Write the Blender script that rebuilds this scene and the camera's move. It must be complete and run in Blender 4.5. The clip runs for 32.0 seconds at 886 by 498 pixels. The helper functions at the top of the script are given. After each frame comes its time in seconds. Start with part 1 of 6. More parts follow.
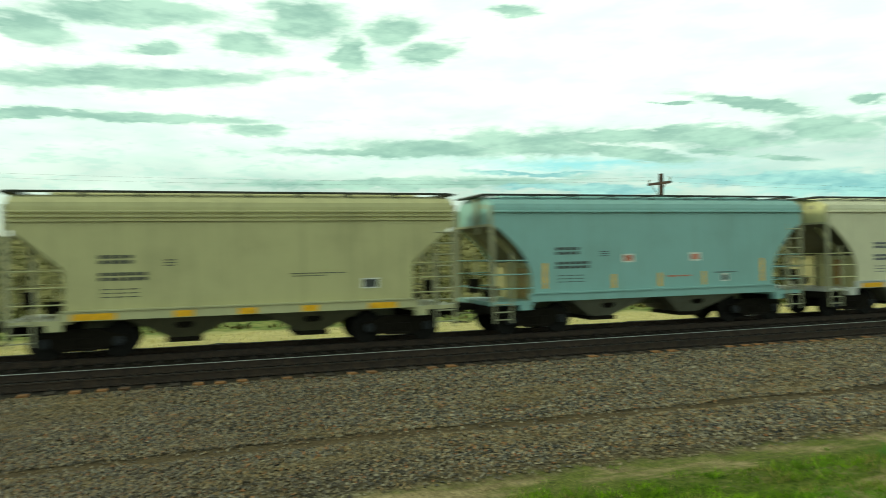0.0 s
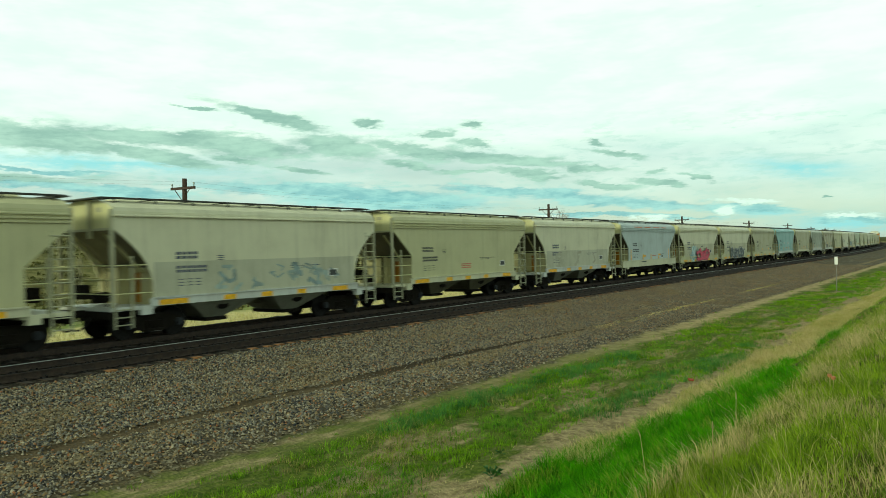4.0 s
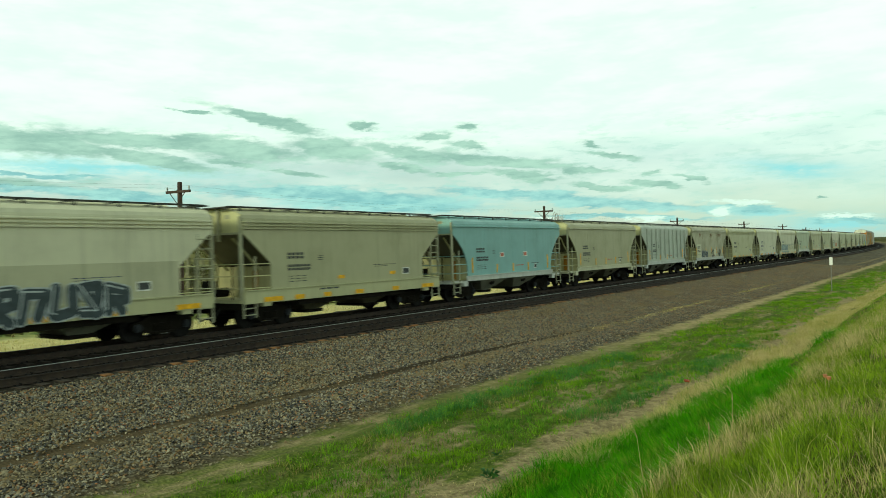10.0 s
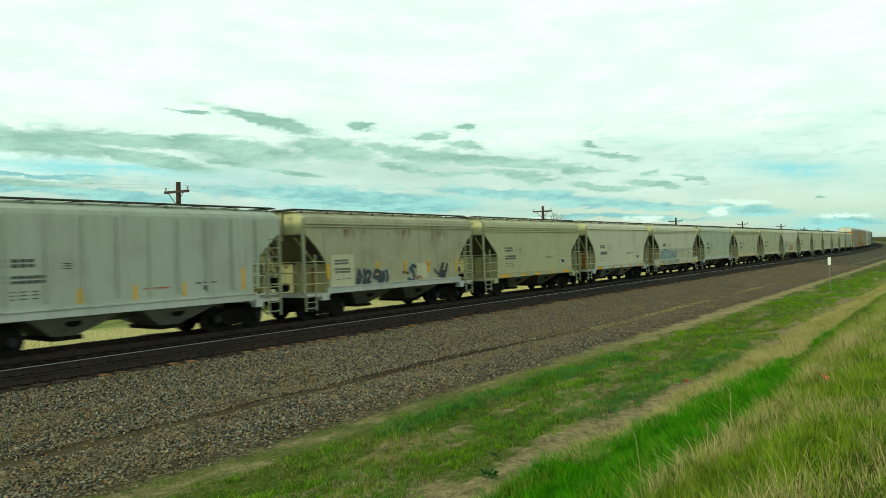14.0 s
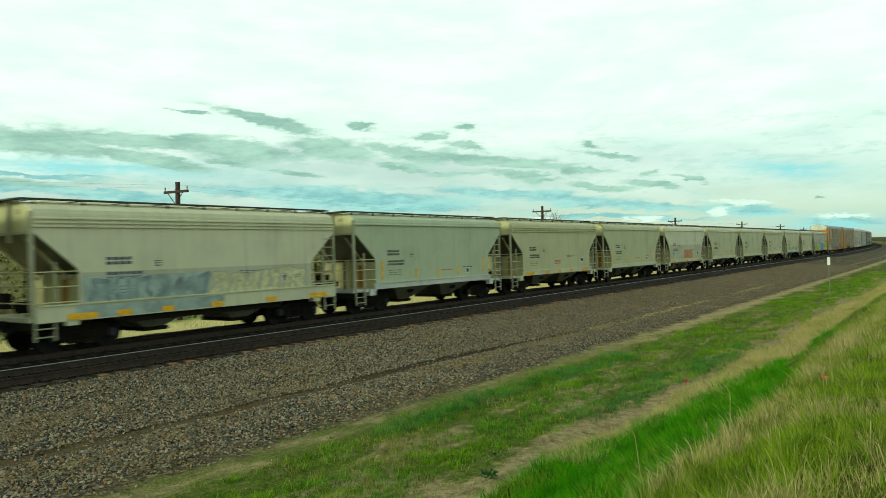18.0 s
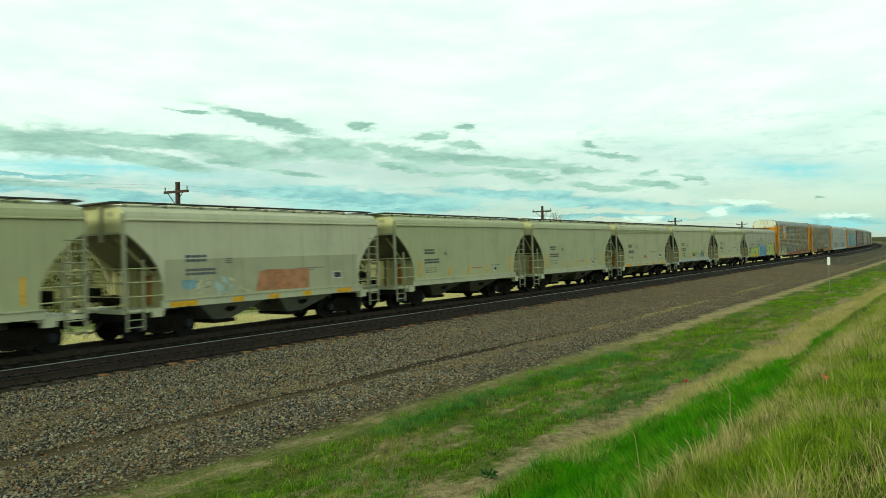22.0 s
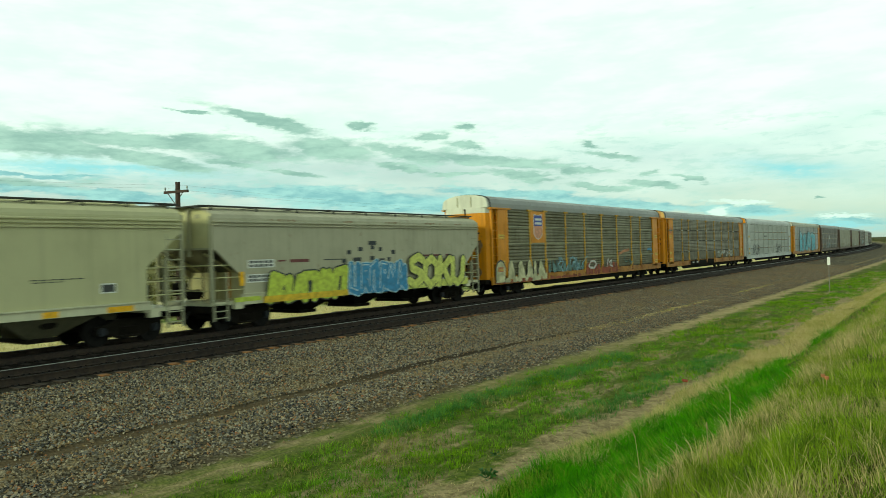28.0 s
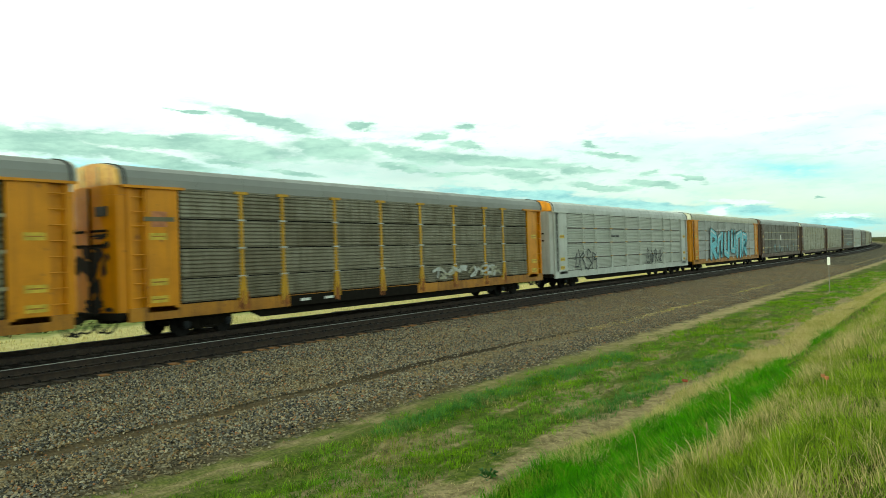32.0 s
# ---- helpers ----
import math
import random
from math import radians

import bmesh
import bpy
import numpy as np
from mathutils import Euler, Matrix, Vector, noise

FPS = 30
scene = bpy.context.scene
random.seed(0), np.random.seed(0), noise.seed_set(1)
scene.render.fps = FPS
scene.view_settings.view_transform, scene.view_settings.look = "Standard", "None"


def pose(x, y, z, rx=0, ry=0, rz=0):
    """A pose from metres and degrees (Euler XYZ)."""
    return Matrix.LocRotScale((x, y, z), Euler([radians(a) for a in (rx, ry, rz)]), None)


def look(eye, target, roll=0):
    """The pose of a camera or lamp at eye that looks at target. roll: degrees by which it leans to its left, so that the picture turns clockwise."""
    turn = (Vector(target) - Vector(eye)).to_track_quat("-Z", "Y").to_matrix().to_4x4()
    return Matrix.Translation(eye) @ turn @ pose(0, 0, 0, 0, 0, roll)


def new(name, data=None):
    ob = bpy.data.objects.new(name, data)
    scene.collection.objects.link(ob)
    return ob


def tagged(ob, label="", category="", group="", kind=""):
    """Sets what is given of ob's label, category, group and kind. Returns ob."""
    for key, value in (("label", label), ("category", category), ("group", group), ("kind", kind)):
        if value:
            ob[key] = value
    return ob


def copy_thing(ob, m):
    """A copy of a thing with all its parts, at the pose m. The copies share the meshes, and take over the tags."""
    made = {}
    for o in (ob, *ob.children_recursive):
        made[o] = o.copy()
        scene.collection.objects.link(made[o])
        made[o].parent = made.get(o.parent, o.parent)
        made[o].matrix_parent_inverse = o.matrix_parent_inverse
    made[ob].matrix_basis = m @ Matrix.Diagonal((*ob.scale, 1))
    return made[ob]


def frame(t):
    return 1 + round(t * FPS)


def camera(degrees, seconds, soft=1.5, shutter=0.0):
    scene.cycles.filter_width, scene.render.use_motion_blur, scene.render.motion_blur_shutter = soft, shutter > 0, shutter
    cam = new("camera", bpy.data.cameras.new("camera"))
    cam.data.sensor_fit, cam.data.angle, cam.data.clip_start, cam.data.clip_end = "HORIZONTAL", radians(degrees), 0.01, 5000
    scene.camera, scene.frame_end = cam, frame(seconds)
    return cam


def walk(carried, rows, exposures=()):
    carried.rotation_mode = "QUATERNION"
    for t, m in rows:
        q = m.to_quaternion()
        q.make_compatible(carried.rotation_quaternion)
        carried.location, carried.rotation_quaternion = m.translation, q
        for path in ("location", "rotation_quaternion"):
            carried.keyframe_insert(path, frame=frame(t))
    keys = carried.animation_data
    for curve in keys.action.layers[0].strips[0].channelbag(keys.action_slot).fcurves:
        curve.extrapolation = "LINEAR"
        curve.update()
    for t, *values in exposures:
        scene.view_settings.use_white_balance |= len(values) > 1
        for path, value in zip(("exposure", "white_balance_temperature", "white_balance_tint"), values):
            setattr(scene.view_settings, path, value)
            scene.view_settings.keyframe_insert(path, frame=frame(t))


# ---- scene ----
# ---------------------------------------------------------------- camera
# x: away from the track is positive, y: along the track, z: 0 at the rail heads
EYE = (0.0, 0.0, 2.589)
cam = camera(62.0, 32.0, soft=0.85, shutter=0.42)
PATH = [  # seconds, yaw, pitch, roll
    (0.0, 71.47, 0.41, 1.11), (0.5, 62.31, 0.34, 1.27), (1.0, 52.53, 0.18, 1.44), (1.5, 46.13, 0.08, 1.41),
    (2.0, 39.67, 0.07, 1.15), (2.5, 36.63, 0.11, 1.27), (3.0, 36.29, 0.12, 1.27), (3.5, 35.69, 0.08, 1.26),
    (4.0, 35.69, 0.06, 1.41), (4.5, 35.06, 0.05, 1.29), (5.5, 35.10, 0.16, 1.52), (6.5, 35.29, 0.22, 1.68), (7.0, 35.40, 0.23, 1.70),
    (7.5, 35.47, 0.23, 1.71), (8.0, 35.42, 0.23, 1.69), (9.0, 35.42, 0.23, 1.69), (10.0, 35.37, 0.23, 1.68),
    (12.0, 35.30, 0.23, 1.68), (14.0, 35.27, 0.23, 1.70), (17.0, 35.23, 0.23, 1.69), (24.0, 35.23, 0.23, 1.69),
    (32.0, 35.23, 0.23, 1.69)]
EXPOSURES = [(0.0, 0.18, 6760, -18), (2.0, 0.09, 6690, -18), (4.0, 0.04, 6580, -19), (26.0, 0.04, 6560, -19), (29.0, 0.09, 6560, -18), (30.0, 0.18, 6560, -18), (32.0, 0.32, 6560, -17)]
walk(cam, [(t, pose(*EYE, 90 + p, r, w)) for t, w, p, r in PATH], EXPOSURES)

# ---------------------------------------------------------------- sky and sun
SUN_EL, SUN_AZ = 27.0, 200.0   # degrees; azimuth is counted from +y towards +x
world = bpy.data.worlds.new("sky")
scene.world = world
world.use_nodes = True


def sky_nodes(nt):
    nt.nodes.clear()

    def node(kind, **kw):
        n = nt.nodes.new(kind)
        for k, v in kw.items():
            if k == "operation":
                n.operation = v
            elif k == "data_type":
                n.data_type = v
        return n

    def put(sock, v):
        if hasattr(v, "is_output"):
            nt.links.new(v, sock)
        else:
            sock.default_value = v

    def m(op, a, b=0.0, c=0.0, clamp=False):
        n = node("ShaderNodeMath", operation=op)
        n.use_clamp = clamp
        for s, v in zip(n.inputs, (a, b, c)):
            put(s, v)
        return n.outputs[0]

    def mix(f, a, b):
        n = node("ShaderNodeMix", data_type="RGBA")
        put(n.inputs[0], f), put(n.inputs[6], a), put(n.inputs[7], b)
        return n.outputs[2]

    def ramp(v, lo, hi):
        n = node("ShaderNodeMapRange")
        n.interpolation_type = "SMOOTHSTEP"
        put(n.inputs[0], v)
        n.inputs[1].default_value, n.inputs[2].default_value = lo, hi
        return n.outputs[0]

    co = node("ShaderNodeTexCoord").outputs["Generated"]
    sep = node("ShaderNodeSeparateXYZ")
    nt.links.new(co, sep.inputs[0])
    x, y, z = sep.outputs
    az = m("MULTIPLY", m("ARCTAN2", m("MULTIPLY", x, -1.0), y), 57.2958)
    el = m("MULTIPLY", m("ARCSINE", m("MINIMUM", m("MAXIMUM", z, -1.0), 1.0)), 57.2958)
    flat = node("ShaderNodeCombineXYZ")
    put(flat.inputs[0], m("MULTIPLY", az, 0.16)), put(flat.inputs[1], m("MULTIPLY", el, 0.62))

    def noise(scale, detail, rough, off):
        n = node("ShaderNodeTexNoise")
        v = node("ShaderNodeVectorMath", operation="ADD")
        nt.links.new(flat.outputs[0], v.inputs[0])
        v.inputs[1].default_value = (off, off * 0.7, off * 1.3)
        nt.links.new(v.outputs[0], n.inputs["Vector"])
        n.inputs["Scale"].default_value, n.inputs["Detail"].default_value = scale, detail
        n.inputs["Roughness"].default_value = rough
        return n.outputs[0]

    w1, w2, w3 = noise(1.5, 6, 0.6, 31.0), noise(1.1, 6, 0.65, 47.0), noise(4.5, 4, 0.6, 63.0)
    n1, n2, n3, n4 = noise(0.8, 6, 0.6, 1.0), noise(2.4, 7, 0.62, 5.0), noise(0.35, 4, 0.55, 9.0), noise(6.5, 5, 0.6, 14.0)
    nishita = node("ShaderNodeTexSky")
    nishita.sky_type, nishita.sun_disc = "NISHITA", False
    nishita.sun_elevation, nishita.sun_rotation = radians(SUN_EL), radians(SUN_AZ)
    blue = node("ShaderNodeVectorMath", operation="SCALE")
    nt.links.new(nishita.outputs[0], blue.inputs[0])
    blue.inputs["Scale"].default_value = 0.09
    # a bright veil of high cloud, thin near the horizon where the blue shows through
    veil = ramp(m("ADD", el, m("MULTIPLY", m("SUBTRACT", n3, 0.5), 14.0)), 2.0, 11.0)
    veil = m("MULTIPLY_ADD", veil, 0.62, 0.38)
    pale = mix(ramp(n1, 0.35, 0.65), (0.92, 1.01, 1.01, 1), (1.06, 1.085, 1.085, 1))
    sky = mix(veil, blue.outputs[0], pale)
    # the wind has pulled every cloud out of shape
    az_w = m("ADD", az, m("MULTIPLY", m("SUBTRACT", w1, 0.5), 5.0))
    el_w = m("ADD", el, m("ADD", m("MULTIPLY", m("SUBTRACT", w2, 0.5), 1.3), m("MULTIPLY", m("SUBTRACT", w3, 0.5), 0.7)))

    def spots(rows, power):
        best = None
        for a, e, wa, we, tilt in rows:
            da = m("SUBTRACT", az_w, a)
            de = m("SUBTRACT", m("SUBTRACT", el_w, e), m("MULTIPLY", da, tilt))
            d = m("ADD", m("POWER", m("DIVIDE", da, wa), 2.0), m("POWER", m("DIVIDE", de, we), 2.0))
            g = m("DIVIDE", 1.0, m("ADD", 1.0, m("POWER", d, power)))
            best = g if best is None else m("MAXIMUM", best, g)
        return best

    # blue openings low over the land
    holes = spots(((60.2, 6.6, 7.0, 0.42, 0.05), (38.6, 3.8, 5.6, 0.42, 0.03), (9.7, 5.1, 2.6, 0.4, 0.16), (12.1, 2.0, 1.8, 0.25, 0.05), (7.1, 1.2, 3.0, 0.4, 0.04)), 1.3)
    holes = m("MULTIPLY", holes, ramp(n2, 0.2, 0.5))
    sky = mix(m("MULTIPLY", holes, 0.9), sky, (0.36, 0.74, 0.86, 1))
    # grey flat-bottomed cloud streaks: over the poles, low over the land, far along the line, and to the left of it
    high = spots(((48.8, 10.31, 3.6, 0.38, 0.23), (41.2, 9.78, 0.9, 0.24, 0.01), (36.2, 8.92, 1.2, 0.27, 0.03), (55.8, 8.55, 6.7, 0.52, 0.03), (51.0, 8.11, 4.5, 0.74, 0.1),
                  (44.0, 8.12, 3.0, 0.76, 0.16), (37.9, 7.66, 3.4, 0.44, 0.18), (64.4, 8.3, 5.2, 0.77, 0.1), (57.1, 7.29, 4.7, 0.46, 0.16), (50.5, 7.04, 1.6, 0.22, 0.1),
                  (38.2, 6.65, 2.0, 0.31, 0.12), (46.3, 6.27, 1.6, 0.22, 0.11), (54.3, 10.76, 1.5, 0.13, 0.07)), 1.7)
    low = spots(((64.0, 6.08, 4.5, 0.17, 0.05), (64.2, 5.1, 3.0, 0.29, 0.0), (44.1, 4.6, 9.2, 0.47, 0.07), (40.0, 3.73, 6.5, 0.42, 0.06), (59.5, 4.69, 4.2, 0.36, 0.05),
                 (28.9, 4.23, 6.9, 0.31, 0.09), (23.5, 3.46, 7.2, 0.33, 0.1), (13.4, 2.35, 2.9, 0.26, 0.08), (6.8, 1.34, 2.1, 0.14, 0.05), (21.5, 2.26, 5.7, 0.15, 0.07)), 1.5)
    right = spots(((33.2, 9.47, 0.9, 0.27, 0.04), (33.1, 8.13, 1.7, 0.24, 0.09), (31.0, 6.9, 4.9, 0.39, 0.14), (28.9, 5.75, 3.6, 0.27, 0.09), (22.0, 6.86, 1.7, 0.24, 0.21),
                   (23.7, 7.91, 0.9, 0.15, 0.16), (24.3, 6.0, 1.8, 0.27, 0.15), (19.4, 4.52, 1.6, 0.21, 0.16), (22.9, 4.52, 2.0, 0.18, 0.1), (19.7, 5.39, 0.7, 0.15, 0.06),
                   (16.6, 4.78, 1.1, 0.15, 0.17), (7.9, 2.98, 0.5, 0.11, 0.06), (34.1, 5.94, 1.9, 0.15, 0.03)), 1.5)
    left = spots(((94.2, 17.3, 5.4, 0.75, -0.05), (100.3, 15.6, 2.3, 0.9, 0.2), (86.0, 15.8, 2.3, 0.87, 0.05), (81.7, 17.6, 3.0, 1.11, 0.06), (78.6, 15.3, 1.2, 1.31, 0.0),
                  (74.8, 16.9, 2.0, 0.89, -0.09), (72.4, 15.3, 2.0, 0.62, -0.08), (92.7, 15.0, 1.7, 0.35, -0.08), (94.3, 12.8, 9.1, 0.62, -0.07), (100.4, 10.1, 3.8, 0.3, -0.07),
                  (93.2, 10.2, 6.7, 0.32, 0.0), (85.5, 9.5, 1.9, 0.42, 0.0), (65.4, 18.1, 1.5, 0.32, 0.05), (75.0, 8.0, 7.5, 0.34, 0.0), (72.0, 8.2, 5.0, 0.5, 0.04), (75.1, 5.5, 12.2, 0.35, 0.0)), 1.5)
    # small bright heaps low down
    heaps = spots(((13.4, 2.86, 2.0, 0.2, 0.1), (14.7, 2.27, 0.8, 0.35, 0.05), (19.5, 1.97, 1.4, 0.24, 0.04), (6.6, 1.6, 1.9, 0.14, 0.05), (27.5, 2.4, 1.5, 0.2, 0.05)), 1.6)
    ragged = m("ADD", m("MULTIPLY", m("SUBTRACT", n2, 0.5), 1.5), m("MULTIPLY", m("SUBTRACT", n4, 0.5), 0.7))
    # thin loose wisps between the streaks, in a belt over the land
    belt = m("MULTIPLY", ramp(el, 2.0, 5.0), m("SUBTRACT", 1.0, ramp(el, 7.5, 11.0)))
    wisps = m("MULTIPLY", m("MULTIPLY", ramp(m("ADD", n2, m("MULTIPLY", m("SUBTRACT", n4, 0.5), 0.6)), 0.50, 0.68), belt), 0.38)
    sky = mix(wisps, sky, (0.50, 0.72, 0.70, 1))
    grey = mix(ramp(m("ADD", n1, m("MULTIPLY", ragged, 0.4)), 0.3, 0.7), (0.30, 0.465, 0.44, 1), (0.52, 0.71, 0.65, 1))
    blue_grey = mix(ramp(n2, 0.35, 0.65), (0.27, 0.52, 0.60, 1), (0.48, 0.75, 0.78, 1))
    for streak, paint in ((low, blue_grey), (m("MAXIMUM", m("MAXIMUM", high, right), left), grey)):
        body = ramp(m("ADD", streak, m("MULTIPLY", ragged, 0.55)), 0.14, 0.68)
        sky = mix(m("MULTIPLY", body, 0.92), sky, paint)
    sky = mix(ramp(m("ADD", heaps, m("MULTIPLY", ragged, 0.8)), 0.4, 1.0), sky, (0.86, 0.98, 0.95, 1))
    # overhead and behind, the deck is thicker and duller
    dome = ramp(el, 20.0, 48.0)
    sky = mix(m("MULTIPLY", dome, 0.85), sky, (0.21, 0.23, 0.25, 1))
    bg = node("ShaderNodeBackground")
    nt.links.new(sky, bg.inputs[0])
    bg.inputs[1].default_value = 1.0
    out = node("ShaderNodeOutputWorld")
    nt.links.new(bg.outputs[0], out.inputs[0])


sky_nodes(world.node_tree)
sun = new("sun", bpy.data.lights.new("sun", "SUN"))
sun.data.energy, sun.data.angle, sun.data.color = 2.0, radians(12), (1.0, 0.90, 0.70)
_a, _e = radians(SUN_AZ), radians(SUN_EL)
sun.matrix_world = look((60 * math.sin(_a) * math.cos(_e), 60 * math.cos(_a) * math.cos(_e), 60 * math.sin(_e)), (0, 0, 0))


# ---------------------------------------------------------------- materials
class Nodes:
    """A short hand for building node materials."""

    def __init__(self, name):
        self.mat = bpy.data.materials.new(name)
        self.mat.use_nodes = True
        self.nt = self.mat.node_tree
        self.bsdf = self.nt.nodes["Principled BSDF"]
        self.co = self.nt.nodes.new("ShaderNodeTexCoord").outputs["Object"]
        self.world = self.nt.nodes.new("ShaderNodeNewGeometry").outputs["Position"]

    def put(self, sock, v):
        if hasattr(v, "is_output"):
            self.nt.links.new(v, sock)
        else:
            sock.default_value = v

    def m(self, op, a, b=0.0, clamp=False):
        n = self.nt.nodes.new("ShaderNodeMath")
        n.operation, n.use_clamp = op, clamp
        self.put(n.inputs[0], a), self.put(n.inputs[1], b)
        return n.outputs[0]

    def mix(self, f, a, b, mode="MIX"):
        n = self.nt.nodes.new("ShaderNodeMix")
        n.data_type, n.blend_type = "RGBA", mode
        self.put(n.inputs[0], f)
        for s, v in ((n.inputs[6], a), (n.inputs[7], b)):
            self.put(s, (*v, 1) if isinstance(v, tuple) and len(v) == 3 else v)
        return n.outputs[2]

    def ramp(self, v, lo, hi, a=0.0, b=1.0):
        n = self.nt.nodes.new("ShaderNodeMapRange")
        n.interpolation_type = "SMOOTHSTEP"
        self.put(n.inputs[0], v)
        for i, q in enumerate((lo, hi, a, b)):
            n.inputs[i + 1].default_value = q
        return n.outputs[0]

    def noise(self, scale, detail=4, rough=0.55, stretch=None, co=None, off=0.0):
        n = self.nt.nodes.new("ShaderNodeTexNoise")
        src = co if co is not None else self.co
        if stretch or off:
            mp = self.nt.nodes.new("ShaderNodeMapping")
            self.nt.links.new(src, mp.inputs[0])
            mp.inputs["Scale"].default_value = stretch or (1, 1, 1)
            mp.inputs["Location"].default_value = (off, off * 0.37, off * 0.71)
            src = mp.outputs[0]
        self.nt.links.new(src, n.inputs["Vector"])
        n.inputs["Scale"].default_value, n.inputs["Detail"].default_value = scale, detail
        n.inputs["Roughness"].default_value = rough
        return n.outputs[0]

    def voronoi(self, scale, out="Color", co=None):
        n = self.nt.nodes.new("ShaderNodeTexVoronoi")
        self.nt.links.new(co if co is not None else self.co, n.inputs["Vector"])
        n.inputs["Scale"].default_value = scale
        return n.outputs[out]

    def bump(self, height, strength, dist):
        n = self.nt.nodes.new("ShaderNodeBump")
        n.inputs["Strength"].default_value, n.inputs["Distance"].default_value = strength, dist
        self.nt.links.new(height, n.inputs["Height"])
        self.nt.links.new(n.outputs[0], self.bsdf.inputs["Normal"])

    def random(self):
        return self.nt.nodes.new("ShaderNodeObjectInfo").outputs["Random"]

    def own_place(self):
        """Coordinates in metres for the unit-sized panels, shifted for each of them."""
        add = self.nt.nodes.new("ShaderNodeVectorMath")
        add.operation = "MULTIPLY_ADD"
        shift = self.nt.nodes.new("ShaderNodeVectorMath")
        shift.operation = "SCALE"
        shift.inputs[0].default_value = (31.0, 57.0, 43.0)
        self.nt.links.new(self.random(), shift.inputs["Scale"])
        self.nt.links.new(self.co, add.inputs[0])
        add.inputs[1].default_value = (1.0, 2.7, 0.94)
        self.nt.links.new(shift.outputs[0], add.inputs[2])
        self.co = add.outputs[0]

    def island(self):
        return self.nt.nodes.new("ShaderNodeNewGeometry").outputs["Random Per Island"]

    def sep(self, v):
        n = self.nt.nodes.new("ShaderNodeSeparateXYZ")
        self.nt.links.new(v, n.inputs[0])
        return n.outputs

    def done(self, color, rough=0.6, metal=0.0, spec=0.4):
        self.put(self.bsdf.inputs["Base Color"], (*color, 1) if isinstance(color, tuple) and len(color) == 3 else color)
        self.put(self.bsdf.inputs["Roughness"], rough)
        self.bsdf.inputs["Metallic"].default_value = metal
        self.bsdf.inputs["Specular IOR Level"].default_value = spec
        return self.mat


def weathered(name, base, dirt=(0.16, 0.14, 0.09), amount=0.35, rough=0.42, streak=True, rust=0.0, piece=0.0):
    """Painted car steel: soft blotches, rain streaks running down, dust low down and a little rust."""
    n = Nodes(name)
    if piece:
        n.own_place()
    blotch = n.ramp(n.noise(0.9, 5, 0.6), 0.35, 0.75)
    fine = n.noise(14, 4, 0.6)
    run = n.ramp(n.noise(1.0, 4, 0.6, stretch=(3.0, 5.5, 0.22)), 0.46, 0.78)
    c = n.mix(n.m("MULTIPLY", blotch, amount * 0.7), base, dirt)
    if streak:
        c = n.mix(n.m("MULTIPLY", run, amount), c, dirt)
    c = n.mix(n.m("MULTIPLY", n.ramp(fine, 0.4, 0.7), amount * 0.3), c, tuple(min(1.0, v * 1.15) for v in base))
    if piece:
        c = n.mix(n.m("MULTIPLY", n.random(), piece), c, dirt)
    if rust:
        r = n.ramp(n.noise(2.3, 6, 0.68, off=3.0), 0.60, 0.72)
        c = n.mix(n.m("MULTIPLY", r, rust), c, (0.17, 0.06, 0.025))
    n.bump(n.noise(3.0, 3), 0.12, 0.02)
    return n.done(c, n.m("ADD", n.m("MULTIPLY", blotch, 0.2), rough))


def plain(name, color, rough=0.6, metal=0.0, vary=0.25, scale=6.0, spec=0.4):
    n = Nodes(name)
    c = n.mix(n.ramp(n.noise(scale, 5, 0.6), 0.3, 0.7), tuple(v * (1 - vary) for v in color), tuple(min(1, v * (1 + vary)) for v in color))
    return n.done(c, rough, metal, spec)


M_CREAM = weathered("cream_car_paint", (0.52, 0.50, 0.28), amount=0.22)
M_PALE = weathered("pale_grey_car_paint", (0.66, 0.635, 0.435), amount=0.22)
M_SILLC = weathered("cream_and_lit_sill_paint", (0.63, 0.61, 0.41), amount=0.25)
M_OLIVE = weathered("olive_tan_car_paint", (0.52, 0.49, 0.25), amount=0.3)
M_MINT = weathered("mint_grey_car_paint", (0.50, 0.50, 0.28), amount=0.22)
M_TEAL = weathered("teal_car_paint", (0.27, 0.47, 0.45), dirt=(0.16, 0.22, 0.17), amount=0.28)
M_WHITE = weathered("white_car_paint", (0.60, 0.61, 0.55), amount=0.3)
M_RIBBED = weathered("chalky_white_car_paint", (0.50, 0.53, 0.44), amount=0.35)
M_BLUISH = weathered("bluish_grey_car_paint", (0.46, 0.53, 0.51), amount=0.25)
M_PLATE = weathered("dusty_cream_plate", (0.50, 0.46, 0.23), amount=0.45, rust=0.2)
M_SEA = weathered("sea_green_grey_car_paint", (0.47, 0.515, 0.34), amount=0.2)
M_TAN = weathered("tan_car_paint", (0.44, 0.42, 0.25), amount=0.25)
M_DIRTY = weathered("dirty_cream_car_paint", (0.46, 0.43, 0.27), amount=0.5, rust=0.35)
M_LONG = weathered("grey_cream_car_paint", (0.45, 0.425, 0.29), amount=0.3, rust=0.35)
M_FRAME = weathered("grey_green_frame_paint", (0.40, 0.39, 0.25), dirt=(0.10, 0.09, 0.06), amount=0.4)
M_END = weathered("dusty_yellow_end_steel", (0.42, 0.40, 0.20), dirt=(0.10, 0.08, 0.04), amount=0.55, rust=0.3)
M_HOODS = weathered("cream_end_hood_paint", (0.58, 0.56, 0.30), dirt=(0.16, 0.14, 0.06), amount=0.3, rough=0.75)
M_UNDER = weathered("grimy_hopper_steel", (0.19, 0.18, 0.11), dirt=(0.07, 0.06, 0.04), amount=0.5)
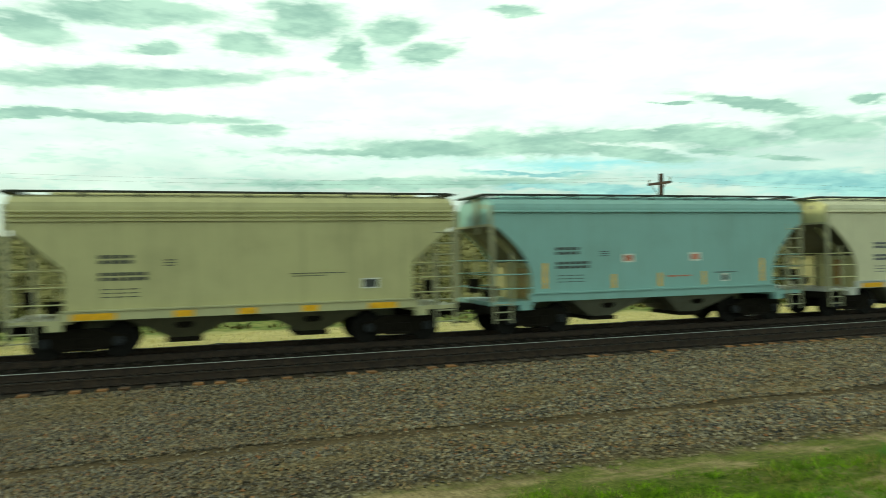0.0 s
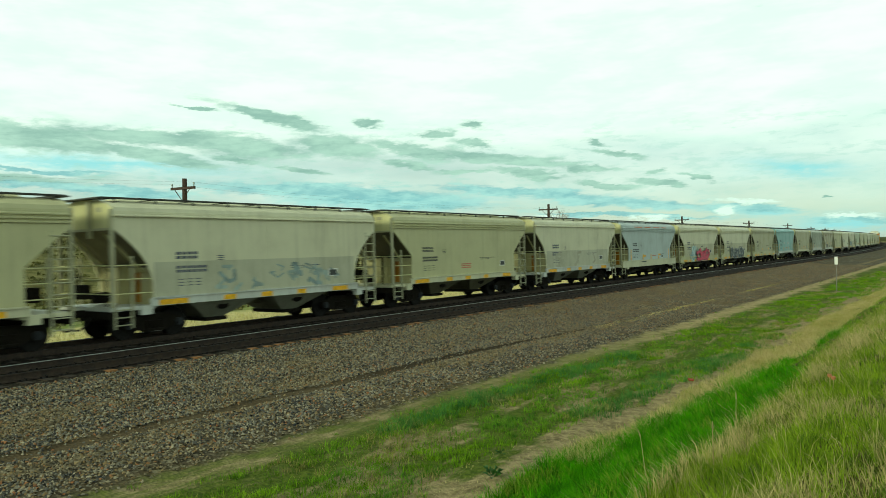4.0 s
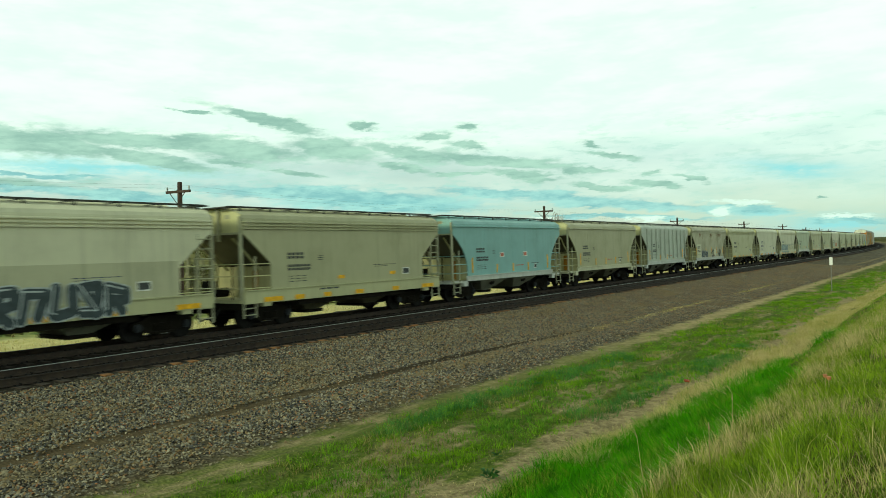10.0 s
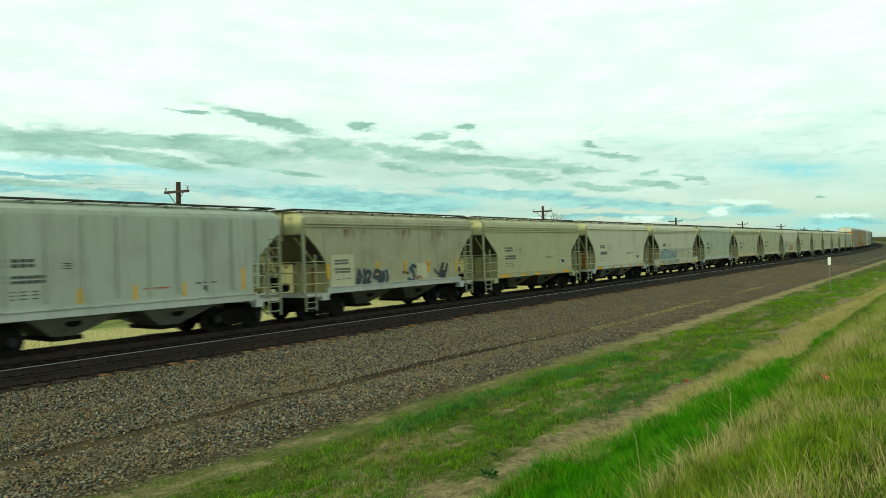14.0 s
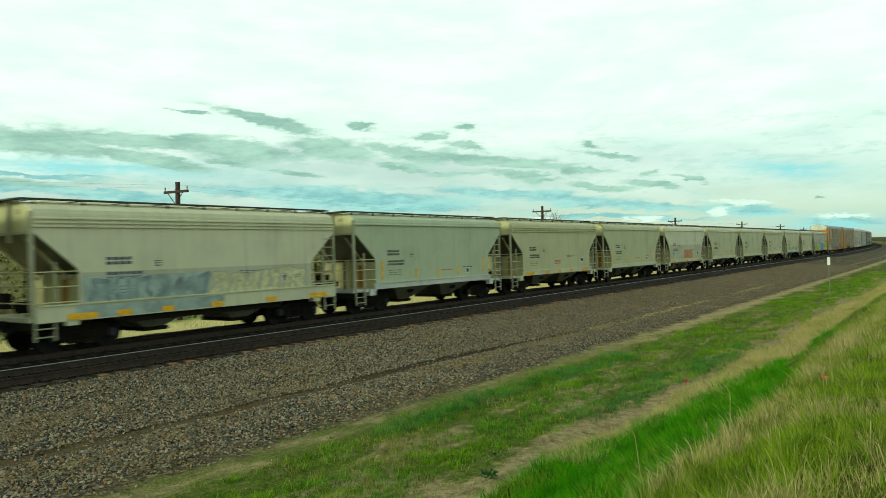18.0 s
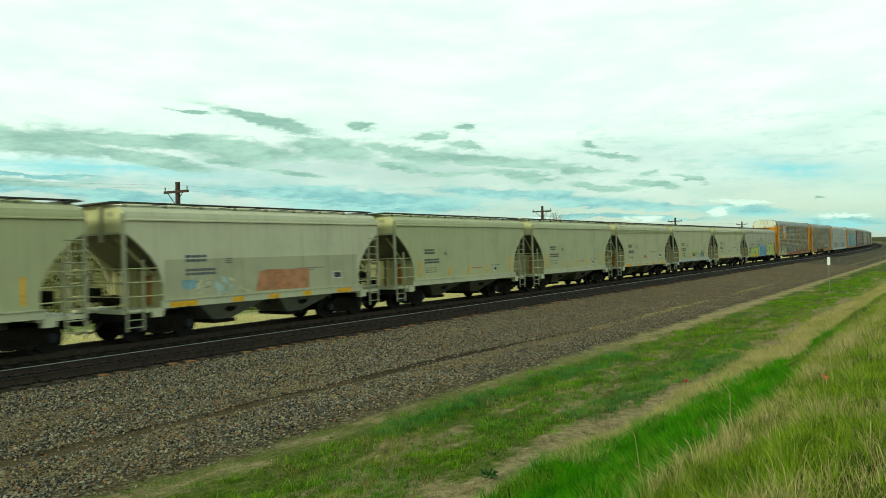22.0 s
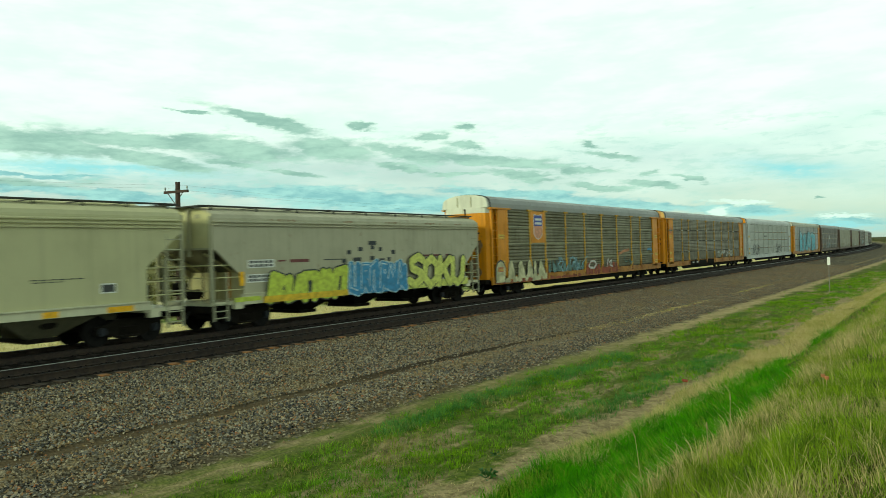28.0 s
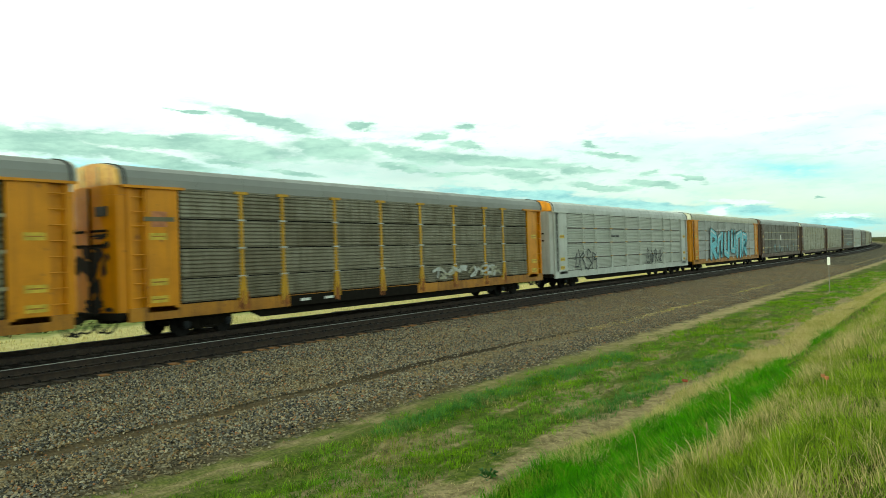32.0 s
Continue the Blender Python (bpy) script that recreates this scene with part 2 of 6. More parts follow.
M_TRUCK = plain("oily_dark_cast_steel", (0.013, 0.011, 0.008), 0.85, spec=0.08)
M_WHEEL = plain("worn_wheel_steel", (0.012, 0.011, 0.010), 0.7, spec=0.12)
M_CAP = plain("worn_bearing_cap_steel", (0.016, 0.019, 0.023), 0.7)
# grime, darkened further so the colour carries the shade under the end hood
M_SLOPE = weathered("grimy_shaded_slope_steel", (0.062, 0.058, 0.033), dirt=(0.04, 0.034, 0.02), amount=0.6)
M_UNDERL = weathered("dusty_grey_hopper_steel", (0.33, 0.33, 0.25), dirt=(0.10, 0.09, 0.06), amount=0.45)
M_WALK = plain("dark_galvanised_grating", (0.04, 0.04, 0.036), 0.7)
M_YELLOW = plain("yellow_reflective_stripe", (0.88, 0.44, 0.01), 0.5)
M_INK = plain("dark_stencil_paint", (0.055, 0.058, 0.055), 0.6)
M_NAVY = plain("navy_stencil_paint", (0.065, 0.075, 0.12), 0.6)
M_REDTXT = plain("faded_red_stencil_paint", (0.50, 0.16, 0.10), 0.6)
M_PLACARD = plain("white_placard", (0.72, 0.72, 0.66), 0.5)
M_RUSTPATCH = plain("faded_orange_patch_paint", (0.50, 0.19, 0.08), 0.6)
M_RUSTFOOT = plain("orange_brown_rust", (0.26, 0.09, 0.02), 0.8, vary=0.45)
M_RUSTRUN = plain("dull_rust_run", (0.27, 0.17, 0.09), 0.7)
M_RACKY = weathered("yellow_rack_paint", (0.72, 0.285, 0.001), dirt=(0.18, 0.06, 0.004), amount=0.5, rust=0.7)
M_RACKW = weathered("white_rack_paint", (0.60, 0.61, 0.56), dirt=(0.16, 0.15, 0.12), amount=0.35)
M_RACKB = weathered("brown_rack_paint", (0.12, 0.065, 0.04), dirt=(0.06, 0.04, 0.03), amount=0.4)
M_RACKC = weathered("cream_rack_end_paint", (0.68, 0.69, 0.58), amount=0.3)
M_HOODR = weathered("rust_blotched_cream_hood_paint", (0.68, 0.44, 0.12), dirt=(0.34, 0.11, 0.04), amount=0.95, rust=0.8)
M_ROOFS = weathered("galvanised_roof_steel", (0.27, 0.275, 0.255), dirt=(0.16, 0.15, 0.13), amount=0.35, streak=False)
M_GALV = weathered("dull_galvanised_panel", (0.215, 0.20, 0.112), dirt=(0.07, 0.056, 0.022), amount=0.75, piece=0.40)
M_GALVD = weathered("dark_galvanised_panel", (0.21, 0.19, 0.155), dirt=(0.07, 0.06, 0.045), amount=0.4, piece=0.3)
M_GALVS = weathered("sooty_galvanised_panel", (0.30, 0.28, 0.21), dirt=(0.075, 0.055, 0.02), amount=0.85, piece=0.45)
M_BAND = weathered("pale_panel_flange", (0.285, 0.275, 0.165), dirt=(0.08, 0.07, 0.04), amount=0.5)
M_RACKP = weathered("faded_yellow_post_paint", (0.62, 0.34, 0.015), dirt=(0.18, 0.08, 0.01), amount=0.5, rust=0.4)
M_GALVT = weathered("tan_galvanised_panel", (0.44, 0.42, 0.30), dirt=(0.15, 0.13, 0.09), amount=0.35, piece=0.2)
M_SILL = weathered("rusty_yellow_sill", (0.50, 0.215, 0.015), dirt=(0.10, 0.04, 0.012), amount=0.95, rust=1.0)
M_GALVL = weathered("light_galvanised_panel", (0.55, 0.56, 0.53), dirt=(0.18, 0.17, 0.15), amount=0.4)
M_GAP = plain("gap_shade_and_grease_black", (0.02, 0.02, 0.018), 0.9)
M_HOSE = plain("black_rubber_hose", (0.015, 0.015, 0.015), 0.7)
M_POLE = plain("tarred_pole_wood", (0.055, 0.034, 0.026), 0.85, scale=9)
M_GLASS = plain("grey_insulator_glass", (0.25, 0.30, 0.29), 0.25)
M_WIRE = plain("weathered_line_wire", (0.06, 0.06, 0.06), 0.6)
M_BARK = plain("grey_bare_bark", (0.24, 0.20, 0.17), 0.9)
M_SIGN = plain("white_sign_enamel", (0.78, 0.78, 0.74), 0.4, vary=0.06)
M_STAKE = plain("grey_steel_stake", (0.20, 0.19, 0.17), 0.6)
M_RED = plain("faded_red_scrap", (0.30, 0.05, 0.02), 0.6)
M_LEAF = plain("dark_weed_leaf", (0.03, 0.10, 0.015), 0.6)
M_DRY = plain("bleached_dry_stalk", (0.36, 0.29, 0.13), 0.8)


def rail_material(name, worn, rough):
    """Rusty rail, its head worn bright by wheels, in one copy darkened for shade."""
    n = Nodes(name)
    head = n.ramp(n.sep(n.co)[2], -0.012, -0.004)
    c = n.mix(n.ramp(n.noise(5, 5, 0.6), 0.3, 0.7), (0.025, 0.018, 0.014), (0.05, 0.033, 0.022))
    c = n.mix(head, c, worn)
    n.put(n.bsdf.inputs["Metallic"], n.m("MULTIPLY", head, 0.6))
    return n.done(c, n.m("SUBTRACT", 0.85, n.m("MULTIPLY", head, 0.85 - rough)))


def tie_material():
    n = Nodes("creosoted_tie_wood")
    c = n.mix(n.ramp(n.noise(1.5, 6, 0.65, stretch=(1, 14, 14)), 0.3, 0.7), (0.015, 0.012, 0.010), (0.042, 0.029, 0.019))
    end = n.ramp(n.sep(n.co)[0], 0.98, 1.16)
    c = n.mix(n.m("MULTIPLY", end, n.ramp(n.random(), 0.25, 0.9)), c, (0.27, 0.125, 0.042))
    c = n.mix(n.m("MULTIPLY", n.random(), 0.2), c, (0.06, 0.04, 0.025))
    n.bump(n.noise(2.0, 5, stretch=(1, 20, 20)), 0.4, 0.01)
    return n.done(c, 0.9)


# second copy: shade and missing gleam are put into the head's colour
M_RAIL, M_RAILSHADE, M_TIE = rail_material("polished_rail_steel", (0.50, 0.50, 0.48), 0.45), rail_material("shaded_rail_steel", (0.032, 0.027, 0.024), 0.75), tie_material()


def stone_material():
    """Crushed stone of many kinds: blue-black, grey, tan and a few rusty or pale ones."""
    n = Nodes("ballast_stone")
    r = n.island()
    s = n.m("FRACT", n.m("MULTIPLY", r, 37.0))
    c = n.mix(n.ramp(r, 0.0, 0.55), (0.022, 0.025, 0.028), (0.135, 0.130, 0.112))
    c = n.mix(n.ramp(r, 0.55, 0.95), c, (0.34, 0.305, 0.215))
    c = n.mix(n.m("MULTIPLY", n.ramp(s, 0.62, 0.80), 0.75), c, (0.24, 0.165, 0.07))
    c = n.mix(n.m("MULTIPLY", n.ramp(s, 0.93, 0.97), 0.8), c, (0.30, 0.12, 0.05))
    # tan dust in drifts, more of it far along the line and beyond the reach of the sun-bleached shoulder
    dust = n.m("MAXIMUM", n.ramp(n.sep(n.world)[1], 14.0, 40.0, 0.0, 0.6), n.ramp(n.sep(n.world)[1], 6.0, 0.0, 0.0, 0.35))
    c = n.mix(n.m("MULTIPLY", dust, n.ramp(n.noise(0.9, 4, co=n.world, off=3.0), 0.3, 0.6)), c, (0.135, 0.098, 0.062))
    c = n.mix(n.ramp(n.noise(0.5, 5, 0.65, co=n.world, stretch=(1.4, 0.5, 1)), 0.50, 0.68, 0.0, 0.42), c, (0.21, 0.155, 0.065))
    n.bump(n.noise(60, 3, co=n.world), 0.4, 0.004)
    return n.done(c, 0.85, spec=0.2)


M_STONE = stone_material()


def blade_material(name, a, b, dry, share, cool=0.0):
    """Grass blades: each blade its own tone between a and b, tufts darker or lighter, a share of them dry."""
    n = Nodes(name)
    r = n.island()
    tone = n.ramp(n.noise(2.6, 4, 0.6, co=n.world, off=5.0), 0.36, 0.64)
    c = n.mix(n.m("ADD", n.m("MULTIPLY", r, 0.5), n.m("MULTIPLY", tone, 0.5)), a, b)
    if cool:
        c = n.mix(n.m("MULTIPLY", n.ramp(n.noise(0.45, 3, 0.5, co=n.world, off=21.0), 0.44, 0.58), cool), c, (0.035, 0.17, 0.055))
    patch = n.ramp(n.noise(0.8, 4, 0.6, co=n.world), 0.38, 0.64)
    d = n.ramp(n.m("ADD", n.m("MULTIPLY", n.m("FRACT", n.m("MULTIPLY", r, 17.0)), 0.8), n.m("MULTIPLY", patch, 0.8)), 1.10 - share, 1.35 - share)
    c = n.mix(d, c, n.mix(n.m("FRACT", n.m("MULTIPLY", r, 53.0)), dry, tuple(v * 0.55 for v in dry)))
    return n.done(c, 0.75, spec=0.06)


M_BLADE = blade_material("green_grass_blade", (0.016, 0.060, 0.003), (0.29, 0.41, 0.026), (0.46, 0.39, 0.17), 0.17)
M_TURF = blade_material("low_turf_blade", (0.024, 0.080, 0.005), (0.235, 0.40, 0.018), (0.34, 0.30, 0.10), 0.10, 0.2)
M_COOL = blade_material("soft_blue_green_blade", (0.028, 0.10, 0.020), (0.125, 0.29, 0.060), (0.26, 0.30, 0.09), 0.08)
M_BLADET = blade_material("tan_grass_blade", (0.22, 0.225, 0.045), (0.43, 0.385, 0.125), (0.62, 0.52, 0.24), 0.55)
M_BLADED = blade_material("lush_grass_blade", (0.003, 0.034, 0.001), (0.11, 0.40, 0.006), (0.27, 0.38, 0.04), 0.06)
M_BRUSH = blade_material("sagebrush_leaf", (0.045, 0.052, 0.014), (0.14, 0.135, 0.042), (0.24, 0.215, 0.09), 0.16)
M_BLADEY = blade_material("straw_field_blade", (0.50, 0.46, 0.17), (0.64, 0.57, 0.25), (0.70, 0.61, 0.31), 0.6)
CURVE_Y, CURVE_R = 105.0, 3000.0


def ground_material():
    n = Nodes("prairie_ground")
    x, y, z = n.sep(n.world)
    over = n.m("MAXIMUM", n.m("SUBTRACT", y, CURVE_Y), 0.0)
    u = n.m("SUBTRACT", n.m("MULTIPLY", x, -1.0), n.m("DIVIDE", n.m("MULTIPLY", over, over), 2 * CURVE_R))
    big = n.m("SUBTRACT", n.noise(0.35, 5, 0.6, co=n.world), 0.5)
    mid = n.m("SUBTRACT", n.noise(1.6, 5, 0.6, co=n.world, off=4.0), 0.5)
    un = n.m("ADD", u, n.m("ADD", n.m("MULTIPLY", big, 1.6), n.m("MULTIPLY", mid, 0.9)))
    # crushed stone
    cell = n.voronoi(16.0, "Color", n.world)
    v = n.sep(cell)
    gravel = n.mix(v[0], (0.018, 0.018, 0.017), (0.115, 0.10, 0.07))
    gravel = n.mix(n.ramp(v[1], 0.72, 0.95), gravel, (0.27, 0.24, 0.165))
    gravel = n.mix(n.ramp(n.noise(0.45, 4, 0.6, co=n.world, stretch=(1, 0.25, 1)), 0.45, 0.7, 0.0, 0.5), gravel, (0.15, 0.11, 0.05))
    # bare dirt and thin turf
    dirt = n.mix(n.ramp(n.noise(6, 5, 0.65, co=n.world), 0.3, 0.7), (0.165, 0.130, 0.066), (0.36, 0.29, 0.16))
    dirt = n.mix(n.ramp(n.noise(40, 4, 0.7, co=n.world, stretch=(1, 0.4, 1), off=9.0), 0.52, 0.66), dirt, (0.36, 0.30, 0.155))
    dirt = n.mix(n.ramp(n.noise(2.2, 5, 0.7, co=n.world, off=13.0), 0.52, 0.70, 0.0, 0.7), dirt, (0.055, 0.042, 0.020))
    turf = n.mix(n.ramp(n.noise(9, 5, 0.7, co=n.world), 0.3, 0.7), (0.045, 0.075, 0.012), (0.12, 0.15, 0.025))
    bare = n.m("SUBTRACT", 1.0, n.ramp(n.m("ABSOLUTE", n.m("SUBTRACT", un, 5.5)), 0.3, 0.9))
    tf = n.ramp(n.m("SUBTRACT", n.noise(0.7, 6, 0.65, co=n.world, stretch=(1.6, 0.5, 1), off=2.0), n.m("MULTIPLY", bare, 0.22)), 0.36, 0.52)
    patchy = n.mix(tf, dirt, turf)
    mound = n.mix(n.ramp(n.noise(1.2, 5, 0.65, co=n.world, off=7.0), 0.35, 0.65), (0.022, 0.040, 0.005), (0.11, 0.092, 0.032))
    straw = n.mix(n.ramp(n.noise(1.4, 5, 0.65, co=n.world, off=11.0), 0.35, 0.65), (0.50, 0.45, 0.19), (0.62, 0.54, 0.27))
    field = n.mix(n.ramp(n.noise(0.02, 5, 0.6, co=n.world, off=1.0), 0.4, 0.62), (0.12, 0.17, 0.035), (0.25, 0.23, 0.08))
    speck = n.ramp(n.noise(0.9, 6, 0.7, co=n.world, off=6.0), 0.38, 0.66)
    brush = n.mix(speck, (0.10, 0.098, 0.034), (0.24, 0.22, 0.09))
    field = n.mix(n.m("SUBTRACT", 1.0, n.ramp(u, 95.0, 180.0)), field, brush)
    verge = n.mix(n.ramp(n.noise(1.3, 5, 0.65, co=n.world, off=17.0), 0.35, 0.65), (0.10, 0.15, 0.035), (0.27, 0.28, 0.09))
    field = n.mix(n.ramp(n.m("ADD", u, n.m("MULTIPLY", big, 8.0)), 40.0, 50.0), verge, field)
    strip = n.mix(n.ramp(n.noise(5, 4, 0.6, co=n.world), 0.3, 0.7), (0.26, 0.205, 0.10), (0.42, 0.34, 0.185))
    c = n.mix(n.ramp(un, 4.4, 5.0), mound, patchy)
    c = n.mix(n.m("MULTIPLY", n.ramp(un, 8.8, 9.5), n.ramp(y, 10.0, 36.0, 0.15, 0.95)), c, strip)
    c = n.mix(n.ramp(n.m("ADD", u, n.m("MULTIPLY", mid, 1.2)), 9.7, 10.2), c, gravel)
    # a worn rut in the stone, and near-black ballast round the rails
    late = n.ramp(y, 18.0, 32.0, 0.0, 0.7)
    wave = n.m("MULTIPLY", n.m("SINE", n.m("MULTIPLY", y, 0.45)), 0.06)
    mid_line = n.m("SUBTRACT", n.m("ADD", wave, 12.75), late)
    rut = n.m("SUBTRACT", 1.0, n.ramp(n.m("ABSOLUTE", n.m("SUBTRACT", u, mid_line)), 0.10, 0.34))
    mud = n.mix(n.m("MULTIPLY", n.ramp(y, 12.0, 17.0), n.m("SUBTRACT", 1.0, n.ramp(y, 26.0, 34.0))), (0.105, 0.080, 0.046), (0.042, 0.032, 0.021))
    mud = n.mix(n.ramp(n.noise(7, 4, 0.6, co=n.world, stretch=(1, 0.2, 1)), 0.4, 0.65, 0.0, 0.5), mud, (0.05, 0.036, 0.02))
    c = n.mix(n.m("MULTIPLY", rut, 0.95), c, mud)
    tan = n.m("SUBTRACT", 1.0, n.ramp(n.m("ABSOLUTE", n.m("SUBTRACT", n.m("ADD", u, n.m("MULTIPLY", big, 0.8)), 11.9)), 0.1, 0.45))
    c = n.mix(n.m("MULTIPLY", n.m("MULTIPLY", tan, n.ramp(mid, -0.1, 0.1)), 0.75), c, (0.33, 0.26, 0.14))
    rail_band = n.m("MULTIPLY", n.ramp(u, 17.0, 17.6), n.m("SUBTRACT", 1.0, n.ramp(u, 25.4, 25.8)))
    c = n.mix(n.m("MULTIPLY", rail_band, 0.85), c, (0.016, 0.014, 0.012))
    c = n.mix(n.ramp(n.m("ADD", u, n.m("MULTIPLY", mid, 0.5)), 25.9, 26.3), c, straw)
    c = n.mix(n.ramp(n.m("ADD", u, n.m("MULTIPLY", big, 4.0)), 33.5, 36.5), c, field)
    n.bump(n.voronoi(16.0, "Distance", n.world), 0.6, 0.04)
    return n.done(c, 0.95, spec=0.05)


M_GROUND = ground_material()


# ---------------------------------------------------------------- mesh helpers
class Geo:
    """Vertices and faces of one mesh."""

    def __init__(self):
        self.v, self.f = [], []

    def add(self, verts, faces):
        k = len(self.v)
        self.v += [tuple(p) for p in verts]
        self.f += [tuple(i + k for i in q) for q in faces]
        return self

    def box(self, x0, x1, y0, y1, z0, z1, c=0.0):
        """A box; c bevels its four long vertical edges."""
        if c:
            ring = [(x0 + c, y0), (x1 - c, y0), (x1, y0 + c), (x1, y1 - c), (x1 - c, y1), (x0 + c, y1), (x0, y1 - c), (x0, y0 + c)]
        else:
            ring = [(x0, y0), (x1, y0), (x1, y1), (x0, y1)]
        n = len(ring)
        return self.add([(x, y, z0) for x, y in ring] + [(x, y, z1) for x, y in ring],
                        [tuple(range(n))[::-1], tuple(range(n, 2 * n))] + [(i, (i + 1) % n, (i + 1) % n + n, i + n) for i in range(n)])

    def slab(self, ring, x0, x1):
        """A polygon in the y-z plane (counted anticlockwise from +x), from x0 to x1."""
        n = len(ring)
        return self.add([(x1, y, z) for y, z in ring] + [(x0, y, z) for y, z in ring],
                        [tuple(range(n)), tuple(range(n, 2 * n))[::-1]] + [(i, i + n, (i + 1) % n + n, (i + 1) % n) for i in range(n)])

    def extrude(self, ring, y0, y1, closed=True):
        """A line in the x-z plane drawn out along y."""
        n = len(ring)
        faces = [(i, (i + 1) % n, (i + 1) % n + n, i + n) for i in range(n if closed else n - 1)]
        if closed:
            faces += [tuple(range(n))[::-1], tuple(range(n, 2 * n))]
        return self.add([(x, y0, z) for x, z in ring] + [(x, y1, z) for x, z in ring], faces)

    def rod(self, a, b, r, n=6, r2=None):
        a, b = Vector(a), Vector(b)
        d = (b - a).normalized()
        e = d.orthogonal().normalized()
        g = d.cross(e)
        r2 = r if r2 is None else r2
        cs = [(math.cos(2 * math.pi * i / n), math.sin(2 * math.pi * i / n)) for i in range(n)]
        return self.add([a + r * (c * e + s * g) for c, s in cs] + [b + r2 * (c * e + s * g) for c, s in cs],
                        [tuple(range(n))[::-1], tuple(range(n, 2 * n))] + [(i, (i + 1) % n, (i + 1) % n + n, i + n) for i in range(n)])

    def mesh(self, name, smooth=False):
        me = bpy.data.meshes.new(name)
        me.from_pydata(self.v, [], self.f)
        if smooth:
            me.polygons.foreach_set("use_smooth", [True] * len(me.polygons))
        me.update()
        return me


def part(name, geo, material, parent=None, label="", smooth=False):
    """One mesh object, under a thing or a part; its paint sits on the object."""
    me = geo if isinstance(geo, bpy.types.Mesh) else geo.mesh(name, smooth)
    if not me.materials:
        me.materials.append(material)
    ob = new(name, me)
    ob.material_slots[0].link = "OBJECT"
    ob.material_slots[0].material = material
    if parent:
        ob.parent = parent
    if label:
        tagged(ob, label)
    return ob


# ---------------------------------------------------------------- the lie of the land
TRACK, NEAR = 22.5, 18.6          # distance of the two track centres from the eye's foot
PROFILE = [(-40, 0.6), (-4, 0.9), (0, 1.0), (1.0, 0.9), (1.9, 0.55), (3.0, -0.1), (4.2, -0.62), (5.2, -0.72), (7.5, -0.74), (9.6, -0.72),
           (10.4, -0.66), (12.2, -0.62), (12.6, -0.66), (13.0, -0.6), (15.2, -0.45), (16.8, -0.30), (17.25, -0.235), (17.45, -0.2), (25.4, -0.2),
           (26.2, -0.42), (27.5, -0.7), (40, -0.8), (50, -0.2), (64, 2.9), (78, 4.9), (95, 5.6), (130, 5.8), (4000, 5.8)]


def bend(y):
    return max(0.0, y - CURVE_Y) ** 2 / (2 * CURVE_R)


def level(u):
    for (a, p), (b, q) in zip(PROFILE, PROFILE[1:]):
        if u <= b:
            f = max(0.0, (u - a) / (b - a))
            f = f * f * (3 - 2 * f) if b - a < 3 else f
            return p + (q - p) * f
    return PROFILE[-1][1]


def height(x, y):
    u = -x - bend(y)
    z = level(u)
    rough = 0.10 if u < 9 else (0.035 if u < 16.8 else (0.0 if u < 25.6 else 0.08))
    z += rough * noise.noise((x * 0.9, y * 0.5, 0.0)) + rough * 0.5 * noise.noise((x * 2.7, y * 2.1, 3.0))
    if u < 9.0:
        z += 0.12 * noise.noise((x * 0.35, y * 0.16, 7.0))
    d = math.hypot(x, y)
    if d > 250:
        f = min(1.0, (d - 250) / 1100)
        az = math.degrees(math.atan2(-x, y))
        rise = 5 + 22 * max(0.0, min(1.0, (az - 52) / 30))
        z += f * f * (3 - 2 * f) * rise * (1 + 0.35 * noise.noise((x * 0.0016, y * 0.0016, 1.0)))
    return z


def along(s, lat):
    """The place at s metres along the line and lat metres from the eye's foot, with the line's turn there in degrees."""
    a = max(0.0, s - CURVE_Y) / CURVE_R
    x, y = -TRACK - CURVE_R * (1 - math.cos(a)), min(s, CURVE_Y) + CURVE_R * math.sin(a)
    d = lat - TRACK
    return x - d * math.cos(a), y - d * math.sin(a), math.degrees(a)


def steps(*runs):
    out = []
    for a, b, d in runs:
        k = max(1, round((b - a) / d))
        out += [a + (b - a) * i / k for i in range(k)]
    return out + [runs[-1][1]]


def build_ground():
    us = steps((-3000, -300, 450), (-300, -40, 52), (-40, -4, 6), (-4, 10, 0.28), (10, 17.6, 0.4), (17.6, 25.2, 1.9), (25.2, 30, 0.5), (30, 100, 4), (100, 300, 25), (300, 3400, 310))
    ys = steps((-3000, -300, 450), (-300, -30, 45), (-30, 0, 2.0), (0, 34, 0.34), (34, 110, 1.9), (110, 400, 9), (400, 1000, 60), (1000, 3600, 260))
    g = Geo()
    n = len(us)
    for y in ys:
        b = bend(y)
        g.v += [(-(u + b), y, height(-(u + b), y)) for u in us]
    for j in range(len(ys) - 1):
        for i in range(n - 1):
            a = j * n + i
            g.f.append((a, a + n, a + n + 1, a + 1))
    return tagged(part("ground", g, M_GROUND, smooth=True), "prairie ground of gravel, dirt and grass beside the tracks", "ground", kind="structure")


build_ground()


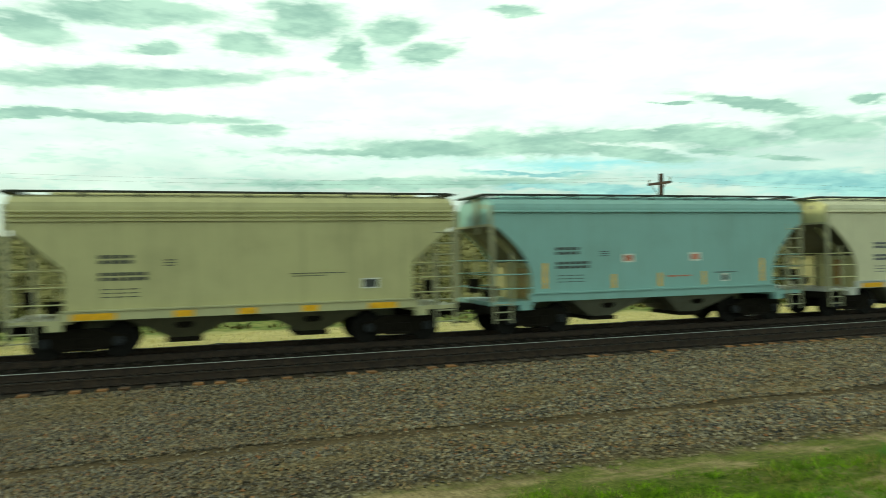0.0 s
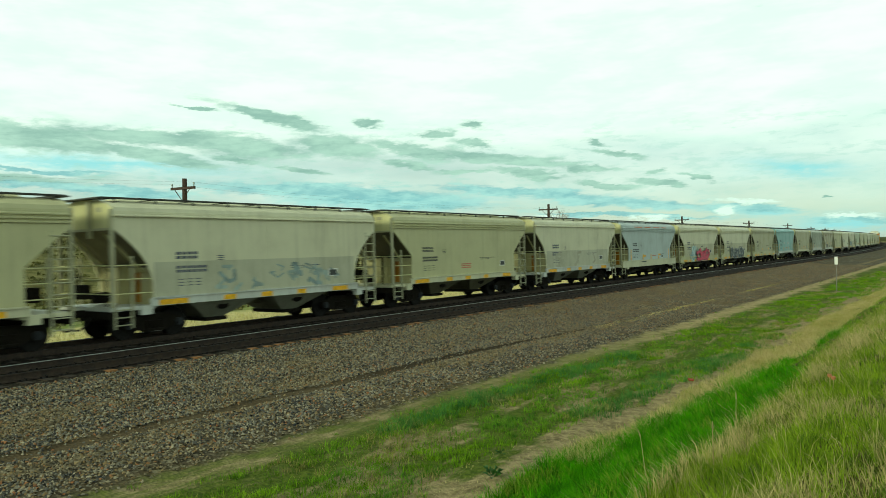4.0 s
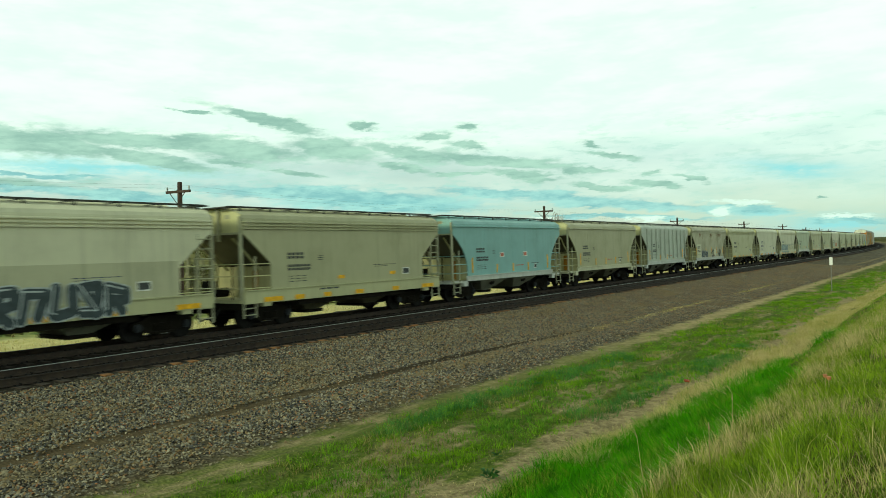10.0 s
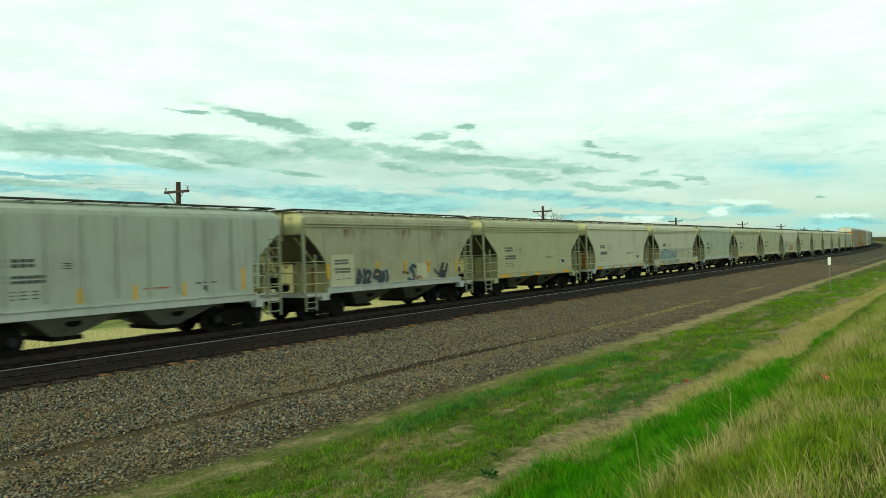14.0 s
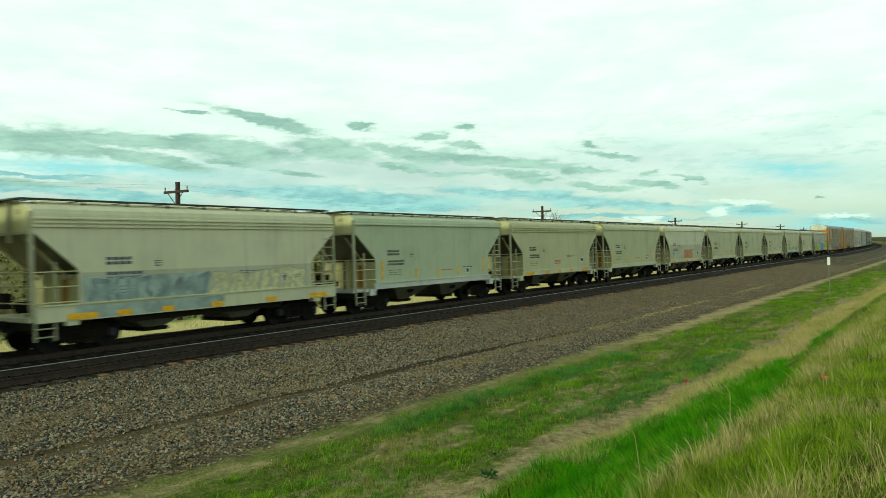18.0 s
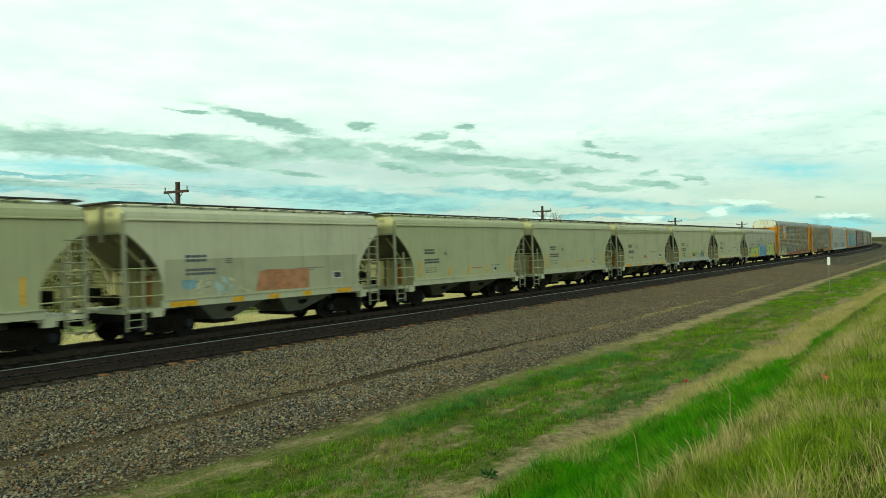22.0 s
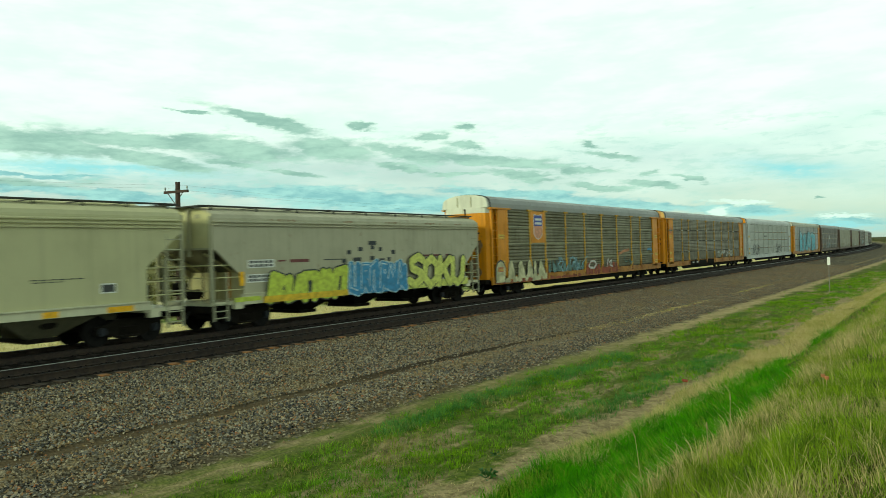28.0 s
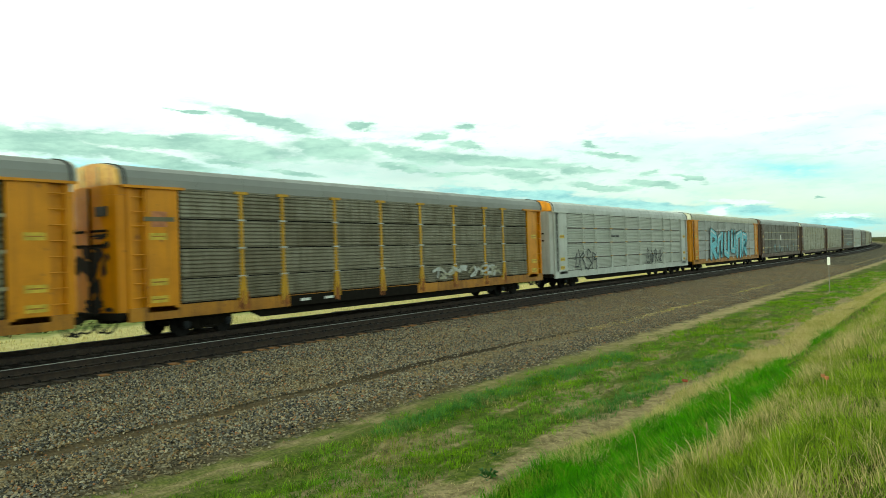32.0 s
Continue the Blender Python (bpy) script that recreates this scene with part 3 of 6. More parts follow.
# ---------------------------------------------------------------- the two tracks
def rail_line(lat, s0, s1):
    ring = [(-0.075, -0.18), (0.075, -0.18), (0.075, -0.165), (0.012, -0.14), (0.012, -0.045), (0.036, -0.03), (0.036, -0.006), (0.028, 0.0),
            (-0.028, 0.0), (-0.036, -0.006), (-0.036, -0.03), (-0.012, -0.045), (-0.012, -0.14), (-0.075, -0.165)]
    g, n = Geo(), len(ring)
    ss = steps((s0, CURVE_Y, 30), (CURVE_Y, s1, 12))
    for s in ss:
        for dx, z in ring:
            x, y, _ = along(s, lat - dx)
            g.v.append((x, y, z))
    for j in range(len(ss) - 1):
        g.f += [(j * n + i, j * n + (i + 1) % n, (j + 1) * n + (i + 1) % n, (j + 1) * n + i) for i in range(n)]
    return g


def tie_geo(long=1.30):
    g = Geo()
    c = 0.018
    ring = [(-0.115, -0.36), (0.115, -0.36), (0.115, -0.185 - c), (0.115 - c, -0.185), (-0.115 + c, -0.185), (-0.115, -0.185 - c)]
    g.slab(ring, -long, long)
    return g


def build_track(name, lat, label, singles):
    track = tagged(new(name), label, "railway track", kind="structure")
    for side in (-0.7525, 0.7525):
        bright = singles and side > 0
        part("rail", rail_line(lat + side, -60, 640), M_RAIL if bright else M_RAILSHADE, track, "steel rail with a shiny worn head" if bright else "brown steel rail with shade put into its head colour")
    me = tie_geo().mesh("tie")
    rest, plates = Geo(), Geo()
    rng = random.Random(5)
    s = -24.0
    while s < 330:
        x, y, a = along(s + rng.uniform(-0.03, 0.03), lat + rng.uniform(-0.04, 0.04))
        m = pose(x, y, rng.uniform(-0.012, 0.004), 0, 0, a + rng.uniform(-1.2, 1.2))
        if singles and -8 < s < 142:
            t = part("tie", me, M_TIE, track)
            t.matrix_basis = m
        else:
            one = tie_geo()
            rest.add([m @ Vector(p) for p in one.v], one.f)
        for side in (-0.7525, 0.7525):
            one = Geo().box(side - 0.17, side + 0.17, -0.09, 0.09, -0.187, -0.172)
            for q in (-1, 1):
                one.box(side + q * 0.10 - 0.02, side + q * 0.10 + 0.02, -0.06, -0.02, -0.175, -0.15)
                one.box(side + q * 0.05 - 0.045, side + q * 0.05 + 0.045, 0.10, 0.125, -0.19, -0.145)
            plates.add([m @ Vector(p) for p in one.v], one.f)
        s += 0.50
    tagged(part("ties", rest, M_TIE, track), kind="stuff")
    tagged(part("tie_plates", plates, M_WHEEL, track), kind="stuff")


build_track("track_near", NEAR, "empty railway track with dark ties and shiny rail heads", True)
build_track("track_far", TRACK, "railway track that carries the freight train", False)


# ---------------------------------------------------------------- stones and grass
def scatter_mesh(name, verts, faces_per, k, material, label, category):
    """verts: (count, k, 3); faces_per: the faces of one piece by its k vertices."""
    count = len(verts)
    me = bpy.data.meshes.new(name)
    flat = [i for q in faces_per for i in q]
    sizes = np.array([len(q) for q in faces_per], dtype=np.int32)
    loops = (np.arange(count)[:, None] * k + np.array(flat)[None, :]).astype(np.int32).ravel()
    me.vertices.add(count * k)
    me.vertices.foreach_set("co", verts.astype(np.float32).ravel())
    me.loops.add(len(loops))
    me.loops.foreach_set("vertex_index", loops)
    me.polygons.add(count * len(faces_per))
    tot = np.tile(sizes, count)
    me.polygons.foreach_set("loop_start", np.concatenate(([0], np.cumsum(tot)[:-1])).astype(np.int32))
    me.update(calc_edges=True)
    me.validate()
    me.materials.append(material)
    return tagged(new(name, me), label, category, kind="stuff")


def ground_z(xs, ys):
    return np.array([height(float(x), float(y)) for x, y in zip(xs, ys)])


def rut_line(y):
    """Where the worn wheel rut runs through the stones."""
    return 12.75 + 0.06 * np.sin(y * 0.45) - 0.7 * np.clip((y - 18.0) / 14.0, 0, 1)


def stones(count):
    rng = np.random.default_rng(3)
    y = -7.0 + 112.0 * rng.random(count) ** 2.1
    u = 9.9 + 7.35 * rng.random(count)
    edge = rng.random(count) < np.clip((u - 9.6) / 1.6, 0.15, 1) * np.where(np.abs(u - rut_line(y)) < 0.17, 0.14, 1.0) * np.where(u < 12.4, 0.8, 1.0)
    u, y = u[edge], y[edge]
    n = len(u)
    z = ground_z(-u, y)
    base = np.array([(1, 0, 0), (0, 1, 0), (-1, 0, 0), (0, -1, 0), (0.1, 0.1, 0.9)], float)
    size = rng.uniform(0.014, 0.034, (n, 1, 1)) * (1 + 0.006 * np.abs(y)[:, None, None])
    v = base[None] * size * rng.uniform(0.55, 1.4, (n, 5, 3)) * rng.uniform(0.7, 1.35, (n, 1, 3))
    a = rng.uniform(0, 6.28, n)
    t = rng.uniform(-0.9, 0.9, n)
    c, s = np.cos(a)[:, None], np.sin(a)[:, None]
    ct, st = np.cos(t)[:, None], np.sin(t)[:, None]
    x1, y1, z1 = v[..., 0], v[..., 1] * ct - v[..., 2] * st, v[..., 1] * st + v[..., 2] * ct
    out = np.stack((x1 * c - y1 * s - u[:, None], x1 * s + y1 * c + y[:, None], z1 + z[:, None] + 0.012), -1)
    scatter_mesh("ballast_stones", out, [(0, 1, 4), (1, 2, 4), (2, 3, 4), (3, 0, 4)], 5,
                 M_STONE, "loose grey and tan crushed ballast stones on the shoulder", "ballast")


def blades(name, count, seed, u_range, y_range, y_pow, tall, wide, lean, material, label, keep=None):
    rng = np.random.default_rng(seed)
    u = u_range[0] + (u_range[1] - u_range[0]) * rng.random(count)
    y = y_range[0] + (y_range[1] - y_range[0]) * rng.random(count) ** y_pow
    if keep is not None:
        k = np.array([rng.random() < keep(a, b) for a, b in zip(u, y)])
        u, y = u[k], y[k]
    n = len(u)
    x = -u - np.maximum(0, y - CURVE_Y) ** 2 / (2 * CURVE_R)
    z = ground_z(x, y) - 0.01
    far = 1 + np.maximum(0, y - 8) * 0.035
    h = rng.uniform(*tall, n) * (0.7 + 0.6 * rng.random(n))
    w = wide * far * rng.uniform(0.6, 1.4, n)
    a = rng.uniform(0, 6.28, n)
    b = rng.normal(2.2, 1.3, n)
    k = rng.uniform(lean * 0.3, lean, n) * h
    wx, wy = np.cos(a) * w, np.sin(a) * w
    dx, dy = np.cos(b) * k, np.sin(b) * k
    P = np.stack((x, y, z), -1)
    W = np.stack((wx, wy, 0 * w), -1)
    D1 = np.stack((dx * 0.28, dy * 0.28, h * 0.55), -1)
    D2 = np.stack((dx, dy, h), -1)
    out = np.stack((P - W, P + W, P + D1 + 0.75 * W, P + D1 - 0.75 * W, P + D2), 1)
    scatter_mesh(name, out, [(0, 1, 2, 3), (3, 2, 4)], 5, material, label, "grass")


def clump(u, y, scale, seed):
    return noise.noise((u * scale, y * scale * 0.6, seed)) * 0.5 + 0.5


def between(v, lo, hi, soft):
    """1 between lo and hi, falling to 0 over soft on both sides."""
    return max(0.0, min(1.0, (v - lo) / soft + 0.5, (hi - v) / soft + 0.5))


def swale(u, y):
    """Lush growth in the hollow at the foot of the bank, a broad bed that narrows and breaks up along it."""
    wob = 0.35 * noise.noise((y * 0.45, 3.0, 0.0)) + 0.18 * noise.noise((y * 1.7, 8.0, u))
    top = 4.95 - 0.10 * max(0.0, y - 11.0) + wob
    low = 2.25 + 0.05 * max(0.0, y - 10.0) + 0.5 * wob
    f = between(u, low, max(low + 0.5, top), 0.25)
    return f * (1.0 if y < 13 else max(0.0, min(1.0, clump(u, y, 0.6, 9.0) * 4.0 - 1.3 - 0.11 * (y - 13))))


def inner_ridge(u, y):
    mid = 2.05 - 0.02 * (y - 8.0) + 0.12 * noise.noise((y * 0.6, 1.0, 0.0))
    return between(u, mid - 0.15, mid + 0.15, 0.22) * max(0.0, min(1.0, clump(u, y, 0.8, 6.0) * 3.0 - 0.7))


def outer_ridge(u, y):
    mid = 4.78 - 0.018 * (y - 11.0) + 0.22 * noise.noise((y * 0.4, 5.0, 0.0))
    half = 0.30 + 0.035 * max(0.0, min(14.0, y - 11.0))
    return between(u, mid - 1.3 * half, mid + 0.8 * half, 0.35) * max(0.0, min(1.0, clump(u, y, 0.9, 16.0) * 3.0 - 0.6))


def turf_cover(u, y):
    """Tufted turf on the flat: closed in the middle, broken at its edges, nearly bare along the dirt path."""
    inner = 6.25 - 0.10 * max(0.0, min(8.0, y - 11.0)) + 0.3 * noise.noise((y * 0.5, 2.0, 4.0))
    outer = 9.0 + 0.5 * noise.noise((y * 0.33, 9.0, 1.0)) + (0.35 if 9 < y < 19 else 0.0) - 0.02 * max(0.0, y - 20)
    f = between(u, inner, outer, 0.5)
    tuft = clump(u * 1.9, y * 0.7, 1.5, 2.0) * 0.75 + clump(u * 1.3, y * 0.6, 0.6, 12.0) * 0.45
    loose = 0.05 * max(0.0, clump(u, y, 2.5, 30.0) * 3 - 1.4) if 5.0 < u < 9.8 else 0.0
    return max(loose, f * max(0.0, min(1.0, (tuft - 0.49) * 6.0)))


def cool_bands(u, y):
    """Two strips of taller soft grass: along the outer edge of the turf and along its inner edge."""
    wob = 0.22 * noise.noise((y * 0.5, 4.0, 2.0))
    a = between(u, (8.8 if y < 16 else 8.5) - 0.42 + wob, (8.8 if y < 16 else 8.5) + 0.38 + wob, 0.3) if 10.0 < y < 22.0 else 0.0
    b = between(u, (6.25 - 0.05 * max(0.0, y - 12.0)) - 0.35 + wob, (6.25 - 0.05 * max(0.0, y - 12.0)) + 0.42 + wob, 0.3) if 13.0 < y < 25.0 else 0.0
    return max(a, b) * max(0.0, min(1.0, clump(u * 1.2, y * 0.6, 1.0, 18.0) * 4.0 - 1.2))


def bunches(name, count, per, seed, u_range, y_range, y_pow, tall, wide, spread, material, label, keep, category="grass"):
    """Tufts of blades that fan out from a common root."""
    rng = np.random.default_rng(seed)
    u = u_range[0] + (u_range[1] - u_range[0]) * rng.random(count)
    y = y_range[0] + (y_range[1] - y_range[0]) * rng.random(count) ** y_pow
    k = np.array([rng.random() < keep(a, b) for a, b in zip(u, y)])
    u, y = u[k], y[k]
    n = len(u)
    x = -u - np.maximum(0, y - CURVE_Y) ** 2 / (2 * CURVE_R)
    z = ground_z(x, y) - 0.01
    size = rng.uniform(0.6, 1.3, n)
    x, y, z, size = (np.repeat(v, per) for v in (x, y, z, size))
    n = len(x)
    far = 1 + np.maximum(0, y - 8) * 0.03
    a, r = rng.uniform(0, 6.28, n), np.sqrt(rng.random(n)) * spread * size * np.sqrt(far)
    ox, oy = np.cos(a) * r, np.sin(a) * r
    h = rng.uniform(*tall, n) * size
    w = wide * far * rng.uniform(0.6, 1.4, n)
    lean = h * rng.uniform(0.15, 1.15, n)
    b = a + rng.normal(0, 0.7, n)
    dx, dy = np.cos(b) * lean - 0.12 * h, np.sin(b) * lean + 0.10 * h
    t = rng.uniform(0, 6.28, n)
    P = np.stack((x + ox, y + oy, z), -1)
    W = np.stack((np.cos(t) * w, np.sin(t) * w, 0 * w), -1)
    D1 = np.stack((dx * 0.30, dy * 0.30, h * 0.6), -1)
    D2 = np.stack((dx, dy, h), -1)
    out = np.stack((P - W, P + W, P + D1 + 0.7 * W, P + D1 - 0.7 * W, P + D2), 1)
    scatter_mesh(name, out, [(0, 1, 2, 3), (3, 2, 4)], 5, material, label, category)


stones(330000)
blades("bank_top_grass", 24000, 23, (-7.0, 4.4), (-7.0, 3.0), 1.0, (0.04, 0.12), 0.004, 0.8, M_BLADE, "mixed green and dry grass on top of the bank")
blades("mound_grass", 130000, 11, (-0.8, 2.9), (3.6, 70), 2.0, (0.05, 0.16), 0.0028, 0.9, M_BLADE, "mixed green and dry grass on the bank")
bunches("mound_tufts", 6500, 14, 41, (-0.6, 2.5), (4.0, 45), 1.8, (0.08, 0.21), 0.0028, 0.08, M_BLADE, "tall tufts of green and bleached grass on the bank",
        lambda u, y: max(0.0, min(1.0, clump(u, y, 1.1, 3.0) * 3.0 - 0.8)))
bunches("dry_grass", 1500, 12, 12, (-0.6, 2.4), (4.0, 50), 1.8, (0.13, 0.30), 0.0021, 0.09, M_BLADET, "bleached grass stems on the bank",
        lambda u, y: max(0.0, clump(u * 1.6, y * 0.7, 0.9, 4.0) * 2.8 - 1.0))
bunches("dry_ridge", 4200, 11, 16, (1.3, 2.6), (6.0, 60), 1.6, (0.10, 0.24), 0.0026, 0.08, M_BLADET, "band of bleached grass along the shoulder of the bank", inner_ridge)
bunches("outer_dry_ridge", 14000, 11, 17, (3.6, 5.6), (9.5, 70), 1.7, (0.09, 0.20), 0.0030, 0.09, M_BLADET, "band of bleached grass beyond the hollow", outer_ridge)
bunches("lush_grass", 13000, 13, 13, (2.0, 5.3), (4.5, 34), 1.5, (0.12, 0.25), 0.0044, 0.08, M_BLADED, "lush bright green grass in the hollow below the bank", swale)
blades("hollow_grass", 34000, 43, (2.4, 5.2), (11.0, 70), 1.6, (0.05, 0.14), 0.0036, 0.8, M_TURF, "soft green grass along the hollow",
       lambda u, y: max(0.0, clump(u, y, 0.7, 14.0) * 3.0 - 0.9))
bunches("turf_tufts", 23000, 12, 14, (4.9, 9.9), (4.0, 85), 1.8, (0.035, 0.12), 0.0046, 0.085, M_TURF, "patchy green turf in tufts on the flat", turf_cover)
bunches("soft_turf", 9000, 13, 45, (5.2, 9.9), (8.0, 34.0), 1.3, (0.07, 0.17), 0.0036, 0.09, M_COOL, "soft blue-green grass in two bands on the flat", cool_bands)
blades("dirt_litter", 16000, 44, (4.6, 9.6), (4.5, 40), 1.6, (0.012, 0.05), 0.0035, 2.6, M_BLADET, "dead straw lying on the bare dirt",
       lambda u, y: 0.75 if u < 6.3 else 0.25)
blades("field_grass", 36000, 15, (26.2, 34.0), (-9, 100), 1.5, (0.05, 0.15), 0.008, 0.8, M_BLADEY, "dry straw-coloured grass beyond the tracks")
bunches("hillside_brush", 6500, 9, 18, (36.0, 84.0), (-22, 75), 1.0, (0.08, 0.26), 0.075, 0.55, M_BRUSH, "dark olive and straw brush on the slope behind the tracks",
        lambda u, y: max(0.0, clump(u, y, 0.35, 21.0) * 3.0 - 0.9), "brush")
blades("dry_streak", 5000, 19, (11.7, 12.2), (27, 60), 1.2, (0.02, 0.06), 0.007, 1.6, M_BLADET, "thin line of dry grass through the stones",
       lambda u, y: max(0.0, clump(u, y * 0.4, 0.5, 31.0) * 3.0 - 1.0))


# ---------------------------------------------------------------- freight cars
# in a car's own space y runs along the train, +x faces the bank, z is 0 at the rail heads
def truck(car, y, r=0.455, base=0.89):
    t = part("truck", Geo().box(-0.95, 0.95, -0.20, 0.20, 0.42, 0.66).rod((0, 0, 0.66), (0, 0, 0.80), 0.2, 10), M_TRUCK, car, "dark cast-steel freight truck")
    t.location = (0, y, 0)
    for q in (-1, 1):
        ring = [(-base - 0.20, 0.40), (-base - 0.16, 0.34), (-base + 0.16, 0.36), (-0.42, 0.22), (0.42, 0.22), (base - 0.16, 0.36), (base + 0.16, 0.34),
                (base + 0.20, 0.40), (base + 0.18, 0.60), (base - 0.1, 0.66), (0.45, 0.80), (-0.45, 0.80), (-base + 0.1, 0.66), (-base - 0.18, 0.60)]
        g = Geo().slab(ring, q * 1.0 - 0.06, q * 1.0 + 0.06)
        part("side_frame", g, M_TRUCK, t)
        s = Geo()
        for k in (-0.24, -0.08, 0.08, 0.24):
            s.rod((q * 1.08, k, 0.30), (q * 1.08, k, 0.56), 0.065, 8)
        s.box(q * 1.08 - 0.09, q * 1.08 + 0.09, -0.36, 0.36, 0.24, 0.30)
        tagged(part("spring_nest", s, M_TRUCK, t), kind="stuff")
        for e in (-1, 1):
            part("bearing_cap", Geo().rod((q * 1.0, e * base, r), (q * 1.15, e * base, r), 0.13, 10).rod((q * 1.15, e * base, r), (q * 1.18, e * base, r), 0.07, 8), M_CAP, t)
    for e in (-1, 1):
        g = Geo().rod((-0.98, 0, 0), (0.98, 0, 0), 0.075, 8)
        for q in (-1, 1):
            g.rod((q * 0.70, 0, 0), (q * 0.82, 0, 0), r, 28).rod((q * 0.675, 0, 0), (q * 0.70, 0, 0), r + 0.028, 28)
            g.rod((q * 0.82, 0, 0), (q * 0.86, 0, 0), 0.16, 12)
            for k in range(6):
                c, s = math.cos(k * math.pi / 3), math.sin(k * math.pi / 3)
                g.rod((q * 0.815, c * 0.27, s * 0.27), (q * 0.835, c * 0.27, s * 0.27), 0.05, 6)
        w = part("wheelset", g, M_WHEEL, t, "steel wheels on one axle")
        w.matrix_parent_inverse = Matrix.Translation((0, e * base, r))
    return t


def coupler(car, y, q):
    g = Geo().box(-0.11, 0.11, min(y, y + q * 0.5), max(y, y + q * 0.5), 0.78, 0.98)
    g.box(-0.17, 0.15, min(y + q * 0.42, y + q * 0.66), max(y + q * 0.42, y + q * 0.66), 0.72, 1.02, 0.05)
    part("coupler", g, M_TRUCK, car)
    h = Geo()
    pts = [Vector((0.30, y + q * 0.02, 0.80)), Vector((0.32, y + q * 0.22, 0.52)), Vector((0.30, y + q * 0.45, 0.38)), Vector((0.27, y + q * 0.64, 0.44))]
    for a, b in zip(pts, pts[1:]):
        h.rod(a, b, 0.028, 6)
    part("air_hose", h, M_HOSE, car)


def cut_line(kind, yc, ye, zh):
    """The edge of a car side at its end, from the hood down to the sill."""
    if kind == "angled":
        return [(ye, zh + 0.01), (ye - 0.12, zh - 0.06), (yc + 0.06, zh - 1.02), (yc, zh - 1.14), (yc, 1.28)]
    return [(ye, 3.46), (ye - 0.30, 3.24), (ye - 0.58, 2.98), (ye - 0.84, 2.72), (ye - 1.06, 2.42), (ye - 1.21, 2.10), (yc, 1.78), (yc, 1.28)]


def ladder(x, y, z0, z1, w, n, car, name="ladder", mat=None):
    g = Geo()
    for q in (-1, 1):
        g.box(x - 0.02, x + 0.02, y + q * w / 2 - 0.03, y + q * w / 2 + 0.03, z0, z1)
    for i in range(n):
        z = z0 + (z1 - z0) * (i + 0.5) / n
        g.rod((x + 0.03, y - w / 2, z), (x + 0.03, y + w / 2, z), 0.021, 6)
    return part(name, g, mat or M_FRAME, car)


def hopper(kind="angled", ye=5.93, bays=(-1.75, 1.75), ribs=3, posts=0, tc=4.3, deep=False, zh=3.45):
    """A covered hopper car with its truck centres at tc and its ends at ye."""
    car = new("covered_hopper")
    yc, X = ye - 1.29, 1.56
    cut = cut_line(kind, yc, ye, zh)
    for q in (-1, 1):
        ring = [(-ye, 3.93)] + [(-y, z) for y, z in cut] + [(y, z) for y, z in cut[::-1]] + [(ye, 3.93)]
        if kind == "box":
            ring = [(-ye, 3.93), (-ye, 2.05), (-ye + 1.1, 1.28), (ye - 1.1, 1.28), (ye, 2.05), (ye, 3.93)]
        part("side_panel", Geo().slab(ring, q * X - 0.03, q * X + 0.03), M_CREAM, car)
    arc = [(1.59, 3.90), (1.585, 4.00), (1.53, 4.12), (1.32, 4.25), (0.95, 4.35), (0.4, 4.395), (0, 4.40)]
    outer = arc + [(-x, z) for x, z in arc[-2::-1]]
    ring = outer + [(x * 0.97, z - 0.05) for x, z in outer[::-1]]
    part("roof", Geo().extrude(ring, -ye, ye), M_CREAM, car, smooth=False)
    for q in (-1, 1):
        for i in range(ribs):
            z, d = 3.87 - 0.115 * i, 0.10 if ribs == 1 else 0.075
            g = Geo()
            g.extrude([(q * 1.585, z - 0.035), (q * (1.59 + d), z - 0.03), (q * (1.59 + d), z + 0.004), (q * 1.585, z + 0.045)], -ye + 0.02, ye - 0.02)
            part("side_rib", g, M_CREAM, car)
        reach, top, low = (ye - 0.03, 1.42, 0.93) if deep else (yc + 0.12, 1.32, 0.93 if ye > 7 else 1.05)
        part("side_sill", Geo().slab([(-reach, low), (reach, low), (reach, top - 0.06), (reach - 0.06, top), (-reach + 0.06, top), (-reach, top - 0.06)], q * 1.60 - 0.045, q * 1.60 + 0.045), M_PALE, car)
        part("sill_flange", Geo().box(min(q * 1.60, q * 1.70), max(q * 1.60, q * 1.70), -reach + 0.05, reach - 0.05, top - 0.035, top + 0.006), M_PALE, car)
        if deep:
            part("under_skirt", Geo().box(q * 1.40 - 0.03, q * 1.40 + 0.03, -3.2, 3.2, 0.72, 1.06), M_TRUCK, car)
        for i in range(posts):
            y = -yc - 0.7 + (2 * yc + 1.4) * (i + 0.5) / posts
            part("side_post", Geo().slab([(y - 0.05, 1.5), (y + 0.05, 1.5), (y + 0.05, 3.95), (y - 0.05, 3.95)], min(q * 1.59, q * 1.67), max(q * 1.59, q * 1.67)), M_WHITE, car)
    # roof walk on brackets, hatches
    for q in (-1, 1):
        part("roof_walk", Geo().box(q * 0.95 - 0.17, q * 0.95 + 0.17, -ye - 0.12, ye + 0.12, 4.425, 4.462), M_WALK, car, "dark grating roof walk")
    g = Geo().box(-1.22, 1.22, -0.03, 0.03, 4.40, 4.425)
    for q in (-1, 1):
        g.box(q * 1.20 - 0.025, q * 1.20 + 0.025, -0.03, 0.03, 4.25, 4.41)
    me = g.mesh("walk_bracket")
    for i in range(9):
        part("walk_bracket", me, M_WALK, car).location = (0, -ye + 0.25 + (2 * ye - 0.5) * i / 8, 0)
    for i in range(1, 4):
        y = -ye + 2 * ye * i / 4
        part("side_seam", Geo().box(1.585, 1.594, y - 0.03, y + 0.03, 1.3, 3.6), M_CREAM, car)
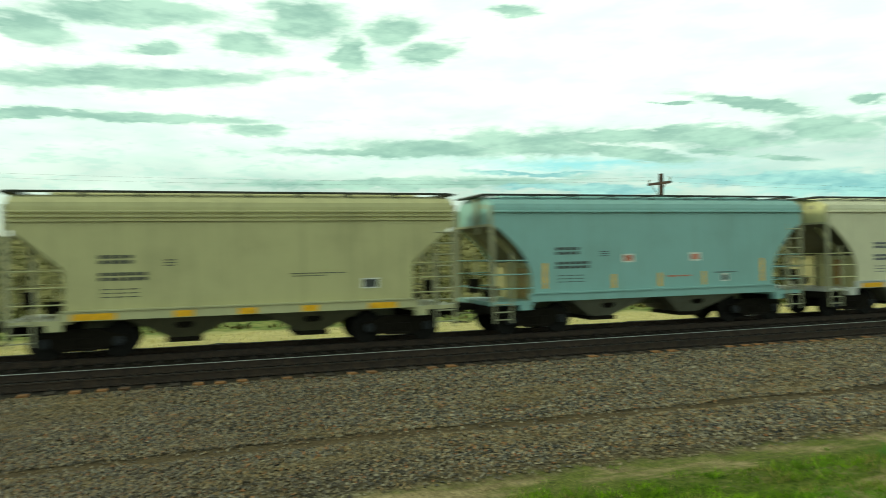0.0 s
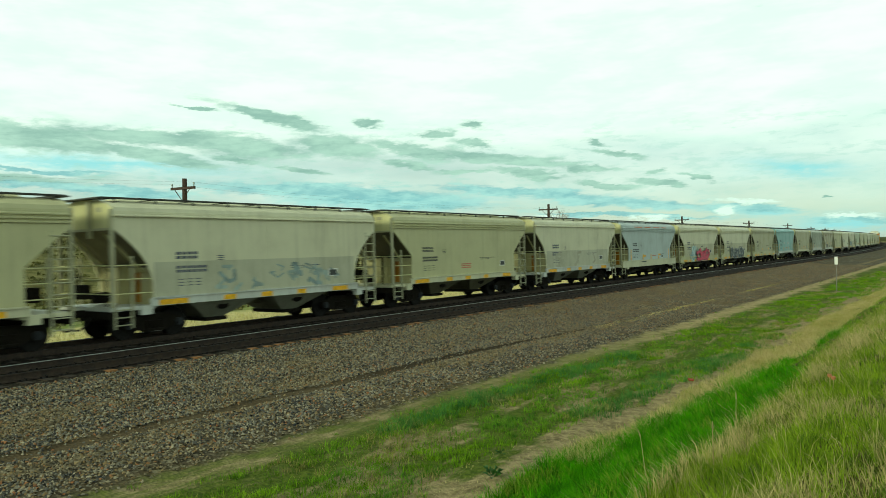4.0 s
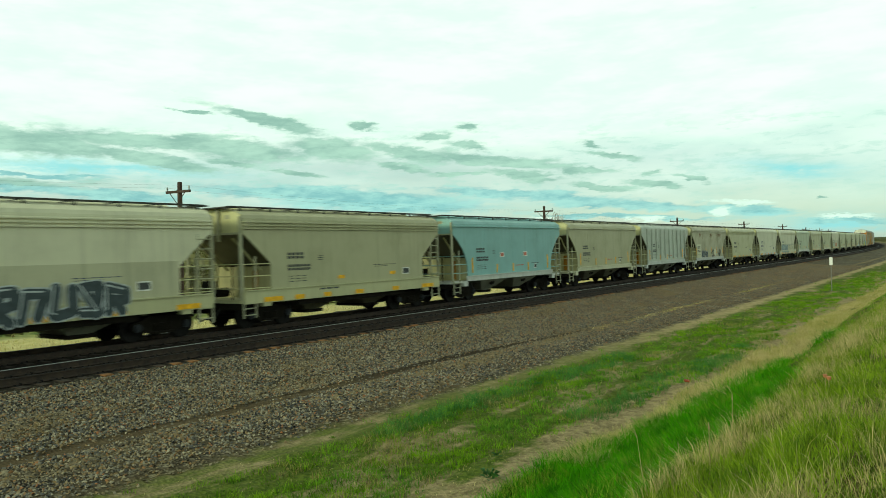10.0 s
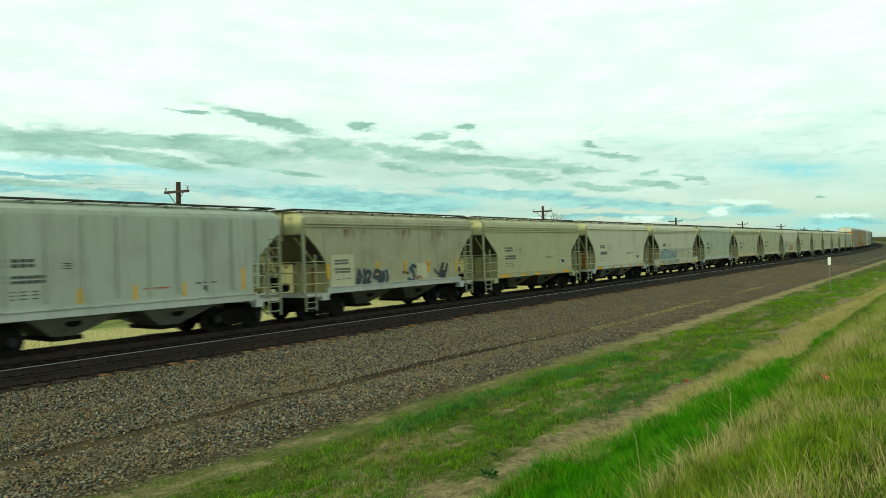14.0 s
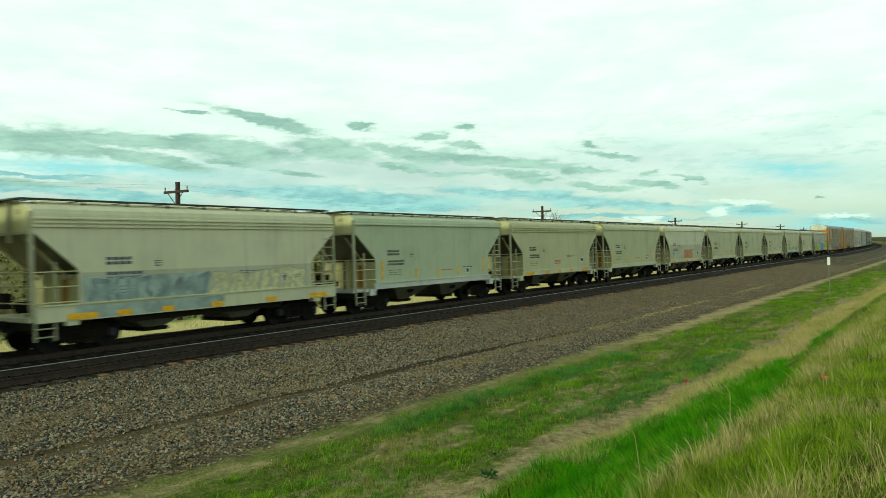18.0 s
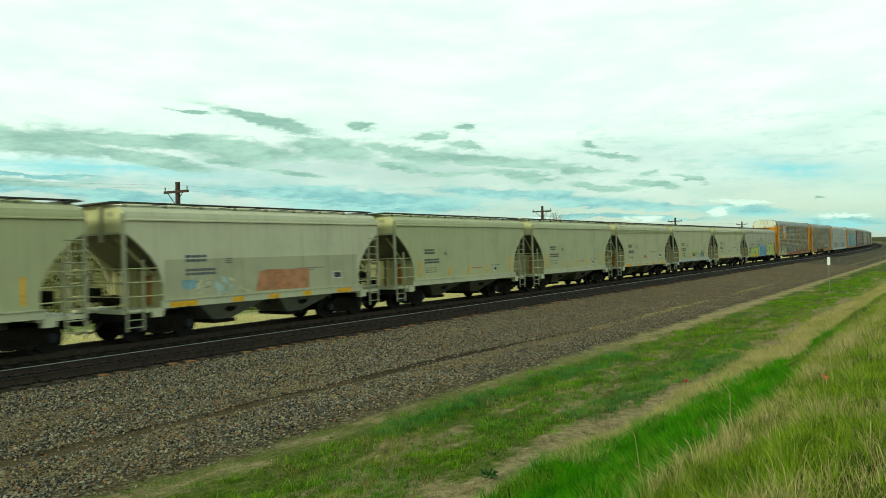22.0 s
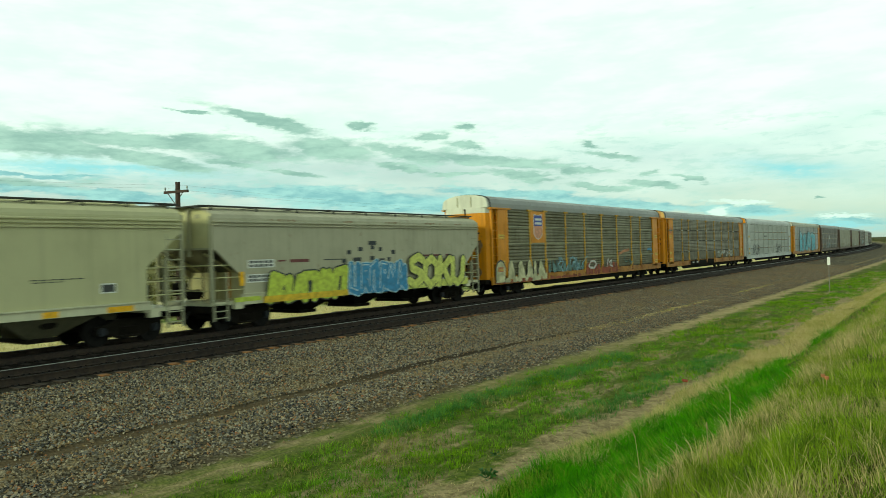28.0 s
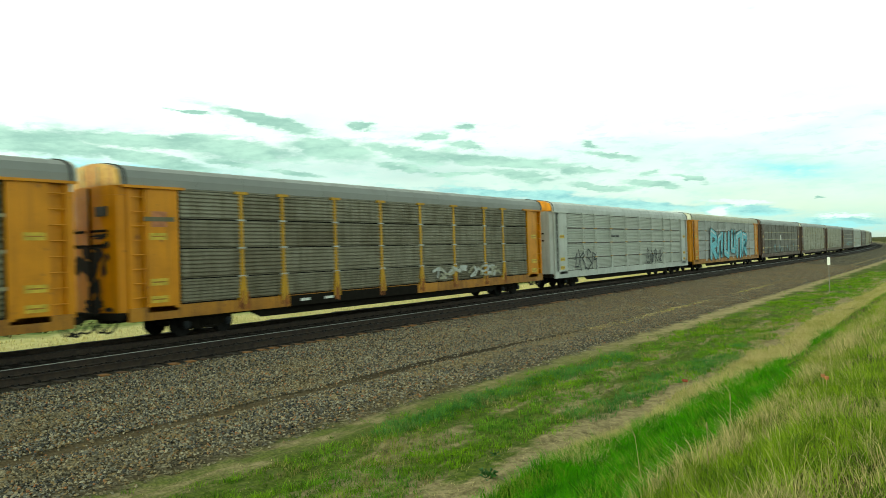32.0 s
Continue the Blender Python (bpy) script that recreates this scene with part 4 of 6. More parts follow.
    part("hatch_cover", Geo().extrude([(-0.36, 4.38), (0.36, 4.38), (0.36, 4.43), (0.28, 4.47), (-0.28, 4.47), (-0.36, 4.43)], -ye + 0.8, ye - 0.8), M_CREAM, car)
    for q in (-1, 1):
        e = q * ye
        # hood over the slope sheet
        hood = [(-1.57, zh), (1.57, zh), (1.575, 4.02), (1.52, 4.13), (1.3, 4.25), (0.6, 4.37), (-0.6, 4.37), (-1.3, 4.25), (-1.52, 4.13), (-1.575, 4.02)]
        part("end_hood", Geo().extrude(hood, min(e, e - q * 0.06), max(e, e - q * 0.06)), M_HOODS, car, "cream painted end hood")
        part("hood_bar", Geo().box(0.30, 0.42, min(e, e + q * 0.11), max(e, e + q * 0.11), zh - 0.25, 4.33), M_FRAME, car)
        part("hood_lip", Geo().box(-1.5, 1.5, min(e, e + q * 0.07), max(e, e + q * 0.07), zh - 0.02, zh + 0.05), M_FRAME, car)
        part("walk_end_step", Geo().box(-1.12, 1.12, min(e - q * 0.05, e + q * 0.26), max(e - q * 0.05, e + q * 0.26), 4.40, 4.44), M_WALK, car)
        part("hood_plate", Geo().box(0.65, 0.95, min(e, e + q * 0.012), max(e, e + q * 0.012), 4.0, 4.14), M_FRAME, car)
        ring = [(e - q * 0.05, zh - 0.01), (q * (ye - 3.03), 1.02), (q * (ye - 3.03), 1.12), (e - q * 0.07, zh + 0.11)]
        part("slope_sheet", Geo().slab(ring if q < 0 else ring[::-1], -1.53, 1.53), M_SLOPE, car, "grimy sloping end sheet, hood shade in its colour")
        # frame round the end platform
        part("end_platform", Geo().box(-1.52, 1.52, min(e + q * 0.08, q * (yc - 0.1)), max(e + q * 0.08, q * (yc - 0.1)), 0.96, 1.08), M_PALE, car)
        part("end_sill_step", Geo().box(1.40, 1.62, min(q * yc + q * 0.05, q * yc + q * 0.42), max(q * yc + q * 0.05, q * yc + q * 0.42), 0.80, 1.08), M_PALE, car)
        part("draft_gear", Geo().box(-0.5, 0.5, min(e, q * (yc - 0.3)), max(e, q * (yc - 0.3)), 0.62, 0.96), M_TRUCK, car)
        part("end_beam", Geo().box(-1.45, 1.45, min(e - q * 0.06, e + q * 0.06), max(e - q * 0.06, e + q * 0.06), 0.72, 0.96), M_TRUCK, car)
        part("support_plate", Geo().box(-1.50, 1.50, q * (yc - 0.10) - 0.03, q * (yc - 0.10) + 0.03, 1.08, 2.25).box(-0.05, 0.05, q * (yc + 0.08) - 0.16, q * (yc + 0.08) + 0.16, 1.08, 2.3), M_PLATE, car, "dusty cream slope-sheet support")
        part("support_mark", Geo().box(0.55, 0.80, q * (yc - 0.04) - 0.012, q * (yc - 0.04) + 0.012, 1.15, 2.1), M_SILL, car)
        for k in (-1, 1):
            part("corner_post", Geo().box(k * 1.52 - 0.035, k * 1.52 + 0.035, min(e - q * 0.045, e + q * 0.09), max(e - q * 0.045, e + q * 0.09), 1.08, 4.06), M_FRAME, car)
            part("inner_post", Geo().box(k * 1.50 - 0.03, k * 1.50 + 0.03, e - q * 0.62 - 0.03, e - q * 0.62 + 0.03, 1.08, zh - 0.82), M_FRAME, car)
            part("diagonal_brace", Geo().rod((k * 0.95, q * (yc - 0.05), 2.1), (k * 0.95, e - q * 0.1, zh - 0.15), 0.045, 6), M_END, car)
        for z in (2.35, 1.92, 1.48):
            for a, b in (((1.53, e, z), (1.53, q * yc, z)), ((-1.53, e, z), (-1.53, q * yc, z)), ((-1.5, e + q * 0.03, z), (1.5, e + q * 0.03, z))):
                part("handrail", Geo().rod(a, b, 0.02, 6), M_HOODS, car)
        high, rungs = (3.42, 9) if q > 0 else (1.12, 3)
        for k in (-1, 1):
            ladder(k * 1.57, e - q * 0.29, 0.42, high, 0.56, rungs, car)
        part("valve_box", Geo().box(-0.8, -0.2, min(e, e - q * 0.25), max(e, e - q * 0.25), 1.3, 1.75), M_TRUCK, car)
        part("brake_cylinder", Geo().rod((-0.55, e - q * 0.5, 1.30), (-0.55, e - q * 1.0, 1.30), 0.18, 10), M_TRUCK, car)
        part("brake_pipe", Geo().rod((0.75, e - q * 0.2, 1.08), (0.75, e - q * 0.2, 2.4), 0.03, 6), M_TRUCK, car)
        if q < 0:
            w = Geo()
            for i in range(16):
                a, b = 2 * math.pi * i / 16, 2 * math.pi * (i + 1) / 16
                w.rod((-0.5 + 0.28 * math.cos(a), e - 0.10, 2.0 + 0.28 * math.sin(a)), (-0.5 + 0.28 * math.cos(b), e - 0.10, 2.0 + 0.28 * math.sin(b)), 0.018, 5)
            for i in range(3):
                a = math.pi * i / 3
                w.rod((-0.5 + 0.28 * math.cos(a), e - 0.1, 2.0 + 0.28 * math.sin(a)), (-0.5 - 0.28 * math.cos(a), e - 0.1, 2.0 - 0.28 * math.sin(a)), 0.014, 5)
            part("brake_wheel", w, M_TRUCK, car)
        truck(car, q * tc)
        coupler(car, e, q)
    part("centre_sill", Geo().box(-0.3, 0.3, -ye, ye, 0.74, 1.05), M_UNDER, car)
    half = (bays[-1] - bays[0]) / (len(bays) - 1) / 2 if len(bays) > 1 else 1.7
    for y in bays:
        h = min(half, 1.72) * 0.9
        top = [(-1.5, y - h, 1.10), (1.5, y - h, 1.10), (1.5, y + h, 1.10), (-1.5, y + h, 1.10)]
        low = [(-0.75, y - 0.38, 0.44), (0.75, y - 0.38, 0.44), (0.75, y + 0.38, 0.44), (-0.75, y + 0.38, 0.44)]
        g = Geo().add(top + low, [(0, 1, 2, 3), (7, 6, 5, 4), (0, 4, 5, 1), (1, 5, 6, 2), (2, 6, 7, 3), (3, 7, 4, 0)])
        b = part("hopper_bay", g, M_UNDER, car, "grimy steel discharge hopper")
        part("outlet_gate", Geo().box(-0.9, 0.9, y - 0.48, y + 0.48, 0.32, 0.44, 0.05).rod((-1.0, y, 0.38), (1.05, y, 0.38), 0.05, 8), M_TRUCK, b)
        part("inspection_port", Geo().add(
            [Vector((1.24, y, 0.86)) + Vector((-0.045 + 0.045 * math.sin(a), 0.24 * math.cos(a), 0.11 * math.sin(a))) for a in [i * math.pi / 6 for i in range(12)]] +
            [Vector((1.29, y, 0.83)) + Vector((-0.045 + 0.045 * math.sin(a), 0.24 * math.cos(a), 0.11 * math.sin(a))) for a in [i * math.pi / 6 for i in range(12)]],
            [tuple(range(12))[::-1], tuple(range(12, 24))] + [(i, (i + 1) % 12, (i + 1) % 12 + 12, i + 12) for i in range(12)]), M_TRUCK, b)
    return car


def stripe(car, name, y, z, w, h, mat, x=1.600, label=""):
    """A thin painted or stuck-on rectangle on the side that faces the bank."""
    return part(name, Geo().slab([(y - w / 2, z - h / 2), (y + w / 2, z - h / 2), (y + w / 2, z + h / 2), (y - w / 2, z + h / 2)], x, x + 0.005), mat, car, label)


def bars(car, y, z, count, w, h, gap, mat, name="stencil_mark", x=1.600):
    g = Geo()
    for i in range(count):
        a = y + i * (w + gap)
        halves = ((z - h * 0.5, z - h * 0.10), (z + h * 0.10, z + h * 0.5)) if count > 1 and h > 0.15 else ((z - h / 2, z + h / 2),)
        for z0, z1 in halves:
            g.slab([(a, z0), (a + w, z0), (a + w, z1), (a, z1)], x, x + 0.005)
    mark = part(name, g, mat, car)
    if count > 1:
        tagged(mark, kind="stuff")


def lettering(car, ye, ink, style, deep=False):
    y0 = -ye + 2.12
    bars(car, y0, 2.62, 4, 0.16, 0.23, 0.055, ink)
    bars(car, y0, 2.17, 6, 0.15, 0.22, 0.05, ink)
    for k in range(3):
        bars(car, y0 + 0.08, 1.84 - 0.1 * k, 3, 0.20, 0.028, 0.12, ink)
    for k in range(3):
        bars(car, y0 + 1.6, 2.58 - 0.07 * k, 1, 0.26, 0.025, 0.0, ink)
    if style == "stripes":
        bars(car, 1.1, 2.13, 6, 0.2, 0.028, 0.06, ink)
        bars(car, 1.15, 2.06, 4, 0.17, 0.025, 0.06, ink)
        stripe(car, "placard", 3.35, 1.80, 0.50, 0.30, M_PLACARD)
        stripe(car, "placard_panel", 3.35, 1.80, 0.40, 0.22, M_INK, 1.606)
        rows = ((-4.6, 0.9), (-3.3, 0.5), (-1.8, 0.42), (0.1, 0.5), (2.5, 0.48), (4.9, 0.9)) if deep else ((-3.95, 1.05), (-1.75, 0.5), (-0.1, 0.5), (1.6, 0.45), (3.7, 0.85))
        for y, w in rows:
            stripe(car, "reflective_stripe", y, 1.05 if deep else 1.15, w, 0.17, M_YELLOW, 1.647 if not deep else 1.672)
    else:
        bars(car, 0.3, 1.72, 2, 0.42, 0.05, 0.06, M_REDTXT)
        bars(car, 2.2, 1.80, 3, 0.22, 0.04, 0.08, ink)
        stripe(car, "placard", 2.6, 1.62, 0.28, 0.26, M_PLACARD)
        stripe(car, "placard_panel", 2.6, 1.62, 0.20, 0.18, M_INK, 1.606)
        for y in (-ye + 1.72, -1.75, 0.0, 1.75, ye - 1.75):
            stripe(car, "reflective_stripe", y, 1.62 if abs(y) < 3 else 1.85, 0.12, 0.45 if abs(y) < 3 else 0.8, M_YELLOW)


def rust_run(car, y, z, w, h):
    """A few ragged streaks of rust along the eave and down the top of the side."""
    rng = random.Random(int(100 * (y + 20)))
    g = Geo()
    for _ in range(12):
        a, d, b = y + rng.uniform(-0.5, 0.5) * w, rng.uniform(0.2, 1.0) * h, rng.uniform(0.012, 0.04)
        g.slab([(a - b * 0.3, z - d), (a + b * 0.3, z - d), (a + b, z + 0.02), (a - b, z + 0.02)], 1.596, 1.600 + 0.001 * rng.random())
    tagged(part("rust_streak", g, M_RUSTRUN, car), kind="stuff")


GLYPHS = {  # strokes in a box 1 wide and 1 high: four true letters, then mere flourishes
    "S": [(0.95, 0.85), (0.6, 1.0), (0.15, 0.85), (0.2, 0.58), (0.8, 0.42), (0.85, 0.15), (0.4, 0.0), (0.05, 0.15)],
    "O": [(0.5, 0.0), (0.05, 0.3), (0.1, 0.8), (0.5, 1.0), (0.92, 0.75), (0.92, 0.25), (0.5, 0.0)],
    "K": [(0.1, 0.0), (0.1, 1.0), (0.12, 0.45), (0.85, 1.0), (0.4, 0.6), (0.95, 0.0)],
    "U": [(0.05, 1.0), (0.1, 0.2), (0.5, 0.0), (0.85, 0.25), (0.9, 1.0)],
    "a": [(0.0, 0.1), (0.25, 0.95), (0.6, 0.8), (0.45, 0.45), (0.95, 0.6), (0.8, 0.05)],
    "b": [(0.05, 0.9), (0.3, 0.05), (0.5, 0.7), (0.75, 0.1), (1.0, 0.85)],
    "c": [(0.1, 0.0), (0.0, 0.6), (0.4, 1.0), (0.75, 0.75), (0.3, 0.5), (0.7, 0.3), (0.95, 0.0)],
    "d": [(0.0, 0.4), (0.35, 0.95), (0.5, 0.5), (0.2, 0.1), (0.7, 0.0), (0.95, 0.5), (0.8, 1.0)],
    "g": [(0.12, 0.0), (0.15, 0.92), (0.8, 0.95), (0.78, 0.0)],
    "h": [(0.2, 1.0), (0.2, 0.1), (0.78, 0.05), (0.82, 0.95)],
    "p": [(0.15, 0.0), (0.2, 0.95), (0.85, 0.88), (0.78, 0.5), (0.3, 0.45), (0.85, 0.05)],
    "e": [(0.15, 0.0), (0.2, 1.0), (0.55, 0.6), (0.25, 0.55), (0.9, 0.1)],
    "f": [(0.05, 0.2), (0.5, 0.0), (0.9, 0.3), (0.6, 0.6), (0.1, 0.7), (0.4, 1.0), (0.95, 0.9)],
}


def ribbon(points, r, x):
    g = Geo()
    for (a, b), (c, d) in zip(points, points[1:]):
        v = Vector((c - a, d - b))
        if v.length < 1e-4:
            continue
        n = Vector((-v.y, v.x)).normalized() * r
        g.add([(x, a - n.x, b - n.y), (x, c - n.x, d - n.y), (x, c + n.x, d + n.y), (x, a + n.x, b + n.y)], [(0, 1, 2, 3)])
    for k, (a, b) in enumerate(points):
        g.add([(x + 0.0004 * (k % 3), a + r * math.cos(i * math.pi / 4), b + r * math.sin(i * math.pi / 4)) for i in range(8)], [tuple(range(8))])
    return g


def bent(points, rng):
    """A flourish pulled out of shape, so that no two are alike."""
    out = []
    for a, b in points:
        out.append((a + rng.uniform(-0.13, 0.13), min(1.0, max(0.0, b + rng.uniform(-0.12, 0.12)))))
        if rng.random() < 0.12:
            out.append((rng.uniform(0.1, 0.9), rng.uniform(0.0, 0.5)))
    return out


def tag(car, shapes, y0, z0, w, h, fat, fill, edge, x=1.602, slant=0.12, seed=1, shine=None):
    """Spray-painted lettering: a dark outline, a fill and thin highlights."""
    rng = random.Random(seed)
    outer, inner, glint = Geo(), Geo(), Geo()
    for i, ch in enumerate(shapes):
        k = h * rng.uniform(0.88, 1.1)
        dz = rng.uniform(-0.05, 0.05) * h
        pts = [(y0 + i * w * 1.04 + w * (px + slant * pz), z0 + dz + pz * k) for px, pz in (GLYPHS[ch] if ch.isupper() else bent(GLYPHS[ch], rng))]
        for g, r, lift in ((outer, fat * 1.28, 0.0), (inner, fat, 0.004)):
            q = ribbon(pts, r, x + lift + 0.0015 * (i % 2))
            g.add(q.v, q.f)
        q = ribbon([(a - fat * 0.4, b + fat * 0.45) for a, b in pts[:3]], fat * 0.16, x + 0.009)
        glint.add(q.v, q.f)
    part("tag_outline", outer, edge, car, "dark spray-paint outline")
    part("tag_fill", inner, fill, car, "spray-painted tag")
    if shine:
        part("tag_highlight", glint, shine, car)
    return car


def smudges(car, y0, y1, z0, z1, count, size, mats, seed, x=1.607):
    """Loose scrawled marks and patches of spray paint."""
    rng = random.Random(seed)
    for mat in mats:
        g = Geo()
        for i in range(count):
            y, z = rng.uniform(y0, y1), rng.uniform(z0, z1)
            pts = [(y, z)]
            for _ in range(rng.randint(2, 5)):
                pts.append((pts[-1][0] + rng.uniform(-1, 1) * size, min(z1, max(z0, pts[-1][1] + rng.uniform(-1, 1) * size * 0.8))))
            q = ribbon(pts, size * rng.uniform(0.06, 0.2), x)
            g.add(q.v, q.f)
        tagged(part("paint_scrawl", g, mat, car), kind="stuff")
        x += 0.003


M_BANDG = weathered("dusty_grey_band_paint", (0.50, 0.49, 0.35), amount=0.4)
M_BANDC = weathered("dusty_cream_band_paint", (0.50, 0.48, 0.31), amount=0.4)
P_PINK = plain("pink_red_spray_paint", (0.60, 0.035, 0.10), 0.45)
P_WHITE = plain("white_spray_paint", (0.66, 0.68, 0.66), 0.5)
P_BLACK = plain("black_spray_paint", (0.03, 0.035, 0.04), 0.5)
P_CHALK = plain("chalky_grey_spray_paint", (0.44, 0.47, 0.47), 0.5)
P_SLATE = plain("slate_spray_paint", (0.038, 0.052, 0.058), 0.45)
P_LIME = plain("lime_yellow_spray_paint", (0.52, 0.60, 0.07), 0.5)
P_GOLD = plain("golden_yellow_spray_paint", (0.70, 0.47, 0.03), 0.5)
P_BLUE = plain("deep_sky_blue_spray_paint", (0.06, 0.25, 0.46), 0.5)
P_CREAM = plain("cream_spray_paint", (0.58, 0.55, 0.33), 0.5)
P_FADE = plain("faded_blue_spray_paint", (0.25, 0.40, 0.45), 0.6)
P_CHALKW = plain("chalk_white_spray_paint", (0.56, 0.55, 0.50), 0.6)
P_DIM = plain("dim_blue_grey_spray_paint", (0.22, 0.28, 0.27), 0.6, vary=0.35, scale=2.0)
P_ORANGE = plain("faded_orange_spray_paint", (0.46, 0.21, 0.10), 0.6, vary=0.3, scale=2.0)
P_ICE = plain("icy_blue_white_spray_paint", (0.50, 0.64, 0.66), 0.5)
P_PALEY = plain("pale_yellow_spray_paint", (0.62, 0.64, 0.14), 0.5)
M_MAROON = plain("maroon_stencil_paint", (0.16, 0.05, 0.045), 0.6)
P_FADEB = plain("washed_blue_spray_paint", (0.34, 0.41, 0.37), 0.6, vary=0.3, scale=1.6)
P_PALEB = plain("pale_blue_spray_paint", (0.46, 0.58, 0.56), 0.6, vary=0.3, scale=2.5)
P_CYAN = plain("cyan_spray_paint", (0.18, 0.55, 0.66), 0.5)

PITCH, LONG, RACK = 13.15, 18.1, 28.93
FRONT = 8.0            # where the coupling behind the first whole car stands at the start
SPEED, GAIN = 12.24, 0.0056


def travelled(t):
    return SPEED * t + GAIN * t * t


TRAIN = []             # every car with its place along the line at the start


def repaint(car, paint, sill=None, hood=None):
    for ob in car.children:
        name = ob.name.split(".")[0]
        if name in ("side_panel", "roof", "side_rib", "hatch_cover", "side_post", "side_seam"):
            ob.material_slots[0].material = paint
        elif name in ("side_sill", "sill_flange", "end_platform", "end_sill_step") and sill:
            ob.material_slots[0].material = sill
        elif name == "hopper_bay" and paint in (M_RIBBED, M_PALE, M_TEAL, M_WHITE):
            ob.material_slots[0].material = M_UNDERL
        elif name in ("end_hood", "handrail") and hood:
            ob.material_slots[0].material = hood


ANGLED, ROUND = hopper("angled"), hopper("round", ribs=1)
RIBBED = hopper("angled", ribs=0, posts=10)
WIDE = hopper("round", ribs=2)
DEEP = hopper("angled", deep=True)
SMOOTH = hopper("angled", ribs=1)
USED = []
CARS = [  # prototype, paint, sill, hood, stencil, label
    (-1, ANGLED, M_CREAM, M_PALE, "stripes", "cream covered hopper car ahead of the olive car"),
    (0, ANGLED, M_OLIVE, M_CREAM, "stripes", "olive-tan covered hopper car with yellow stripes on the sill"),
    (1, ROUND, M_TEAL, M_TEAL, "plain", "teal covered hopper car with round-cut ends"),
    (2, ROUND, M_PALE, M_WHITE, "stripes", "pale grey covered hopper car with a white sill"),
    (3, ANGLED, M_CREAM, M_PALE, "stripes", "cream ribbed-top covered hopper car with yellow sill stripes"),
    (4, ANGLED, M_CREAM, M_PALE, "stripes", "cream ribbed-top covered hopper car with yellow sill stripes"),
    (5, ROUND, M_PALE, M_WHITE, "stripes", "pale covered hopper car with washed-out scrawls low down"),
    (6, ANGLED, M_CREAM, M_PALE, "stripes", "cream ribbed-top covered hopper car with yellow sill stripes"),
    (7, ROUND, M_PALE, M_WHITE, "stripes", "pale covered hopper car with a dusty lower half"),
    (8, DEEP, M_BLUISH, M_PALE, "plain", "bluish-grey covered hopper car with rust along the eaves"),
    (9, DEEP, M_PALE, M_CREAM, "stripes", "pale covered hopper car, olive lower band, pink-red spray tag"),
    (10, DEEP, M_PALE, M_CREAM, "stripes", "pale covered hopper car, olive lower band, black spray tag"),
    (11, DEEP, M_TAN, M_CREAM, "stripes", "tan covered hopper car with faded yellow stripes"),
    (12, ROUND, M_TEAL, M_WHITE, "plain", "teal covered hopper car with a white sill"),
    (13, ROUND, M_TAN, M_PALE, "plain", "tan covered hopper car with upright orange stripes"),
    (14, RIBBED, M_RIBBED, M_WHITE, "plain", "white covered hopper car with upright side posts"),
    (15, WIDE, M_DIRTY, M_WHITE, "none", "dirty cream covered hopper car with small coloured tags"),
    (16, ANGLED, M_CREAM, M_CREAM, "stripes", "cream ribbed-top covered hopper car with yellow sill stripes"),
    (17, ROUND, M_PALE, M_WHITE, "stripes", "pale grey covered hopper car with bold orange stripes"),
    (18, DEEP, M_PALE, M_PALE, "stripes", "pale covered hopper car with blue and cream spray tags"),
    (19, SMOOTH, M_SEA, M_WHITE, "plain", "mint-grey covered hopper car with upright yellow stripes"),
    (20, ANGLED, M_CREAM, M_PALE, "stripes", "cream ribbed-top covered hopper car with yellow sill stripes"),
    (21, ROUND, M_MINT, M_WHITE, "plain", "mint-grey covered hopper car with a white sill"),
    (22, ROUND, M_PALE, M_PALE, "stripes", "pale covered hopper car with a faded orange spray tag"),
    (23, ROUND, M_MINT, M_WHITE, "plain", "mint-grey covered hopper car with a white sill"),
    (24, ROUND, M_MINT, M_WHITE, "plain", "mint-grey covered hopper car with a white sill"),
    (25, ANGLED, M_CREAM, M_PALE, "stripes", "cream ribbed-top covered hopper car with yellow sill stripes"),
    (26, ROUND, M_CREAM, M_WHITE, "plain", "cream covered hopper car with small scrawled tags low down"),
    (27, ANGLED, M_CREAM, M_PALE, "stripes", "cream ribbed-top covered hopper car with yellow sill stripes")]
HOPPERS = {}
for k, proto, paint, sill, style, label in CARS:
    if proto in USED:
        car = copy_thing(proto, pose(0, 0, 0))
    else:
        car = proto
        USED.append(proto)
    HOPPERS[k] = (car, paint, sill, style, label)
for k, (car, paint, sill, style, label) in HOPPERS.items():
    tagged(car, label, "freight car", "covered hoppers of the train")
    # paler cream sills: the light their top flange catches is in the colour
    if paint is M_MINT:
        sill = M_SILLC
    elif sill is M_PALE:
        sill = M_SILLC
    repaint(car, paint, sill, M_TEAL if paint is M_TEAL else None)
    if style != "none":
        lettering(car, 5.93, M_NAVY if k in (2, 5, 7, 9, 10, 17, 18, 22) else M_INK, style, k in (8, 9, 10, 11, 18))
    TRAIN.append((car, FRONT + PITCH * (k - 0.5) - {24: 0.15, 25: 0.25, 26: 0.37, 27: 0.5}.get(k, 0.0)))

for k in (3, 6, 20, 25, 27):
    bars(HOPPERS[k][0], -0.6, 1.85, 1, 0.85, 0.05, 0, M_REDTXT)
    bars(HOPPERS[k][0], -0.6, 1.76, 1, 0.8, 0.05, 0, M_REDTXT)
    bars(HOPPERS[k][0], -0.6, 1.67, 1, 0.85, 0.05, 0, M_REDTXT)
